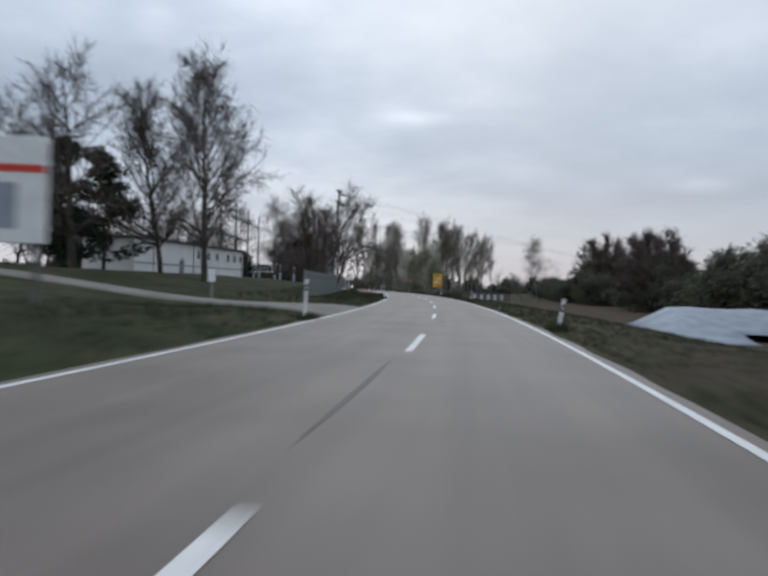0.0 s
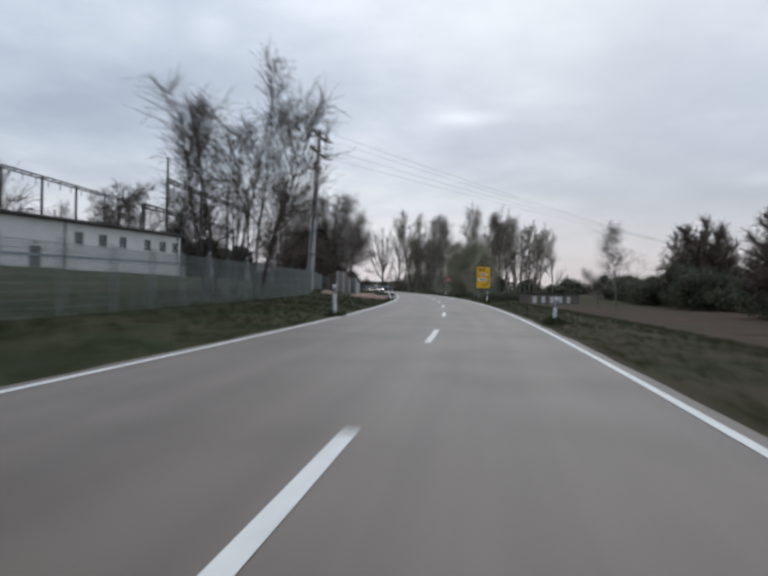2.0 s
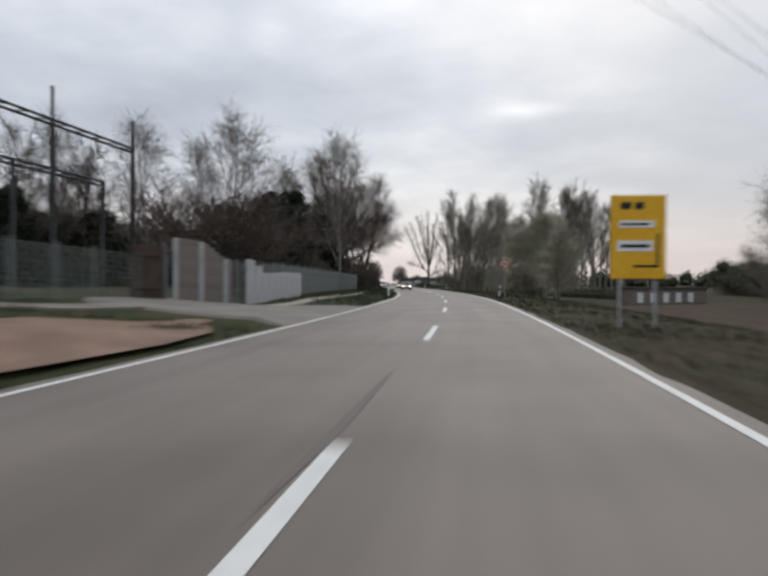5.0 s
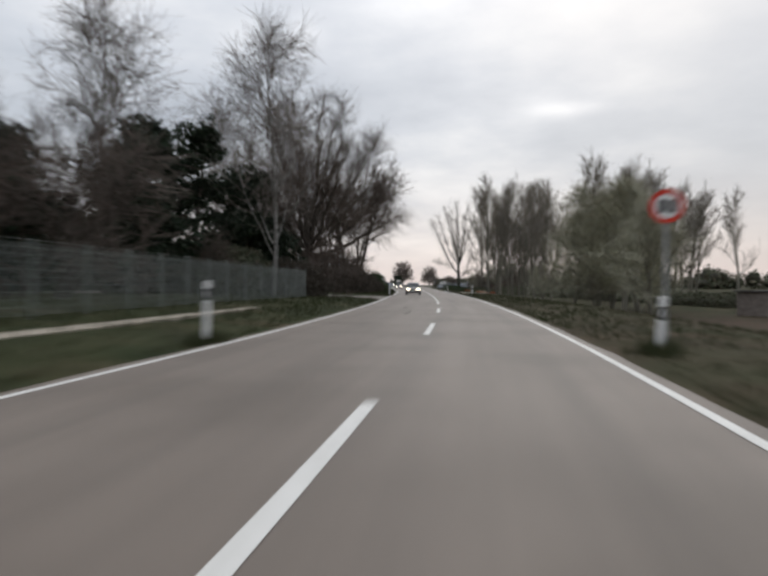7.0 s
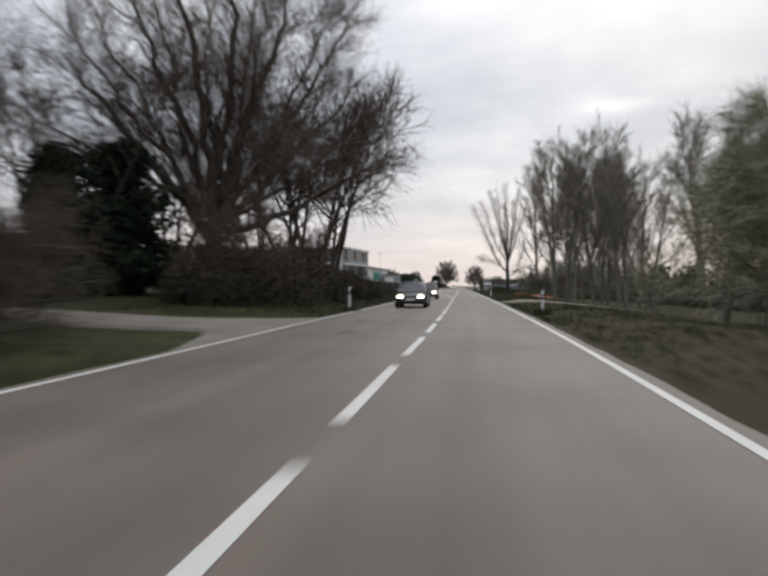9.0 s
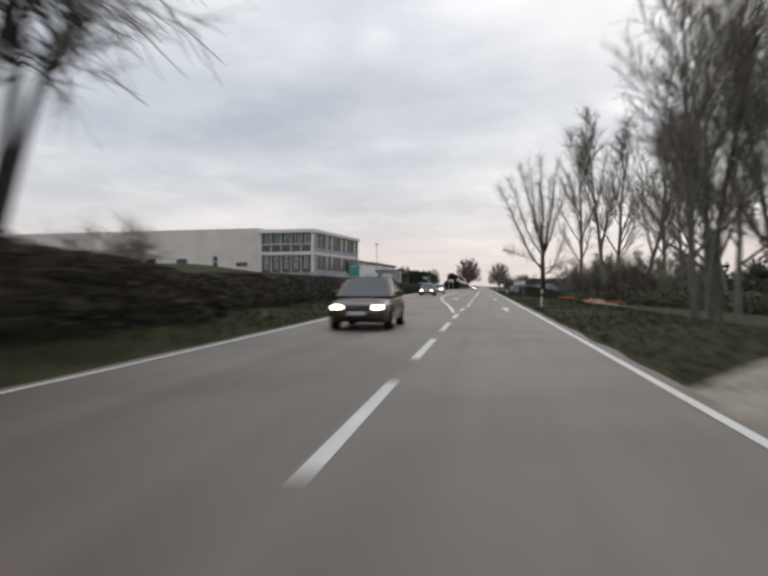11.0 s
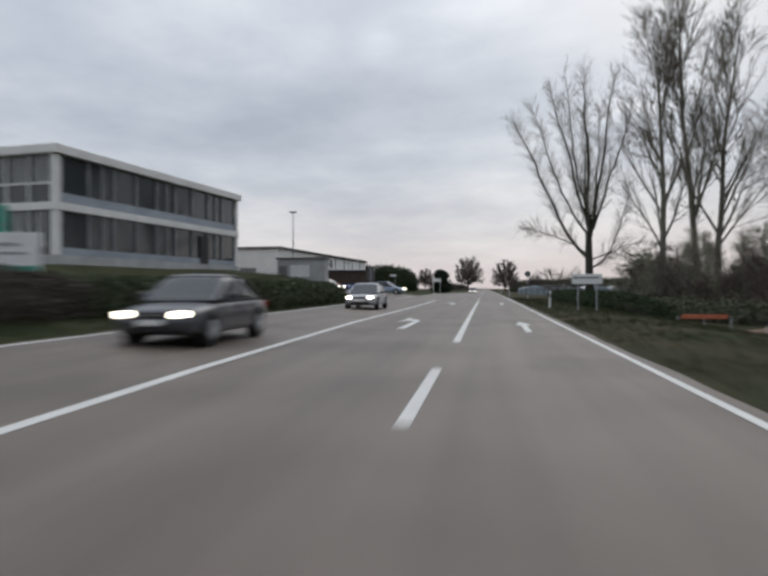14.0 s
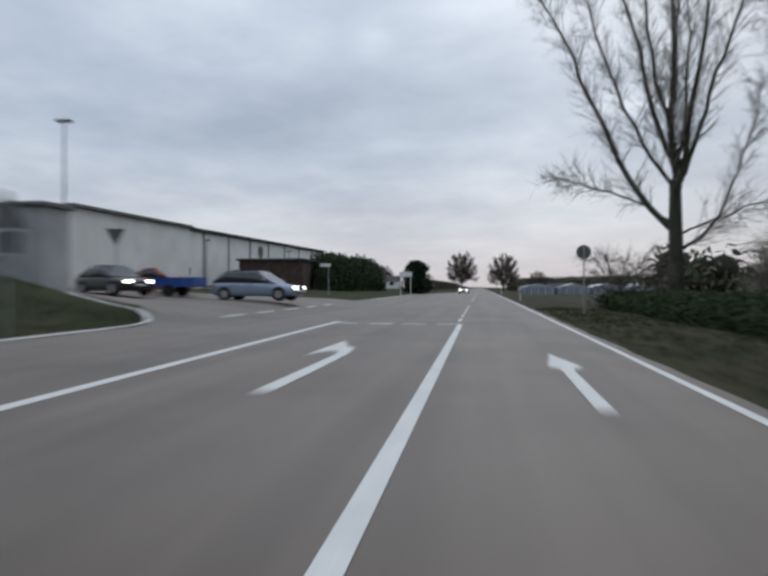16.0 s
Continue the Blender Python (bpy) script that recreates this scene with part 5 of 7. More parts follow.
sg = round_sign(stand(150.7, 3.75, 0), "round speed sign with a red rim on a steel post", M_RED, M_WHITE, 2.75, 0.34)
bm = bmesh.new()
for a, b in ((-0.16, -0.02), (0.03, 0.17)):
    box(a, b, -0.084, -0.079, 2.62, 2.88, bm=bm)
part("figure_bars", bm, M_BLACK, sg)
round_sign(stand(361.6, 4.45, 180), "round sign seen from its grey back", M_STEEL_DARK, M_STEEL_DARK, 2.75, 0.32)

# small white notice on a post on the bank
board_sign("notice_sign", "small white notice on a post on the grass bank", stand(39, -14.5, 0), 0.45, 1.0, 1.75, M_WHITE, (0,))
# advertising hoarding at the start
hb = thing("hoarding", "white advertising hoarding with a red stripe on posts", "billboard", stand(17.5, -12.5, 12, 0.6))
part("panel", box(-3.6, 0.6, -0.06, 0.06, 1.2, 4.2, 0.02), M_WHITE, hb)
part("stripe", box(-3.55, 0.55, -0.075, -0.065, 3.2, 3.42), M_RED, hb, "red stripe")
part("picture_field", box(-3.2, -0.2, -0.075, -0.065, 1.6, 2.9), M_GREY_CLAD, hb, "pale grey picture field")
for x in (-3.2, -1.5, 0.3):
    part("post", box(x - 0.07, x + 0.07, 0.065, 0.2, -1.0, 4.1), M_STEEL_DARK, hb)

# yield sign, lamp post and white direction sign at the junction
yd = thing("yield_sign", "triangular yield sign seen from its grey back", "road sign", pose(14.9, 358.7, gz(*[float(v[0]) for v in along(14.9, 358.7)]), 0, 0, 0))
part("post", cyl(0.035, 0.035, -0.3, 3.35, 10), M_STEEL, yd)
bm = bmesh.new()
tri_v = [(-0.5, 3.35), (0.5, 3.35), (0.0, 2.5)]
a_ = [bm.verts.new((x, -0.05, z)) for x, z in tri_v]
b_ = [bm.verts.new((x, -0.08, z)) for x, z in tri_v]
bm.faces.new(a_), bm.faces.new(b_[::-1])
for k in range(3):
    bm.faces.new((a_[k], b_[k], b_[(k + 1) % 3], a_[(k + 1) % 3]))
part("plate", bm, M_STEEL_DARK, yd)


# warning sign on the grass corner, turned to the traffic that comes the other way
ws = thing("warning_sign", "triangular warning sign with a plate below seen from behind", "road sign", stand(343.4, -9.6))
part("post", cyl(0.035, 0.035, -0.3, 3.05, 10), M_STEEL, ws)
bm = bmesh.new()
tri_v = [(-0.45, 2.25), (0.45, 2.25), (0.0, 3.05)]
a_ = [bm.verts.new((x, 0.05, z)) for x, z in tri_v]
b_ = [bm.verts.new((x, 0.08, z)) for x, z in tri_v]
bm.faces.new(a_), bm.faces.new(b_[::-1])
for k in range(3):
    bm.faces.new((a_[k], b_[k], b_[(k + 1) % 3], a_[(k + 1) % 3]))
part("plate", bm, M_STEEL_DARK, ws)
part("lower_plate", box(-0.32, 0.32, 0.05, 0.07, 1.75, 2.2, 0.008), M_STEEL_DARK, ws)


def lamp_post(m, h, label):
    ob = thing("street_lamp", label, "street lamp", m)
    part("pole", cyl(0.09, 0.05, -0.3, h, 10), M_STEEL, ob)
    part("lamp_head", box(-0.45, 0.45, -0.16, 0.16, h, h + 0.16, 0.05), M_STEEL_DARK, ob)
    return ob


x_, y_ = 10.3, 361.4
lamp_post(put(x_, y_), 9.2, "tall grey street lamp with a flat head")
for s, u in ((410, -34), (436, -31), (455, -28)):
    lamp_post(stand(s, u), 6.0, "grey yard lamp by the white hall")
board_sign("direction_sign", "white direction sign on two posts across the junction", stand(409.5, -8.9, 0), 1.5, 2.3, 2.9, M_WHITE, (-0.6, 0.6), legs=M_WHITE)
board_sign("direction_sign", "white direction sign on a grey post across the junction", stand(392, -14.5, 10), 1.0, 2.6, 2.9, M_WHITE, (0.3,))
# green and white company boards in front of the office
board_sign("company_board", "white company board with a green foot and dark bars", pose(19.7, 302.9, 0, 0, 0, 12) @ pose(-0.9, 0, gz(306, -13)), 1.6, 1.15, 2.35, M_WHITE, (-0.6, 0.6), bars=((-0.6, 0.2, 1.95, 2.05, M_STEEL), (-0.6, 0.4, 1.7, 1.78, M_STEEL), (-0.78, 0.78, 1.18, 1.36, M_GREENSIGN)), category="sign")
board_sign("company_board", "dark green company board with pale bars", pose(16.2, 304.9, 0, 0, 0, 12) @ pose(0, 0, gz(308, -16.5)), 1.35, 1.4, 2.95, M_GREENSIGN, (-0.5, 0.5), bars=((-0.5, 0.25, 2.6, 2.7, M_WHITE), (-0.5, 0.45, 2.25, 2.35, M_FLEECE)), category="sign")
# red barrier boards by the rubble heap
for s, u, tr in ((331.5, 13.2, -8), (325.0, 15.8, -35), (319.0, 18.2, 10)):
    board_sign("barrier_board", "low orange-red barrier strip round the soil heap", stand(s, u, tr), 2.6, 0.45, 0.72, M_ORANGE, (-1.5, 0.0, 1.5), category="barrier")

# ---------------------------------------------------------------- fences
def fence_panel_mesh(length, height):
    verts, faces = [], []

    def stick(a, b, r):
        o = len(verts)
        a, b = Vector(a), Vector(b)
        d = (b - a).normalized()
        e = d.cross(Vector((0, 1, 0))).normalized() * r
        for p in (a, b):
            for q in (e, Vector((0, r, 0)), -e, Vector((0, -r, 0))):
                verts.append(tuple(p + q))
        for k in range(4):
            faces.append((o + k, o + (k + 1) % 4, o + 4 + (k + 1) % 4, o + 4 + k))

    n = int(length / 0.055)
    for k in range(n + 1):
        x = length * k / n
        stick((x, 0, 0.05), (x, 0, height), 0.005)
    for k in range(int(height / 0.2) + 1):
        stick((0, 0.012, 0.08 + 0.2 * k), (length, 0.012, 0.08 + 0.2 * k), 0.0045)
    return mesh_from(verts, faces, "wire_panel")


def fence(label, pts, height, post_mat, post_w, bay=2.5):
    ob = thing("wire_fence", label, "fence")
    out, _ = fine(pts, [1] * len(pts), bay)
    me = fence_panel_mesh(bay, height)
    me.materials.append(M_FENCE)
    bm = box(-post_w / 2, post_w / 2, -post_w / 2, post_w / 2, -0.4, height + 0.12, 0.01)
    pm = bpy.data.meshes.new("post")
    bm.to_mesh(pm)
    bm.free()
    pm.materials.append(post_mat)
    P = []
    for s, u in out:
        x, y = spot(s, u)
        P.append(Vector((x, y, gz(s, u))))
    for k, p in enumerate(P):
        q = new("post", pm)
        q.parent = ob
        d = P[min(k + 1, len(P) - 1)] - P[max(k - 1, 0)]
        q.matrix_basis = Matrix.Translation(p) @ Matrix.Rotation(math.atan2(d.y, d.x), 4, "Z")
        if k + 1 < len(P):
            e = P[k + 1] - p
            w = new("wire_panel", me)
            w.parent = ob
            tagged(w, kind="stuff")
            w.matrix_basis = Matrix.Translation(p) @ Matrix.Rotation(math.atan2(e.y, e.x), 4, "Z") @ Matrix.Rotation(-math.atan2(e.z, e.to_2d().length), 4, "Y") @ Matrix.Diagonal((e.length / bay, 1, 1, 1))
    return ob


fence("grey-green wire fence on slim steel posts along the substation", [(45, -10.0), (66, -10.6), (80, -11), (92, -11.4), (108, -14), (121, -14.5), (124.6, -13.2)], 1.9, M_FENCE, 0.07)
fence("long grey-green wire fence on slim steel posts beside the verge", [(128, -11.2), (148, -11.6), (170, -12), (186, -11.1)], 2.0, M_FENCE, 0.07)

# ---------------------------------------------------------------- substation
def wall_box(name, parent, x0, x1, y0, y1, z0, z1, mat, label=""):
    return part(name, box(x0, x1, y0, y1, z0, z1), mat, parent, label)


def pierced_wall(x0, x1, z0, z1, y, depth, holes):
    """A wall in the plane y (outer face), depth thick behind it, with rectangular holes (x0, x1, z0, z1)."""
    xs = sorted({x0, x1, *[h[0] for h in holes], *[h[1] for h in holes]})
    zs = sorted({z0, z1, *[h[2] for h in holes], *[h[3] for h in holes]})
    bm = bmesh.new()
    for a, b in zip(xs, xs[1:]):
        for c, d in zip(zs, zs[1:]):
            mx, mz = (a + b) / 2, (c + d) / 2
            if any(h[0] < mx < h[1] and h[2] < mz < h[3] for h in holes):
                continue
            box(a, b, y, y + depth, c, d, bm=bm)
    bmesh.ops.remove_doubles(bm, verts=bm.verts, dist=1e-4)
    return bm


# switch house: the long wall faces the road; its near end is nearer the start
cx0, cy0 = spot(109.5, -28.2)
dx0, dy0 = spot(78.6, -35.3)
ang = math.degrees(math.atan2(cy0 - dy0, cx0 - dx0))
L_SUB = math.hypot(cx0 - dx0, cy0 - dy0)
sub = thing("switch_house", "long low white-rendered switch house with small windows", "building", pose(dx0, dy0, 1.35, 0, 0, ang))
wins = [L_SUB - f - 0.5 for f in (0.9, 3.0, 5.4, 9.0, 11.7, 14.6)]
holes = [(w, w + 1.0, 3.0, 4.0) for w in wins] + [(10.4, 11.6, 0.25, 2.55)]
part("front_wall", pierced_wall(0, L_SUB, -0.5, 4.75, 0, 0.3, holes), M_WHITE_WALL, sub)
wall_box("end_wall", sub, L_SUB - 0.3, L_SUB, 0.303, 7.0, -0.5, 4.75, M_WHITE_WALL)
wall_box("end_wall", sub, 0, 0.3, 0.303, 7.0, -0.5, 4.75, M_WHITE_WALL)
wall_box("back_wall", sub, 0.303, L_SUB - 0.303, 6.7, 7.0, -0.5, 4.75, M_WHITE_WALL)
part("roof", box(-0.35, L_SUB + 0.35, -0.4, 7.4, 4.753, 4.98, 0.03), M_ROOF, sub, "flat dark felt roof")
part("plinth_band", box(0.05, L_SUB - 0.05, -0.03, -0.003, 1.75, 1.95), M_GREY_CLAD, sub, "grey painted band along the wall")
for w in wins:
    wnd = part("window", box(w + 0.003, w + 0.997, 0.14, 0.18, 3.003, 3.997), M_WINDOW, sub)
    part("frame", box(w + 0.47, w + 0.53, 0.10, 0.137, 3.01, 3.99), M_WHITE, wnd)
    part("sill", box(w - 0.05, w + 1.05, -0.09, -0.003, 2.93, 2.998), M_CONCRETE, wnd)
part("door", box(10.403, 11.597, 0.12, 0.17, 0.253, 2.547), M_DOOR, sub, "grey steel door")
for x in (4.0, 14.0, L_SUB - 0.6):
    part("downpipe", cyl(0.05, 0.05, -0.3, 4.74, 8, x, -0.09), M_STEEL_DARK, sub)
part("door_lamp", box(10.85, 11.15, -0.09, -0.003, 2.7, 2.85, 0.02), M_STEEL_DARK, sub)


def gantry(label, a, b, height, bays, strings=True, beam_z=None):
    """Steel gantry: tall posts joined by a lattice beam with hanging insulators."""
    ob = thing("steel_gantry", label, "gantry", group="gantries of the substation")
    A, B = Vector(spot(*a)), Vector(spot(*b))
    zg = gz(*a)
    bz = zg + (beam_z or height * 0.82)
    for k in range(bays + 1):
        p = A.lerp(B, k / bays)
        bm = bmesh.new()
        for ox, oy in ((-0.14, -0.14), (0.14, -0.14), (0.14, 0.14), (-0.14, 0.14)):
            rod(bm, (p.x + ox, p.y + oy, zg - 0.3), (p.x + ox * 0.6, p.y + oy * 0.6, bz + 0.2), 0.085, 4)
        for z in np.arange(zg + 0.8, bz, 0.9):
            rod(bm, (p.x - 0.14, p.y - 0.14, z), (p.x + 0.14, p.y + 0.14, z + 0.5), 0.03, 4)
            rod(bm, (p.x + 0.14, p.y - 0.14, z), (p.x - 0.14, p.y + 0.14, z + 0.5), 0.03, 4)
        part("post", bm, M_GANTRY, ob)
        if strings:
            bm = bmesh.new()
            rod(bm, (p.x, p.y, bz + 0.2), (p.x, p.y, zg + height), 0.13, 6)
            part("spike", bm, M_GANTRY, ob)
    bm = bmesh.new()
    for oz in (-0.22, 0.22):
        rod(bm, (A.x, A.y, bz + oz), (B.x, B.y, bz + oz), 0.12, 5)
    n = bays * 5
    for k in range(n):
        p, q = A.lerp(B, k / n), A.lerp(B, (k + 1) / n)
        rod(bm, (p.x, p.y, bz - 0.22), (q.x, q.y, bz + 0.22), 0.06, 4)
    part("beam", bm, M_GANTRY, ob)
    for k in range(bays * 3):
        p = A.lerp(B, (k + 0.5) / (bays * 3))
        bm = bmesh.new()
        for j in range(5):
            cyl(0.10, 0.06, bz - 0.45 - 0.18 * j, bz - 0.32 - 0.18 * j, 8, p.x, p.y, bm=bm)
        rod(bm, (p.x, p.y, bz - 0.22), (p.x, p.y, bz - 1.3), 0.025, 5)
        part("insulator", bm, M_INSUL, ob, "brown ribbed insulator string")
    return ob


gantry("tall weathered steel gantry with hanging insulators behind the switch house", (134, -61.8), (178, -57.7), 17.5, 4, False, 16.5)
gantry("weathered steel gantry with tall spikes in the substation yard", (123.3, -34.5), (160.6, -31.3), 16.0, 3, True, 13.1)
gantry("weathered steel gantry with a low beam in the substation yard", (121.5, -36.8), (159, -33.6), 10.5, 3, False, 9.6)
for k, (s, u) in enumerate(((113, -26), (118, -23), (123, -21), (116, -30), (128, -25), (121, -28))):
    ob = thing("switchgear", "grey outdoor switchgear column on a steel stand", "switchgear", stand(s, u, 20 * k), group="switchgear columns")
    part("stand", box(-0.2, 0.2, -0.2, 0.2, -0.3, 1.9, 0.02), M_STEEL, ob)
    bm = bmesh.new()
    for j in range(8):
        cyl(0.17, 0.10, 1.9 + 0.14 * j, 2.02 + 0.14 * j, 10, bm=bm)
    part("insulator", bm, M_INSUL, ob)
    part("cap", cyl(0.12, 0.12, 3.02, 3.3, 10), M_STEEL, ob)

# power pole with three crossarms
pole = thing("power_pole", "tall grey power pole with crossarms and insulators", "power pole", stand(102.5, -13.25) @ pose(0, 0, 0, 0, 2.5, 0) @ pose(0, 0, 0, 0, 0, 84))
part("mast", cyl(0.36, 0.17, -0.5, 15.2, 14), M_CONCRETE, pole, "tapered grey concrete mast")
bm = bmesh.new()
rod(bm, (-0.75, 0, -0.4), (-0.26, 0, 9.5), 0.10, 8)
part("strut", bm, M_STEEL_DARK, pole, "dark leaning side strut")
for z, w in ((14.6, 2.5), (13.0, 2.9)):
    arm = part("crossarm", box(-w, w, -0.09, 0.09, z, z + 0.2, 0.02), M_STEEL_DARK, pole)
    for x in (-w + 0.1, -w * 0.45, w * 0.45, w - 0.1):
        bm = bmesh.new()
        rod(bm, (x, 0, z + 0.02), (x + 0.1, -0.75, z + 0.08), 0.05, 6)
        for j in range(5):
            rod(bm, (x + 0.02 + 0.016 * j, -0.2 - 0.12 * j, z + 0.04), (x + 0.03 + 0.016 * j, -0.25 - 0.12 * j, z + 0.045), 0.10, 8)
        part("insulator", bm, M_INSUL, arm)
arm = part("crossarm", box(-1.3, 1.3, -0.07, 0.07, 11.3, 11.45, 0.02), M_STEEL_DARK, pole)
for x in (-1.25, -0.85, -0.45, 0.45, 0.85, 1.25):
    bm = cyl(0.05, 0.05, 11.45, 11.75, 8, x)
    cyl(0.11, 0.07, 11.72, 11.86, 8, x, bm=bm)
    cyl(0.11, 0.07, 11.9, 12.02, 8, x, bm=bm)
    part("insulator", bm, M_INSUL, arm)
# wires from the pole across the road
for k, (x, z) in enumerate(((-2.4, 14.7), (2.4, 14.7), (-2.8, 13.1), (2.8, 13.1))):
    p0 = pole.matrix_basis @ Vector((x, -0.7, z))
    p1 = Vector((232 + 4 * k, 297 - 6 * k, 12 + z * 0.1))
    pts = []
    for j in range(25):
        f = j / 24
        q = p0.lerp(p1, f)
        q.z -= 4.6 * 4 * f * (1 - f)
        pts.append((q, 0.011))
    ob = link_mesh("overhead_wire", mesh_from(*tubes([pts], 5), "overhead_wire"), M_STEEL_DARK)
    tagged(ob, "thin dark overhead power wire crossing the road", "power line", "", "")

# boarded and walled yard entrance past the pole
yw = thing("board_screen", "weathered grey-brown board screen sloping down to the fence", "fence")
for k in range(12):
    f = (k + 0.5) / 12
    (x0, y0), (x1, y1) = spot(124.8, -13.0), spot(127.8, -11.3)
    hgt = 2.8 - 0.75 * smooth01((f - 0.45) / 0.5) + 0.03 * math.sin(k * 7.0)
    b = part("board", box(-0.135, 0.135, -0.02, 0.02, -0.5, float(hgt), 0.008), M_BRICK if k % 5 else M_CONCRETE, yw)
    b.matrix_basis = pose(x0 + (x1 - x0) * f, y0 + (y1 - y0) * f, gz(124.8 + 3 * f, -13.0 + 1.7 * f), 0, 0, math.degrees(math.atan2(y1 - y0, x1 - x0)))
for f in (0.05, 0.5, 0.95):
    b = part("post", box(-0.05, 0.05, 0.025, 0.125, -0.5, 2.1, 0.01), M_STEEL_DARK, yw)
    b.matrix_basis = pose(x0 + (x1 - x0) * f, y0 + (y1 - y0) * f, gz(121.8 + 6 * f, -14.7 + 3.4 * f), 0, 0, math.degrees(math.atan2(y1 - y0, x1 - x0)))

low = thing("low_screen", "low pale concrete slab screen beside the yard entrance", "wall")
for k in range(9):
    s0 = 128.2 + 1.35 * k
    (xa, ya), (xb, yb) = spot(s0, -10.75), spot(s0 + 1.33, -10.75)
    top = 1.55 + 0.65 * float(1 - smooth01((k + 0.2) / 2.6))
    b = part("slab", box(0, math.hypot(xb - xa, yb - ya), -0.04, 0.04, -0.4, top, 0.012), M_CONCRETE, low)
    b.matrix_basis = pose(xa, ya, gz(s0, -10.75), 0, 0, math.degrees(math.atan2(yb - ya, xb - xa)))
gate = thing("yard_gate", "reddish-brown timber gate beside the board screen", "gate", stand(124.2, -13.2, 60))
part("panel", box(-1.6, 0, -0.04, 0.04, -0.4, 2.35, 0.015), M_BROWNWOOD, gate)
for z in (0.5, 1.9):
    part("rail", box(-1.55, -0.05, -0.09, -0.043, z, z + 0.14, 0.01), M_BROWNWOOD, gate)
part("post", box(0.01, 0.15, -0.07, 0.07, -0.5, 2.55, 0.01), M_STEEL_DARK, gate)

# sheeted clamp on the low field
def clamp_cover():
    verts, faces = [], []
    n, m = 14, 26
    for i in range(n + 1):
        for j in range(m + 1):
            f = i / n
            s, u = 51 + 17 * f, 16.0 + 50 * j / m + 1.5 * f
            x, y = spot(s, u)
            rise = 2.5 * smooth01(f / 0.66) if f < 0.66 else 2.5 * (1 - smooth01((f - 0.66) / 0.34))
            fold = 0.07 * math.sin(j * 2.4) + 0.05 * noise.noise((s * 0.5, u * 0.5, 1))
            verts.append((x, y, gz(s, u) + 0.04 + rise * float(smooth01(j / 2.0)) + fold * min(1, i / 3, (n - i) / 3, j / 3)))
    for i in range(n):
        for j in range(m):
            if (i, j) in ((1, 4), (2, 4), (0, 4), (1, 13)):
                continue
            o = i * (m + 1) + j
            faces.append((o, o + 1, o + m + 2, o + m + 1))
    ob = link_mesh("clamp_cover", mesh_from(verts, faces, "clamp_cover"), M_FLEECE, smooth=True)
    md = ob.modifiers.new("thickness", "SOLIDIFY")
    md.thickness = 0.03
    tagged(ob, "pale blue-white sheeting over a low field clamp", "field cover")


clamp_cover()

# hut with white doors on the field
hut = thing("field_hut", "low grey-brown field hut with a row of white doors", "hut", put(76.5, 212, 25))
part("wall", box(-9.0, 9.6, 0, 4, -0.6, 2.75), M_BRICK, hut)
part("roof", box(-9.3, 9.9, -0.35, 4.35, 2.753, 2.95, 0.03), M_ROOF, hut)
for k in range(5):
    part("door", box(-8.0 + 3.15 * k, -6.6 + 3.15 * k, -0.05, -0.003, 0.25, 2.0, 0.01), M_WHITE, hut, "white-painted door")

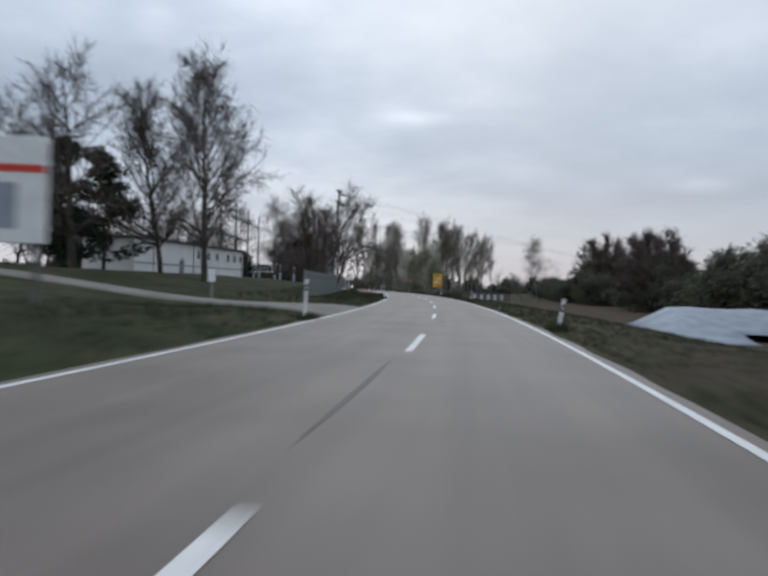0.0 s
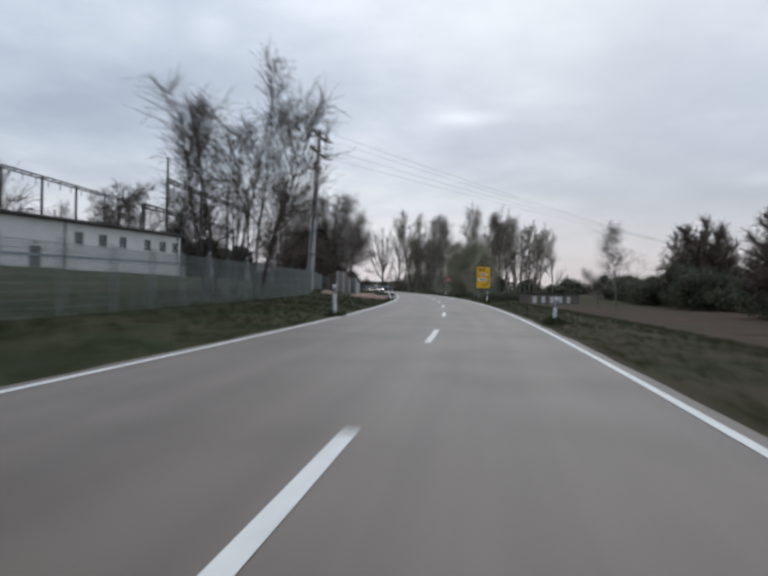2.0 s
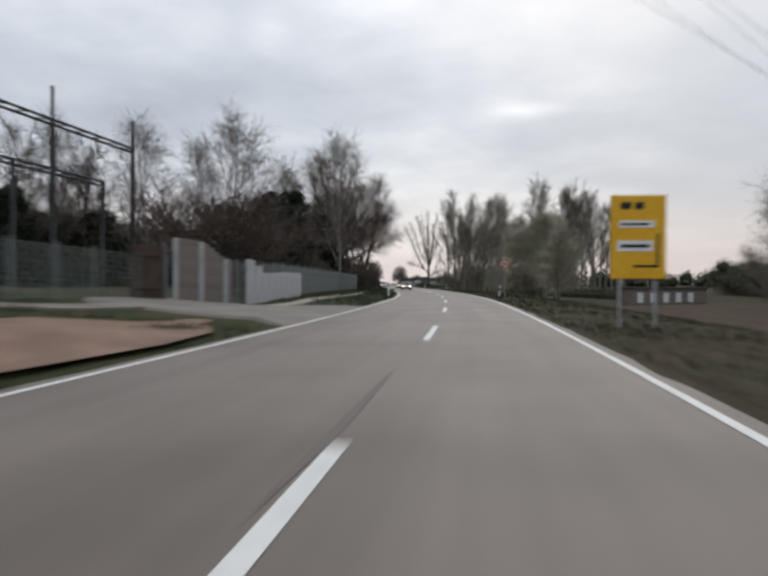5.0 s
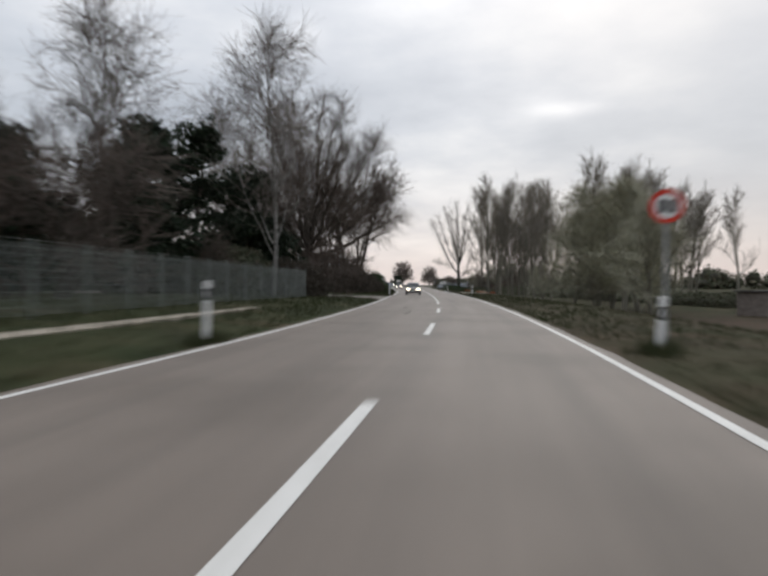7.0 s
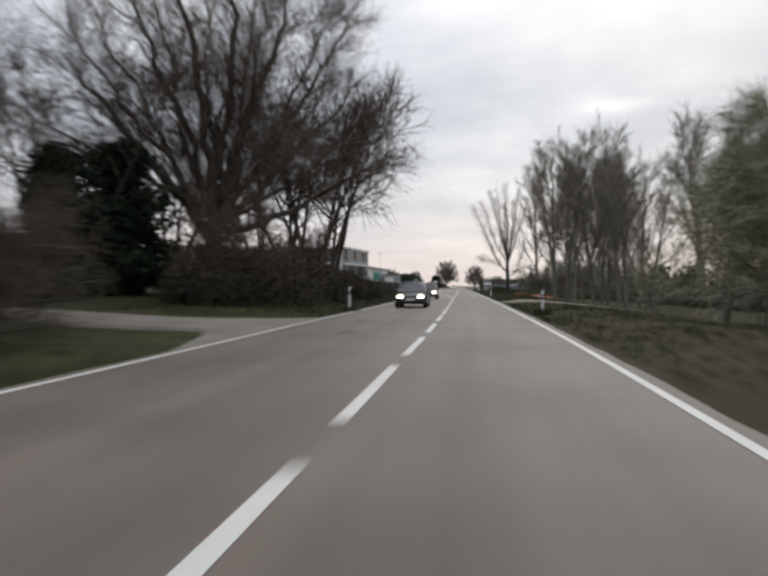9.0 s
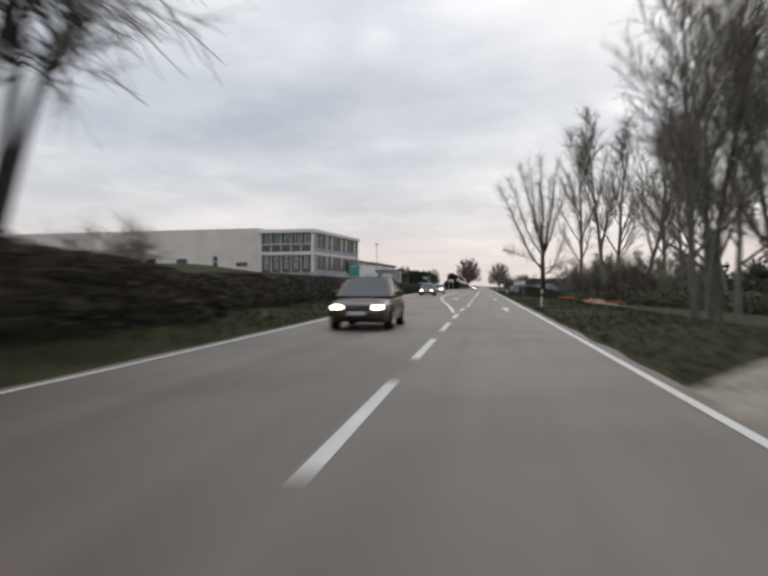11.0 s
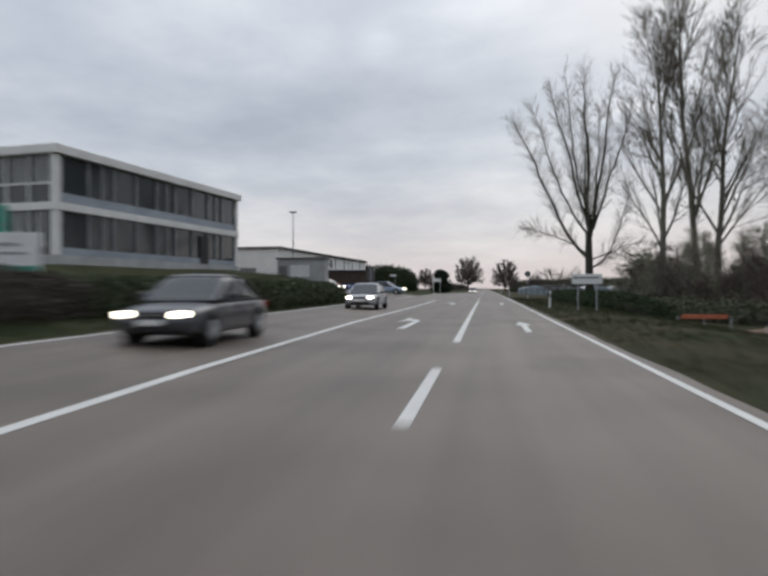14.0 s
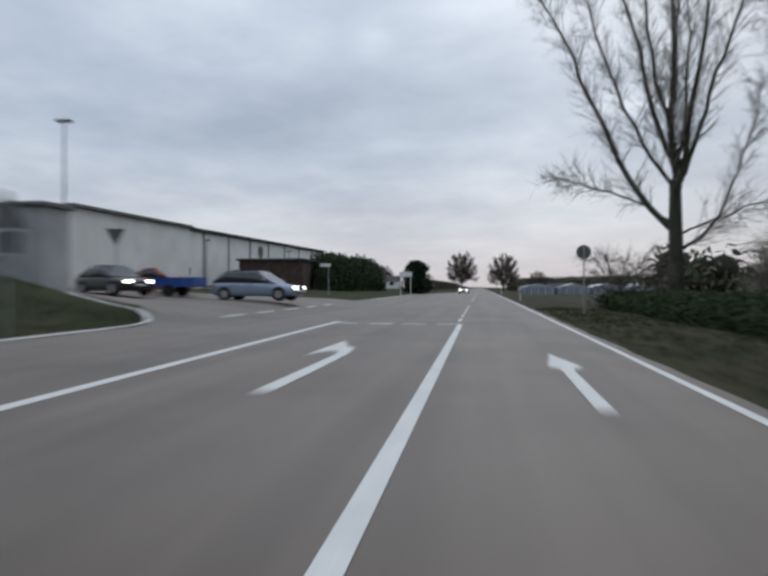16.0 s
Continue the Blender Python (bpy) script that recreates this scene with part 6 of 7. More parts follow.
# ---------------------------------------------------------------- works by the junction
def office():
    W, D, Hh = 9.6, 24.0, 7.75
    ob = thing("office_building", "two-storey glazed office block with white frames", "building", pose(6.0, 323.2, 2.7, 0, 0, -7.0))
    part("plinth", box(-W, 0, 0, D, -2.0, 0.75), M_CONCRETE, ob)
    # added solid block; its dark felt colour stands for the rooms' shade
    part("core", box(-W + 0.5, -0.5, 0.5, D - 0.5, 0.753, Hh - 0.6), M_ROOF, ob, "dark block standing in for the unlit interior behind the glazing")
    part("roof", box(-W - 0.1, 0.25, -0.25, D + 0.25, Hh - 0.597, Hh, 0.04), M_WHITE_WALL, ob, "white flat roof with a deep fascia")
    part("floor_band", box(-W, 0.06, -0.06, D, 3.61, 4.10), M_WHITE_WALL, ob, "white band between the storeys")
    for x in (-W + 0.003, -0.42):
        part("corner_pier", box(x, x + 0.42, 0.003, 0.42, 0.753, Hh - 0.6), M_WHITE_WALL, ob)
    part("corner_pier", box(-0.42, -0.003, D - 0.45, D - 0.003, 0.753, Hh - 0.6), M_WHITE_WALL, ob)
    # front glazing: five bays on two floors
    for z0, z1 in ((0.76, 3.60), (4.11, Hh - 0.61)):
        for k in range(5):
            x0 = -W + 0.48 + k * 1.74
            pane = part("window", box(x0 + 0.05, x0 + 1.69, 0.20, 0.24, z0, z1), M_WINDOW, ob)
            part("mullion", box(x0 - 0.05, x0 + 0.05, 0.05, 0.18, z0, z1), M_WHITE, pane)
            if z0 > 3:
                part("transom", box(x0 + 0.06, x0 + 1.68, 0.07, 0.17, z0 + 1.15, z0 + 1.27), M_WHITE, pane)
                part("opener", box(x0 + 0.7, x0 + 0.78, 0.09, 0.16, z0 + 1.28, z1), M_WHITE, pane)
                part("opener", box(x0 + 1.2, x0 + 1.28, 0.09, 0.16, z0 + 1.28, z1), M_WHITE, pane)
            else:
                part("opener", box(x0 + 0.65, x0 + 0.75, 0.09, 0.16, z0 + 0.5, z1 - 0.1), M_WHITE, pane)
                part("opener", box(x0 + 1.05, x0 + 1.15, 0.09, 0.16, z0 + 0.5, z1 - 0.1), M_WHITE, pane)
    # side glazing: nine bays on two floors
    for z0, z1 in ((1.25, 3.60), (4.75, Hh - 0.61)):
        for k in range(9):
            y0 = 0.55 + k * 2.56
            pane = part("window", box(-0.24, -0.20, y0 + 0.05, y0 + 2.48, z0, z1), M_WINDOW, ob)
            part("mullion", box(-0.19, -0.05, y0 - 0.06, y0 + 0.06, z0, z1), M_STEEL, pane)
            if k % 3 == 1:
                part("opener", box(-0.18, -0.08, y0 + 1.3, y0 + 1.42, z0, z1), M_STEEL, pane)
    part("parapet_panel", box(-0.35, -0.10, 0.5, D - 0.5, 4.103, 4.745), M_GREY_CLAD, ob, "grey-blue panels below the upper windows")
    part("parapet_panel", box(-0.35, -0.10, 0.5, D - 0.5, 0.755, 1.245), M_GREY_CLAD, ob)
    part("door", box(-0.18, -0.02, 17.2, 18.5, 0.76, 3.2, 0.02), M_BLACK, ob, "dark entrance door")


office()
hall = thing("works_hall", "tall white-rendered works hall with few windows", "building", pose(-3.7, 326.0, 2.3, 0, 0, -7.0))
hh = [(-8.9, -8.0, 1.2, 4.0), (-4.6, -2.4, 2.2, 2.9), (-16.0, -13.8, 1.0, 3.6), (-22.0, -20.0, 1.0, 3.6)]
part("front_wall", pierced_wall(-60, -0.1, -2, 8.6, 0, 0.4, hh), M_HALL, hall)
part("roof", box(-60, -0.1, 0.403, 30, 8.0, 8.5), M_ROOF, hall)
part("back_wall", box(-60, -0.1, 29.6, 30, -2, 7.997), M_HALL, hall)
part("side_wall", box(-0.5, -0.1, 0.403, 29.597, -2, 7.997), M_HALL, hall)
for a, b, c, d in hh:
    part("window", box(a + 0.003, b - 0.003, 0.2, 0.25, c + 0.003, d - 0.003), M_WINDOW, hall)
part("transom", box(-8.897, -8.003, 0.05, 0.18, 3.0, 3.12), M_WHITE, hall)

annex = thing("white_annex", "low white annex with a dark roof edge and shutters", "building", pose(6.5, 368, 0.6, 0, 0, -3))
part("wall", box(-14, 0, 0, 16, -1, 5.9), M_WHITE_WALL, annex)
part("roof", box(-14.2, 0.3, -0.3, 16.2, 5.903, 6.15, 0.03), M_STEEL_DARK, annex)
part("shutter", box(-9.5, -7.5, -0.06, -0.003, 0.2, 2.4), M_WHITE, annex)
part("shutter", box(-5.5, -3.2, -0.06, -0.003, 0.2, 3.4), M_DOOR, annex)
part("window", box(-2.4, -0.8, -0.04, -0.003, 2.2, 3.4), M_WHITE, annex)

kiosk = thing("transformer_hut", "small flat grey concrete hut with a white window", "hut", pose(16.8, 350.4, gz(354, -17.5), 0, 0, 0))
part("wall", box(-5.0, 0, 0, 1.6, -1.2, 2.8), M_CONCRETE, kiosk)
part("roof", box(-5.15, 0.15, -0.15, 1.75, 2.803, 2.98, 0.02), M_STEEL_DARK, kiosk)
wnd = part("window", box(-3.6, -1.6, -0.05, -0.003, 1.0, 2.2), M_WHITE, kiosk, "white shuttered window")
part("sill", box(-3.7, -1.5, -0.12, -0.003, 0.92, 0.997), M_STEEL, wnd)
part("door", box(-4.8, -3.95, -0.05, -0.003, 0.0, 2.1), M_DOOR, kiosk, "grey steel door")

def wall_disc(r, depth, y, z, n=28):
    """A round plate on a wall that faces +x."""
    bm = bmesh.new()
    back = [bm.verts.new((0.003, y + r * math.cos(2 * math.pi * k / n), z + r * math.sin(2 * math.pi * k / n))) for k in range(n)]
    front = [bm.verts.new((depth, v.co.y, v.co.z)) for v in back]
    for k in range(n):
        bm.faces.new((back[k], back[(k + 1) % n], front[(k + 1) % n], front[k]))
    bm.faces.new(front), bm.faces.new(back[::-1])
    return bm


far = thing("white_hall", "very long white flat-roofed hall with a dark roof line", "building", pose(-1.6, 396, 0.6, 0, 0, -4.2))
part("wall", box(-40, 0, 0, 58, -1, 7.4), M_WHITE_WALL, far)
part("roof", box(-40.3, 0.4, -0.4, 58.4, 7.403, 7.8, 0.05), M_ROOF, far, "dark roof edge")
for k in range(8):
    part("downpipe", box(0.003, 0.12, 3 + 7 * k, 3.15 + 7 * k, -0.9, 7.39), M_STEEL_DARK, far)
for k in range(4):
    part("window", box(0.003, 0.06, 4.6 + 14 * k, 6.8 + 14 * k, 2.0, 3.0), M_WINDOW, far)
part("emblem", wall_disc(0.95, 0.06, 28.0, 5.9), M_STEEL_DARK, far, "round dark emblem on the wall")
shed = thing("dark_shed", "low dark brown timber shed before the white hall", "shed", pose(12.3, 404, 0.5, 0, 0, 0))
part("wall", box(-7.8, 0, 0, 12, -0.6, 3.9), M_BROWNWOOD, shed)
part("roof", box(-8.1, 0.3, -0.3, 12.3, 3.903, 4.15, 0.03), M_ROOF, shed)
for s, u, w, h in ((520, -31, 7.0, 5.4), (560, -34, 12, 4), (480, -46, 16, 6), (600, 26, 14, 4)):
    hs = thing("far_house", "pale house with a dark pitched roof in the distance", "house", stand(s, u, 8), group="distant houses")
    part("wall", box(-w / 2, w / 2, -4, 4, -0.5, h * 0.6), M_WHITE_WALL, hs)
    bm = bmesh.new()
    pr = [(-4.4, h * 0.6 + 0.003), (4.4, h * 0.6 + 0.003), (0, h * 1.1)]
    e0 = [bm.verts.new((-w / 2 - 0.3, y, z)) for y, z in pr]
    e1 = [bm.verts.new((w / 2 + 0.3, y, z)) for y, z in pr]
    bm.faces.new(e0[::-1]), bm.faces.new(e1)
    for k in range(3):
        bm.faces.new((e0[k], e0[(k + 1) % 3], e1[(k + 1) % 3], e1[k]))
    part("roof", bm, M_ROOF, hs)
    for k in range(3):
        part("window", box(-w / 2 + 1.5 + k * w / 3.4, -w / 2 + 2.7 + k * w / 3.4, -4.06, -4.003, 1.0, 2.2), M_WINDOW, hs)

for k in range(5):
    gh = thing("greenhouse", "long low pale glass greenhouse on the far field", "greenhouse", stand(596 + 2 * k, 21 + 13.0 * k, 0), group="distant greenhouses")
    part("wall", box(-6, 6, -14, 14, -0.5, 2.6), M_FLEECE, gh)
    bm = bmesh.new()
    pr = [(-6.2, 2.603), (6.2, 2.603), (0, 4.1)]
    e0, e1 = ([bm.verts.new((x, y, z)) for x, z in pr] for y in (-14.2, 14.2))
    bm.faces.new(e0), bm.faces.new(e1[::-1])
    for j in range(3):
        bm.faces.new((e0[j], e1[j], e1[(j + 1) % 3], e0[(j + 1) % 3]))
    part("roof", bm, M_WINDOW_PALE, gh, "pale glazed roof")
    for j in range(5):
        part("glazing_bar", box(-5.0 + 2.5 * j - 0.06, -5.0 + 2.5 * j + 0.06, -14.08, -14.003, 0.2, 2.55), M_WHITE, gh)

# ---------------------------------------------------------------- vehicles
M_TYRE = material("tyre_rubber", [(0.012, 0.012, 0.012), (0.025, 0.025, 0.025)], 0.9, 3, 40, 0.1)
M_RIM = material("alloy_rim", [(0.35, 0.36, 0.37), (0.5, 0.51, 0.52)], 0.35, 3, 30, 0.0, metal=0.8)
M_CARGLASS = glassy("car_glass", (0.02, 0.025, 0.028), 0.04)
M_HEAD = glow("headlight_on", (1.0, 0.90, 0.72), 9.0)
M_HEAD_OFF = glassy("headlight_off", (0.55, 0.56, 0.58), 0.1)
M_TAIL = glassy("tail_light", (0.35, 0.02, 0.015), 0.2)
M_PLATE = material("pale_plate", [(0.65, 0.65, 0.62), (0.75, 0.75, 0.72)], 0.5, 3, 30, 0.0)


def paint(name, c):
    m = glassy(name, c, 0.28)
    m.node_tree.nodes["Principled BSDF"].inputs["Metallic"].default_value = 0.35
    return m


def loft(sections, closed_ends=True):
    """A skin over cross-sections, each a list of the same number of points."""
    bm = bmesh.new()
    rings = [[bm.verts.new(p) for p in sec] for sec in sections]
    n = len(rings[0])
    for a, b in zip(rings, rings[1:]):
        for k in range(n):
            bm.faces.new((a[k], a[(k + 1) % n], b[(k + 1) % n], b[k]))
    if closed_ends:
        bm.faces.new(rings[0][::-1]), bm.faces.new(rings[-1])
    bmesh.ops.recalc_face_normals(bm, faces=bm.faces)
    return bm


def line(points, ys):
    """A softened profile through (y, value) points, read off at ys."""
    fine_y = np.linspace(points[0][0], points[-1][0], 240)
    v = np.interp(fine_y, [p[0] for p in points], [p[1] for p in points])
    for _ in range(14):
        v[1:-1] = (v[:-2] + 2 * v[1:-1] + v[2:]) / 4
    return np.interp(ys, fine_y, v)


HALF_BODY = [(0.78, 0.0), (0.93, 0.03), (0.985, 0.13), (1.0, 0.32), (1.0, 0.52), (0.985, 0.70), (0.955, 0.83), (0.90, 0.925), (0.80, 0.975), (0.5, 1.0), (0.0, 1.012)]
HALF_CABIN = [(1.0, 0.0), (0.975, 0.25), (0.93, 0.55), (0.87, 0.80), (0.80, 0.93), (0.70, 0.985), (0.4, 1.0), (0.0, 1.01)]


def ring_of(half, w, y, z0, z1, f=1.0):
    right = [(w * (1 - (1 - fx) * f), y, z0 + (z1 - z0) * fz) for fx, fz in half]
    return right + [(-x, y_, z) for x, y_, z in reversed(right[:-1])]


def car(name, label, m, colour, length=4.5, width=1.76, height=1.46, style="sedan", lights=True, group=""):
    """A car that faces -y."""
    ob = thing(name, label, "car", m, group)
    hl, hw = length / 2, width / 2
    belt = 0.62 * height
    ys = np.concatenate([np.linspace(-hl, -hl + 0.5, 9), np.linspace(-hl + 0.65, hl - 0.6, 17), np.linspace(hl - 0.5, hl, 8)])
    upper = line([(-hl, 0.56), (-hl + 0.04, 0.67), (-hl + 0.2, 0.74), (-hl + 0.65, 0.80), (-hl + 1.15, belt - 0.05), (-hl + 1.6, belt), (0, belt + 0.01), (hl - 1.0, belt + 0.04), (hl - 0.3, belt + 0.03), (hl - 0.06, belt - 0.06), (hl, belt - 0.22)], ys)
    lower = line([(-hl, 0.36), (-hl + 0.1, 0.26), (-hl + 0.5, 0.20), (hl - 0.5, 0.20), (hl - 0.1, 0.28), (hl, 0.42)], ys)
    half = line([(-hl, 0.74), (-hl + 0.05, 0.84), (-hl + 0.2, 0.91), (-hl + 0.55, 0.97), (-hl + 1.1, 1.0), (hl - 1.0, 1.0), (hl - 0.4, 0.975), (hl - 0.06, 0.90), (hl, 0.82)], ys)
    part("body", loft([ring_of(HALF_BODY, hw * w, y, z0, z1) for y, z0, z1, w in zip(ys, lower, upper, half)]), colour, ob, smooth=True)
    # cabin: a glass skin, with a painted roof and pillars over it
    cab = {"estate": [(-hl + 1.2, 0.0), (-hl + 1.95, 0.88), (-0.35, 1.0), (0.4, 1.0), (hl - 0.75, 0.94), (hl - 0.12, 0.06)]}.get(style, [(-hl + 1.2, 0.0), (-hl + 2.0, 0.90), (-0.05, 1.0), (0.35, 1.0), (hl - 1.35, 0.88), (hl - 0.5, 0.03)])
    top = height - belt + 0.03
    cy_ = np.linspace(cab[0][0], cab[-1][0], 22)
    cf = line(cab, cy_)
    glass_w = hw * 0.915
    part("cabin_glass", loft([ring_of(HALF_CABIN, glass_w, y, belt - 0.03, belt - 0.03 + max(top * f, 0.02), f) for y, f in zip(cy_, cf)]), M_CARGLASS, ob, "dark car windows", smooth=True)
    over = [(y, f) for y, f in zip(cy_, cf) if f > 0.84]
    cap = [p for p in HALF_CABIN if p[1] > 0.8]
    secs = []
    for y, f in over:
        r = ring_of(cap, glass_w * 1.012, y, belt - 0.02, belt - 0.02 + top * f, f)
        secs.append(r + [(x * 0.9, y_, z - 0.035) for x, y_, z in reversed(r)])
    part("roof", loft(secs), colour, ob, smooth=True)
    for sx in (-1, 1):
        for (ya, yb) in ((cab[0][0], over[0][0]), (cab[-1][0], over[-1][0])):
            bm = bmesh.new()
            steps = np.linspace(ya, yb, 6)
            fs = np.interp(steps, cy_, cf)
            pts = [Vector((sx * glass_w * (1 - 0.13 * f) * 1.0, y, belt - 0.03 + top * f * 0.82)) for y, f in zip(steps, fs)]
            for a, b in zip(pts, pts[1:]):
                rod(bm, a, b, 0.042, 6)
            part("pillar", bm, colour, ob)
        bm = bmesh.new()
        rod(bm, (sx * glass_w * 1.0, 0.22, belt - 0.03), (sx * glass_w * 0.845, 0.30, belt + top * 0.86), 0.035, 6)
        part("pillar", bm, M_BLACK, ob)
        bm = bmesh.new()
        rod(bm, (sx * hw * 0.945, -hl + 1.5, belt - 0.015), (sx * hw * 0.945, hl - 0.75, belt + 0.012), 0.016, 6)
        part("window_trim", bm, M_BLACK, ob)
        bm = bmesh.new()
        rod(bm, (sx * hw * 0.94, -hl + 1.70, belt + 0.02), (sx * hw * 1.06, -hl + 1.66, belt + 0.07), 0.025, 6)
        bmesh.ops.create_uvsphere(bm, u_segments=10, v_segments=6, radius=0.1, matrix=Matrix.Translation((sx * hw * 1.12, -hl + 1.66, belt + 0.10)) @ Matrix.Diagonal((1.0, 0.55, 0.75, 1)))
        part("mirror", bm, colour, ob, smooth=True)
        lamp = box(-0.16, 0.16, -0.06, 0.10, -0.06, 0.06, 0.035)
        bmesh.ops.transform(lamp, matrix=Matrix.Translation((sx * hw * 0.66, -hl + 0.055, 0.635)) @ Matrix.Rotation(sx * 0.38, 4, "Z"), verts=lamp.verts)
        part("headlight", lamp, M_HEAD if lights else M_HEAD_OFF, ob)
        tail = box(-0.16, 0.16, -0.08, 0.05, -0.10, 0.10, 0.03)
        bmesh.ops.transform(tail, matrix=Matrix.Translation((sx * hw * 0.74, hl - 0.035, 0.74)) @ Matrix.Rotation(-sx * 0.35, 4, "Z"), verts=tail.verts)
        part("tail_light", tail, M_TAIL, ob)
        for y in (-0.12, hl - 1.55):
            part("door_handle", box(min(sx * hw * 0.985, sx * (hw + 0.02)), max(sx * hw * 0.985, sx * (hw + 0.02)), y, y + 0.18, belt - 0.17, belt - 0.135, 0.008), M_BLACK, ob)
        for y in (-hl + 1.42, 0.2, hl - 1.15):
            part("door_seam", box(min(sx * hw * 0.97, sx * (hw + 0.001)), max(sx * hw * 0.97, sx * (hw + 0.001)), y, y + 0.012, 0.34, belt - 0.10), M_BLACK, ob)
        for y in (-hl + 0.88, hl - 0.85):
            bm = bmesh.new()
            bmesh.ops.create_cone(bm, cap_ends=True, segments=24, radius1=0.375, radius2=0.375, depth=0.2, matrix=Matrix.Translation((sx * (hw - 0.096), y, 0.33)) @ Matrix.Rotation(math.pi / 2, 4, "Y"))
            part("wheel_arch", bm, M_BLACK, ob)
            wh = part("wheel", _wheel(sx, hw, y), M_TYRE, ob)
            bm = bmesh.new()
            bmesh.ops.create_cone(bm, cap_ends=True, segments=18, radius1=0.205, radius2=0.205, depth=0.02, matrix=Matrix.Translation((sx * (hw + 0.020), y, 0.31)) @ Matrix.Rotation(math.pi / 2, 4, "Y"))
            for k in range(5):
                a = 2 * math.pi * k / 5
                rod(bm, (sx * (hw + 0.03), y, 0.31), (sx * (hw + 0.03), y + 0.19 * math.cos(a), 0.31 + 0.19 * math.sin(a)), 0.024, 5)
            part("rim", bm, M_RIM, wh)
    part("grille", box(-hw * 0.40, hw * 0.40, -hl - 0.02, -hl + 0.12, 0.56, 0.68, 0.02), M_BLACK, ob)
    part("grille_bar", box(-hw * 0.36, hw * 0.36, -hl - 0.032, -hl - 0.021, 0.61, 0.63), M_RIM, ob, "bright grille bar")
    part("air_intake", box(-hw * 0.58, hw * 0.58, -hl - 0.012, -hl + 0.20, 0.30, 0.40, 0.02), M_BLACK, ob)
    part("number_plate", box(-0.26, 0.26, -hl - 0.045, -hl - 0.02, 0.425, 0.53, 0.004), M_PLATE, ob, "plain pale plate")
    if style == "estate":
        for sx in (-1, 1):
            bm = bmesh.new()
            rod(bm, (sx * hw * 0.66, -0.45, height + 0.02), (sx * hw * 0.66, hl - 0.8, height - 0.01), 0.02, 6)
            part("roof_rail", bm, M_BLACK, ob)
    return ob


def _wheel(sx, hw, y):
    bm = bmesh.new()
    bmesh.ops.create_cone(bm, cap_ends=True, segments=20, radius1=0.31, radius2=0.31, depth=0.22, matrix=Matrix.Translation((sx * (hw - 0.09), y, 0.31)) @ Matrix.Rotation(math.pi / 2, 4, "Y"))
    return bm


def on_road(s, u, turn=0.0):
    x, y = spot(s, u)
    return pose(x, y, float(road_z(s, u)) + 0.004, 0, 0, math.degrees(heading(s)) + turn)


car("oncoming_car", "dark grey boxy saloon with its headlights on", on_road(219, -3.3), paint("dark_grey_paint", (0.07, 0.073, 0.078)), 4.6, 1.78, 1.47)
car("oncoming_car", "dark brown car with its headlights on", on_road(243, -3.45), paint("brown_paint", (0.10, 0.07, 0.045)), 4.2, 1.74, 1.5)
car("oncoming_car", "dark grey saloon with its headlights on", on_road(302.5, -6.4), paint("graphite_paint", (0.07, 0.07, 0.078)), 4.5, 1.76, 1.45)
car("oncoming_car", "silver saloon with its headlights on", on_road(325.5, -6.7), paint("silver_paint", (0.45, 0.46, 0.47)), 4.6, 1.78, 1.42)
car("distant_car", "small pale car with its headlights on far ahead", on_road(455, -3.2), paint("pale_paint", (0.4, 0.4, 0.41)), 4.4, 1.75, 1.45)


def on_side(s, u, turn):
    x, y = spot(s, u)
    return pose(x, y, max(gz(s, u), float(road_z(s, u))) + 0.10, 0, 0, math.degrees(heading(s)) + turn)


car("estate_car", "silver-blue estate car waiting at the junction", on_side(364.7, -11.6, 84), paint("silver_blue_paint", (0.25, 0.31, 0.40)), 4.75, 1.76, 1.5, "estate", True)
car("red_car", "orange-red car standing behind the trailer", on_side(368.5, -19.0, 88), paint("orange_red_paint", (0.55, 0.10, 0.03)), 4.2, 1.7, 1.45, "sedan", False)
car("dark_car", "dark car waiting with its headlights on", on_side(361.2, -17.7, 62), paint("dark_paint", (0.03, 0.032, 0.035)), 4.4, 1.76, 1.45)

tr = thing("trailer", "small blue two-wheeled car trailer", "trailer", on_side(364.9, -16.2, 86))
M_BLUE = material("blue_trailer_paint", [(0.02, 0.06, 0.25), (0.04, 0.09, 0.32)], 0.5, 2, 20, 0.02)
for nm, b in (("floor", (-0.75, 0.75, -1.3, 1.3, 0.52, 0.58)), ("side_board", (-0.78, -0.75, -1.3, 1.3, 0.50, 1.0)), ("side_board", (0.75, 0.78, -1.3, 1.3, 0.50, 1.0)), ("tailboard", (-0.75, 0.75, 1.27, 1.30, 0.585, 1.0)), ("front_board", (-0.75, 0.75, -1.30, -1.27, 0.585, 1.0))):
    part(nm, box(*b), M_BLUE, tr)
for sx in (-1, 1):
    wh = part("wheel", _wheel(sx, 0.82, 0.1), M_TYRE, tr)
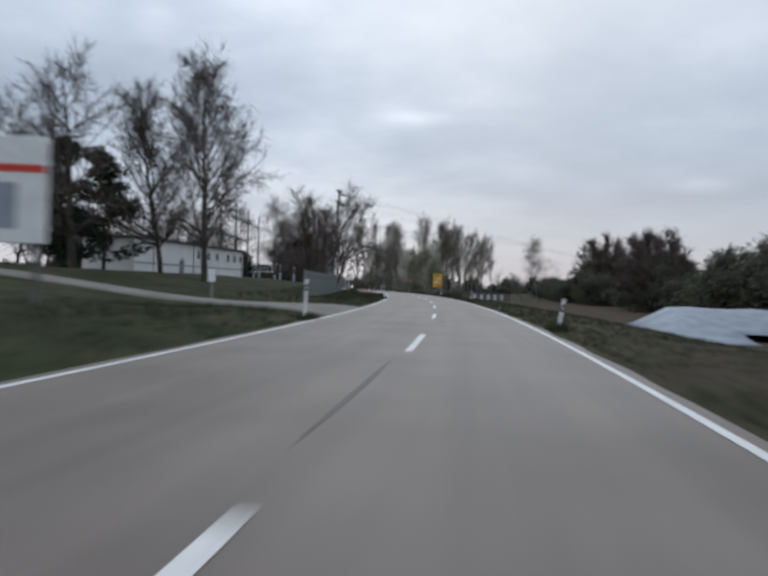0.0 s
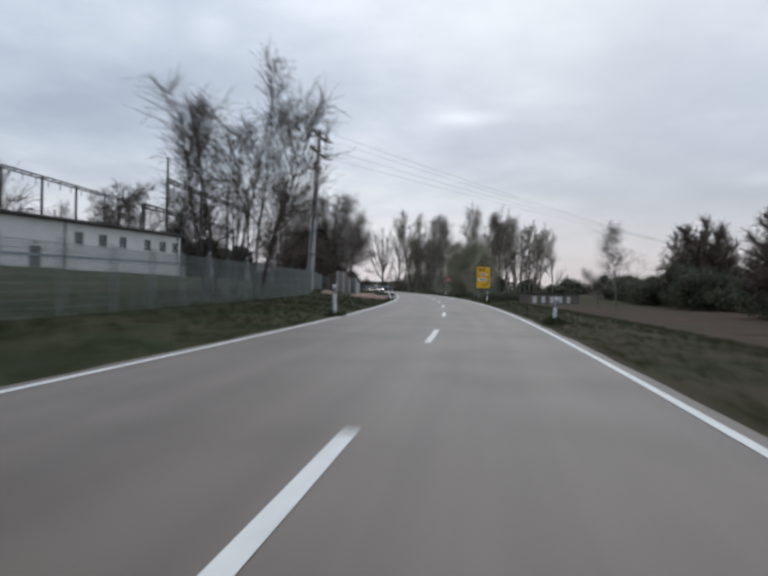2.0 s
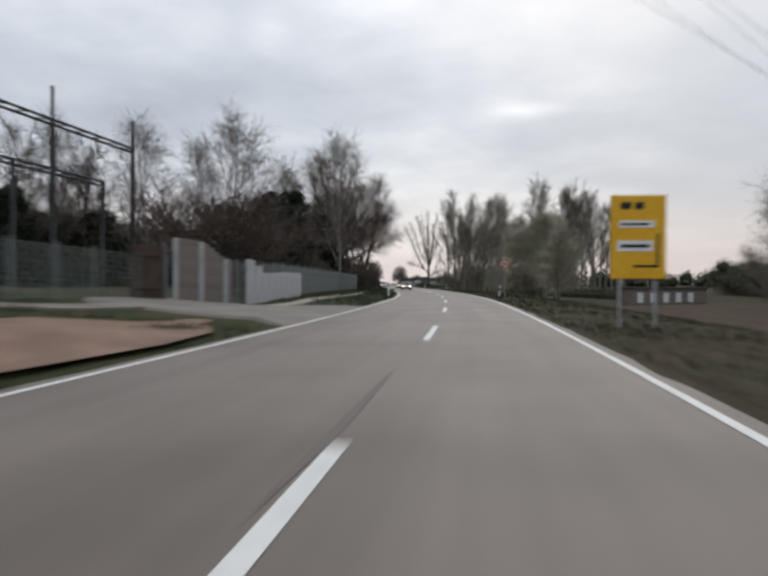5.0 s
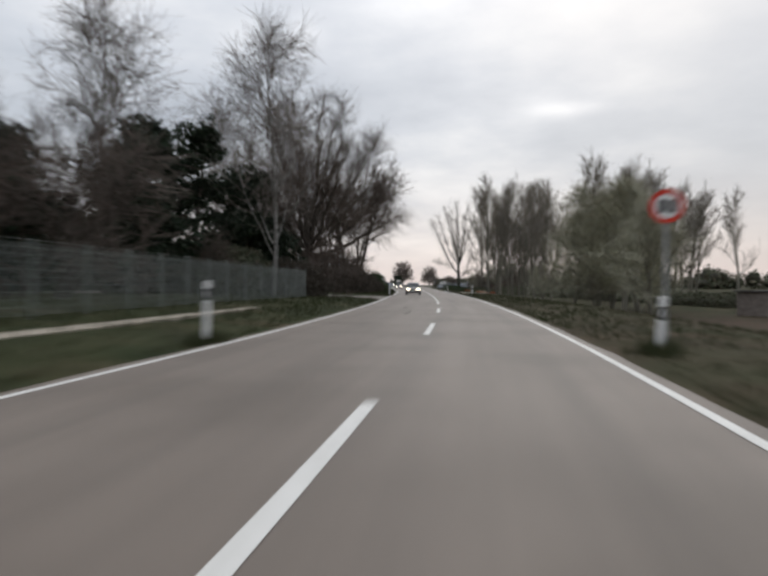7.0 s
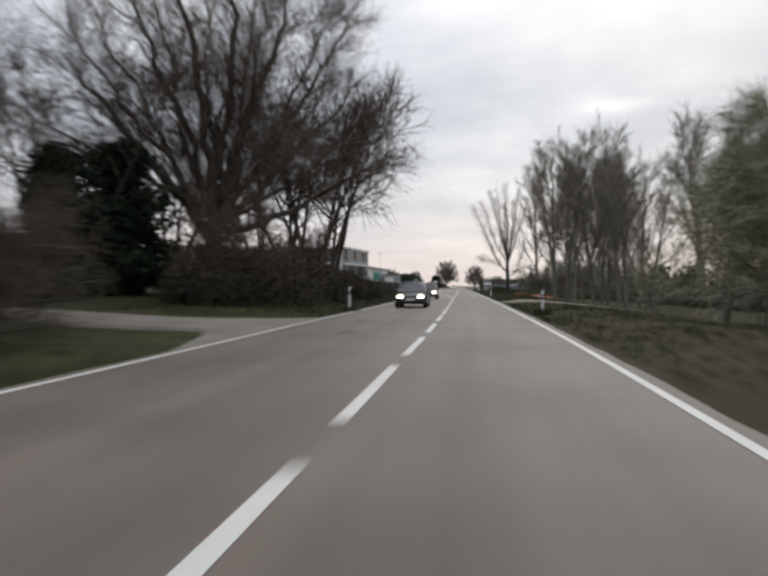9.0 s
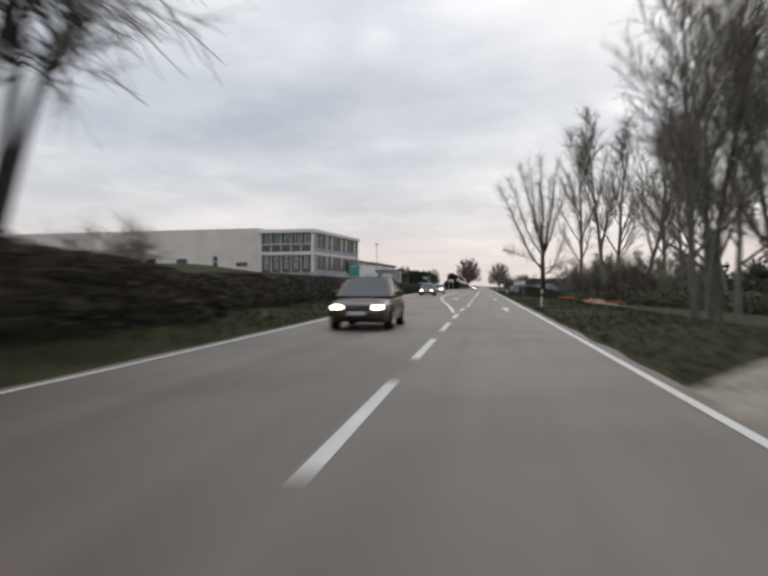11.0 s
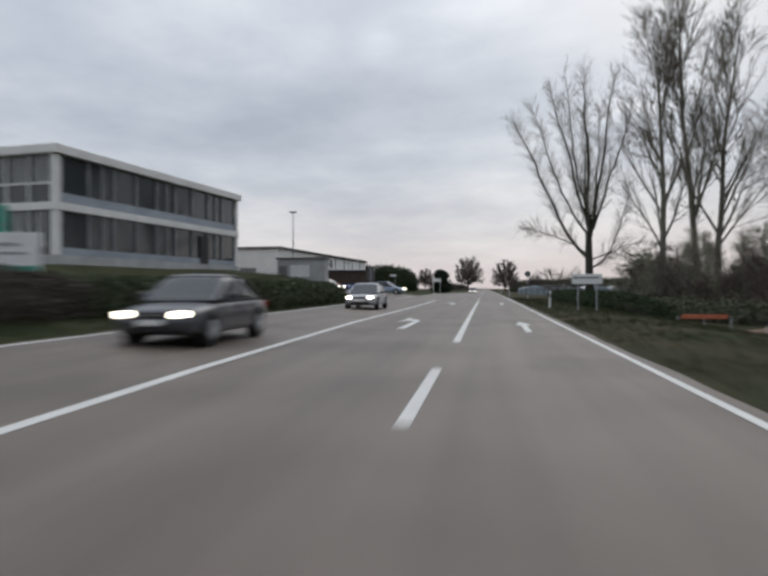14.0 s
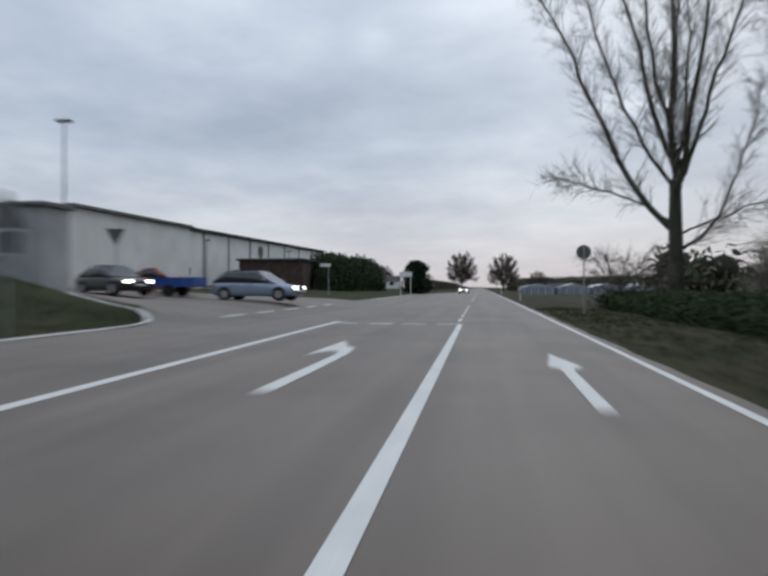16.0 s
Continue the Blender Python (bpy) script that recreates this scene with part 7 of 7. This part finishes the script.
part("drawbar", box(-0.04, 0.04, -2.3, -1.3, 0.46, 0.54), M_STEEL_DARK, tr)

# ---------------------------------------------------------------- grass along the verges
def verge_grass(name, label, count, seed, pick):
    rng = random.Random(seed)
    verts, faces = [], []
    for _ in range(count):
        s, u, tall = pick(rng)
        x, y = spot(s, u)
        z = gz(s, u)
        for _b in range(3):
            a = rng.uniform(0, 2 * math.pi)
            h = tall * rng.uniform(0.6, 1.3)
            bx, by = x + rng.uniform(-0.1, 0.1), y + rng.uniform(-0.1, 0.1)
            w = 0.012 + 0.02 * h
            lean = rng.uniform(0.1, 0.6) * h
            o = len(verts)
            verts += [(bx - w * math.sin(a), by + w * math.cos(a), z - 0.03), (bx + w * math.sin(a), by - w * math.cos(a), z - 0.03), (bx + lean * math.cos(a), by + lean * math.sin(a), z + h)]
            faces.append((o, o + 1, o + 2))
    ob = link_mesh(name, mesh_from(verts, faces, name), M_GRASSBLADE)
    tagged(ob, label, "grass", kind="stuff")


def left_pick(rng):
    while True:
        s = rng.uniform(0, 352)
        d = rng.random() ** 1.6 * 9
        if 26.5 < s < 38.8 or 191 < s < 205 or 114.5 < s < 131.5:
            continue
        return s, float(left_edge(s)) - 0.45 - d, 0.12 + 0.05 * min(d, 3) * rng.random()


def right_pick(rng):
    s = rng.uniform(0, 370)
    d = rng.random() ** 1.6 * 8
    return s, float(right_edge(s)) + 0.45 + d, 0.09 + 0.03 * min(d, 3) * rng.random()


verge_grass("verge_grass", "short ragged grass along the far verge", 26000, 41, left_pick)
verge_grass("verge_grass", "short ragged grass along the near verge", 26000, 42, right_pick)


def tuft_pick(rng):
    s, u = rng.choice(((22.7, -5.5), (66.6, -5.4), (103, -5.6), (150.4, -5.6), (212.3, -6.0), (271.1, -7.4), (21.6, 2.95), (65.1, 3.1), (99.5, 3.15), (148.9, 3.1), (209.1, 3.05)))
    return s + rng.gauss(0, 0.35), u + rng.gauss(0, 0.16), 0.28


verge_grass("grass_tufts", "taller unmown grass round the feet of the marker posts", 1500, 43, tuft_pick)
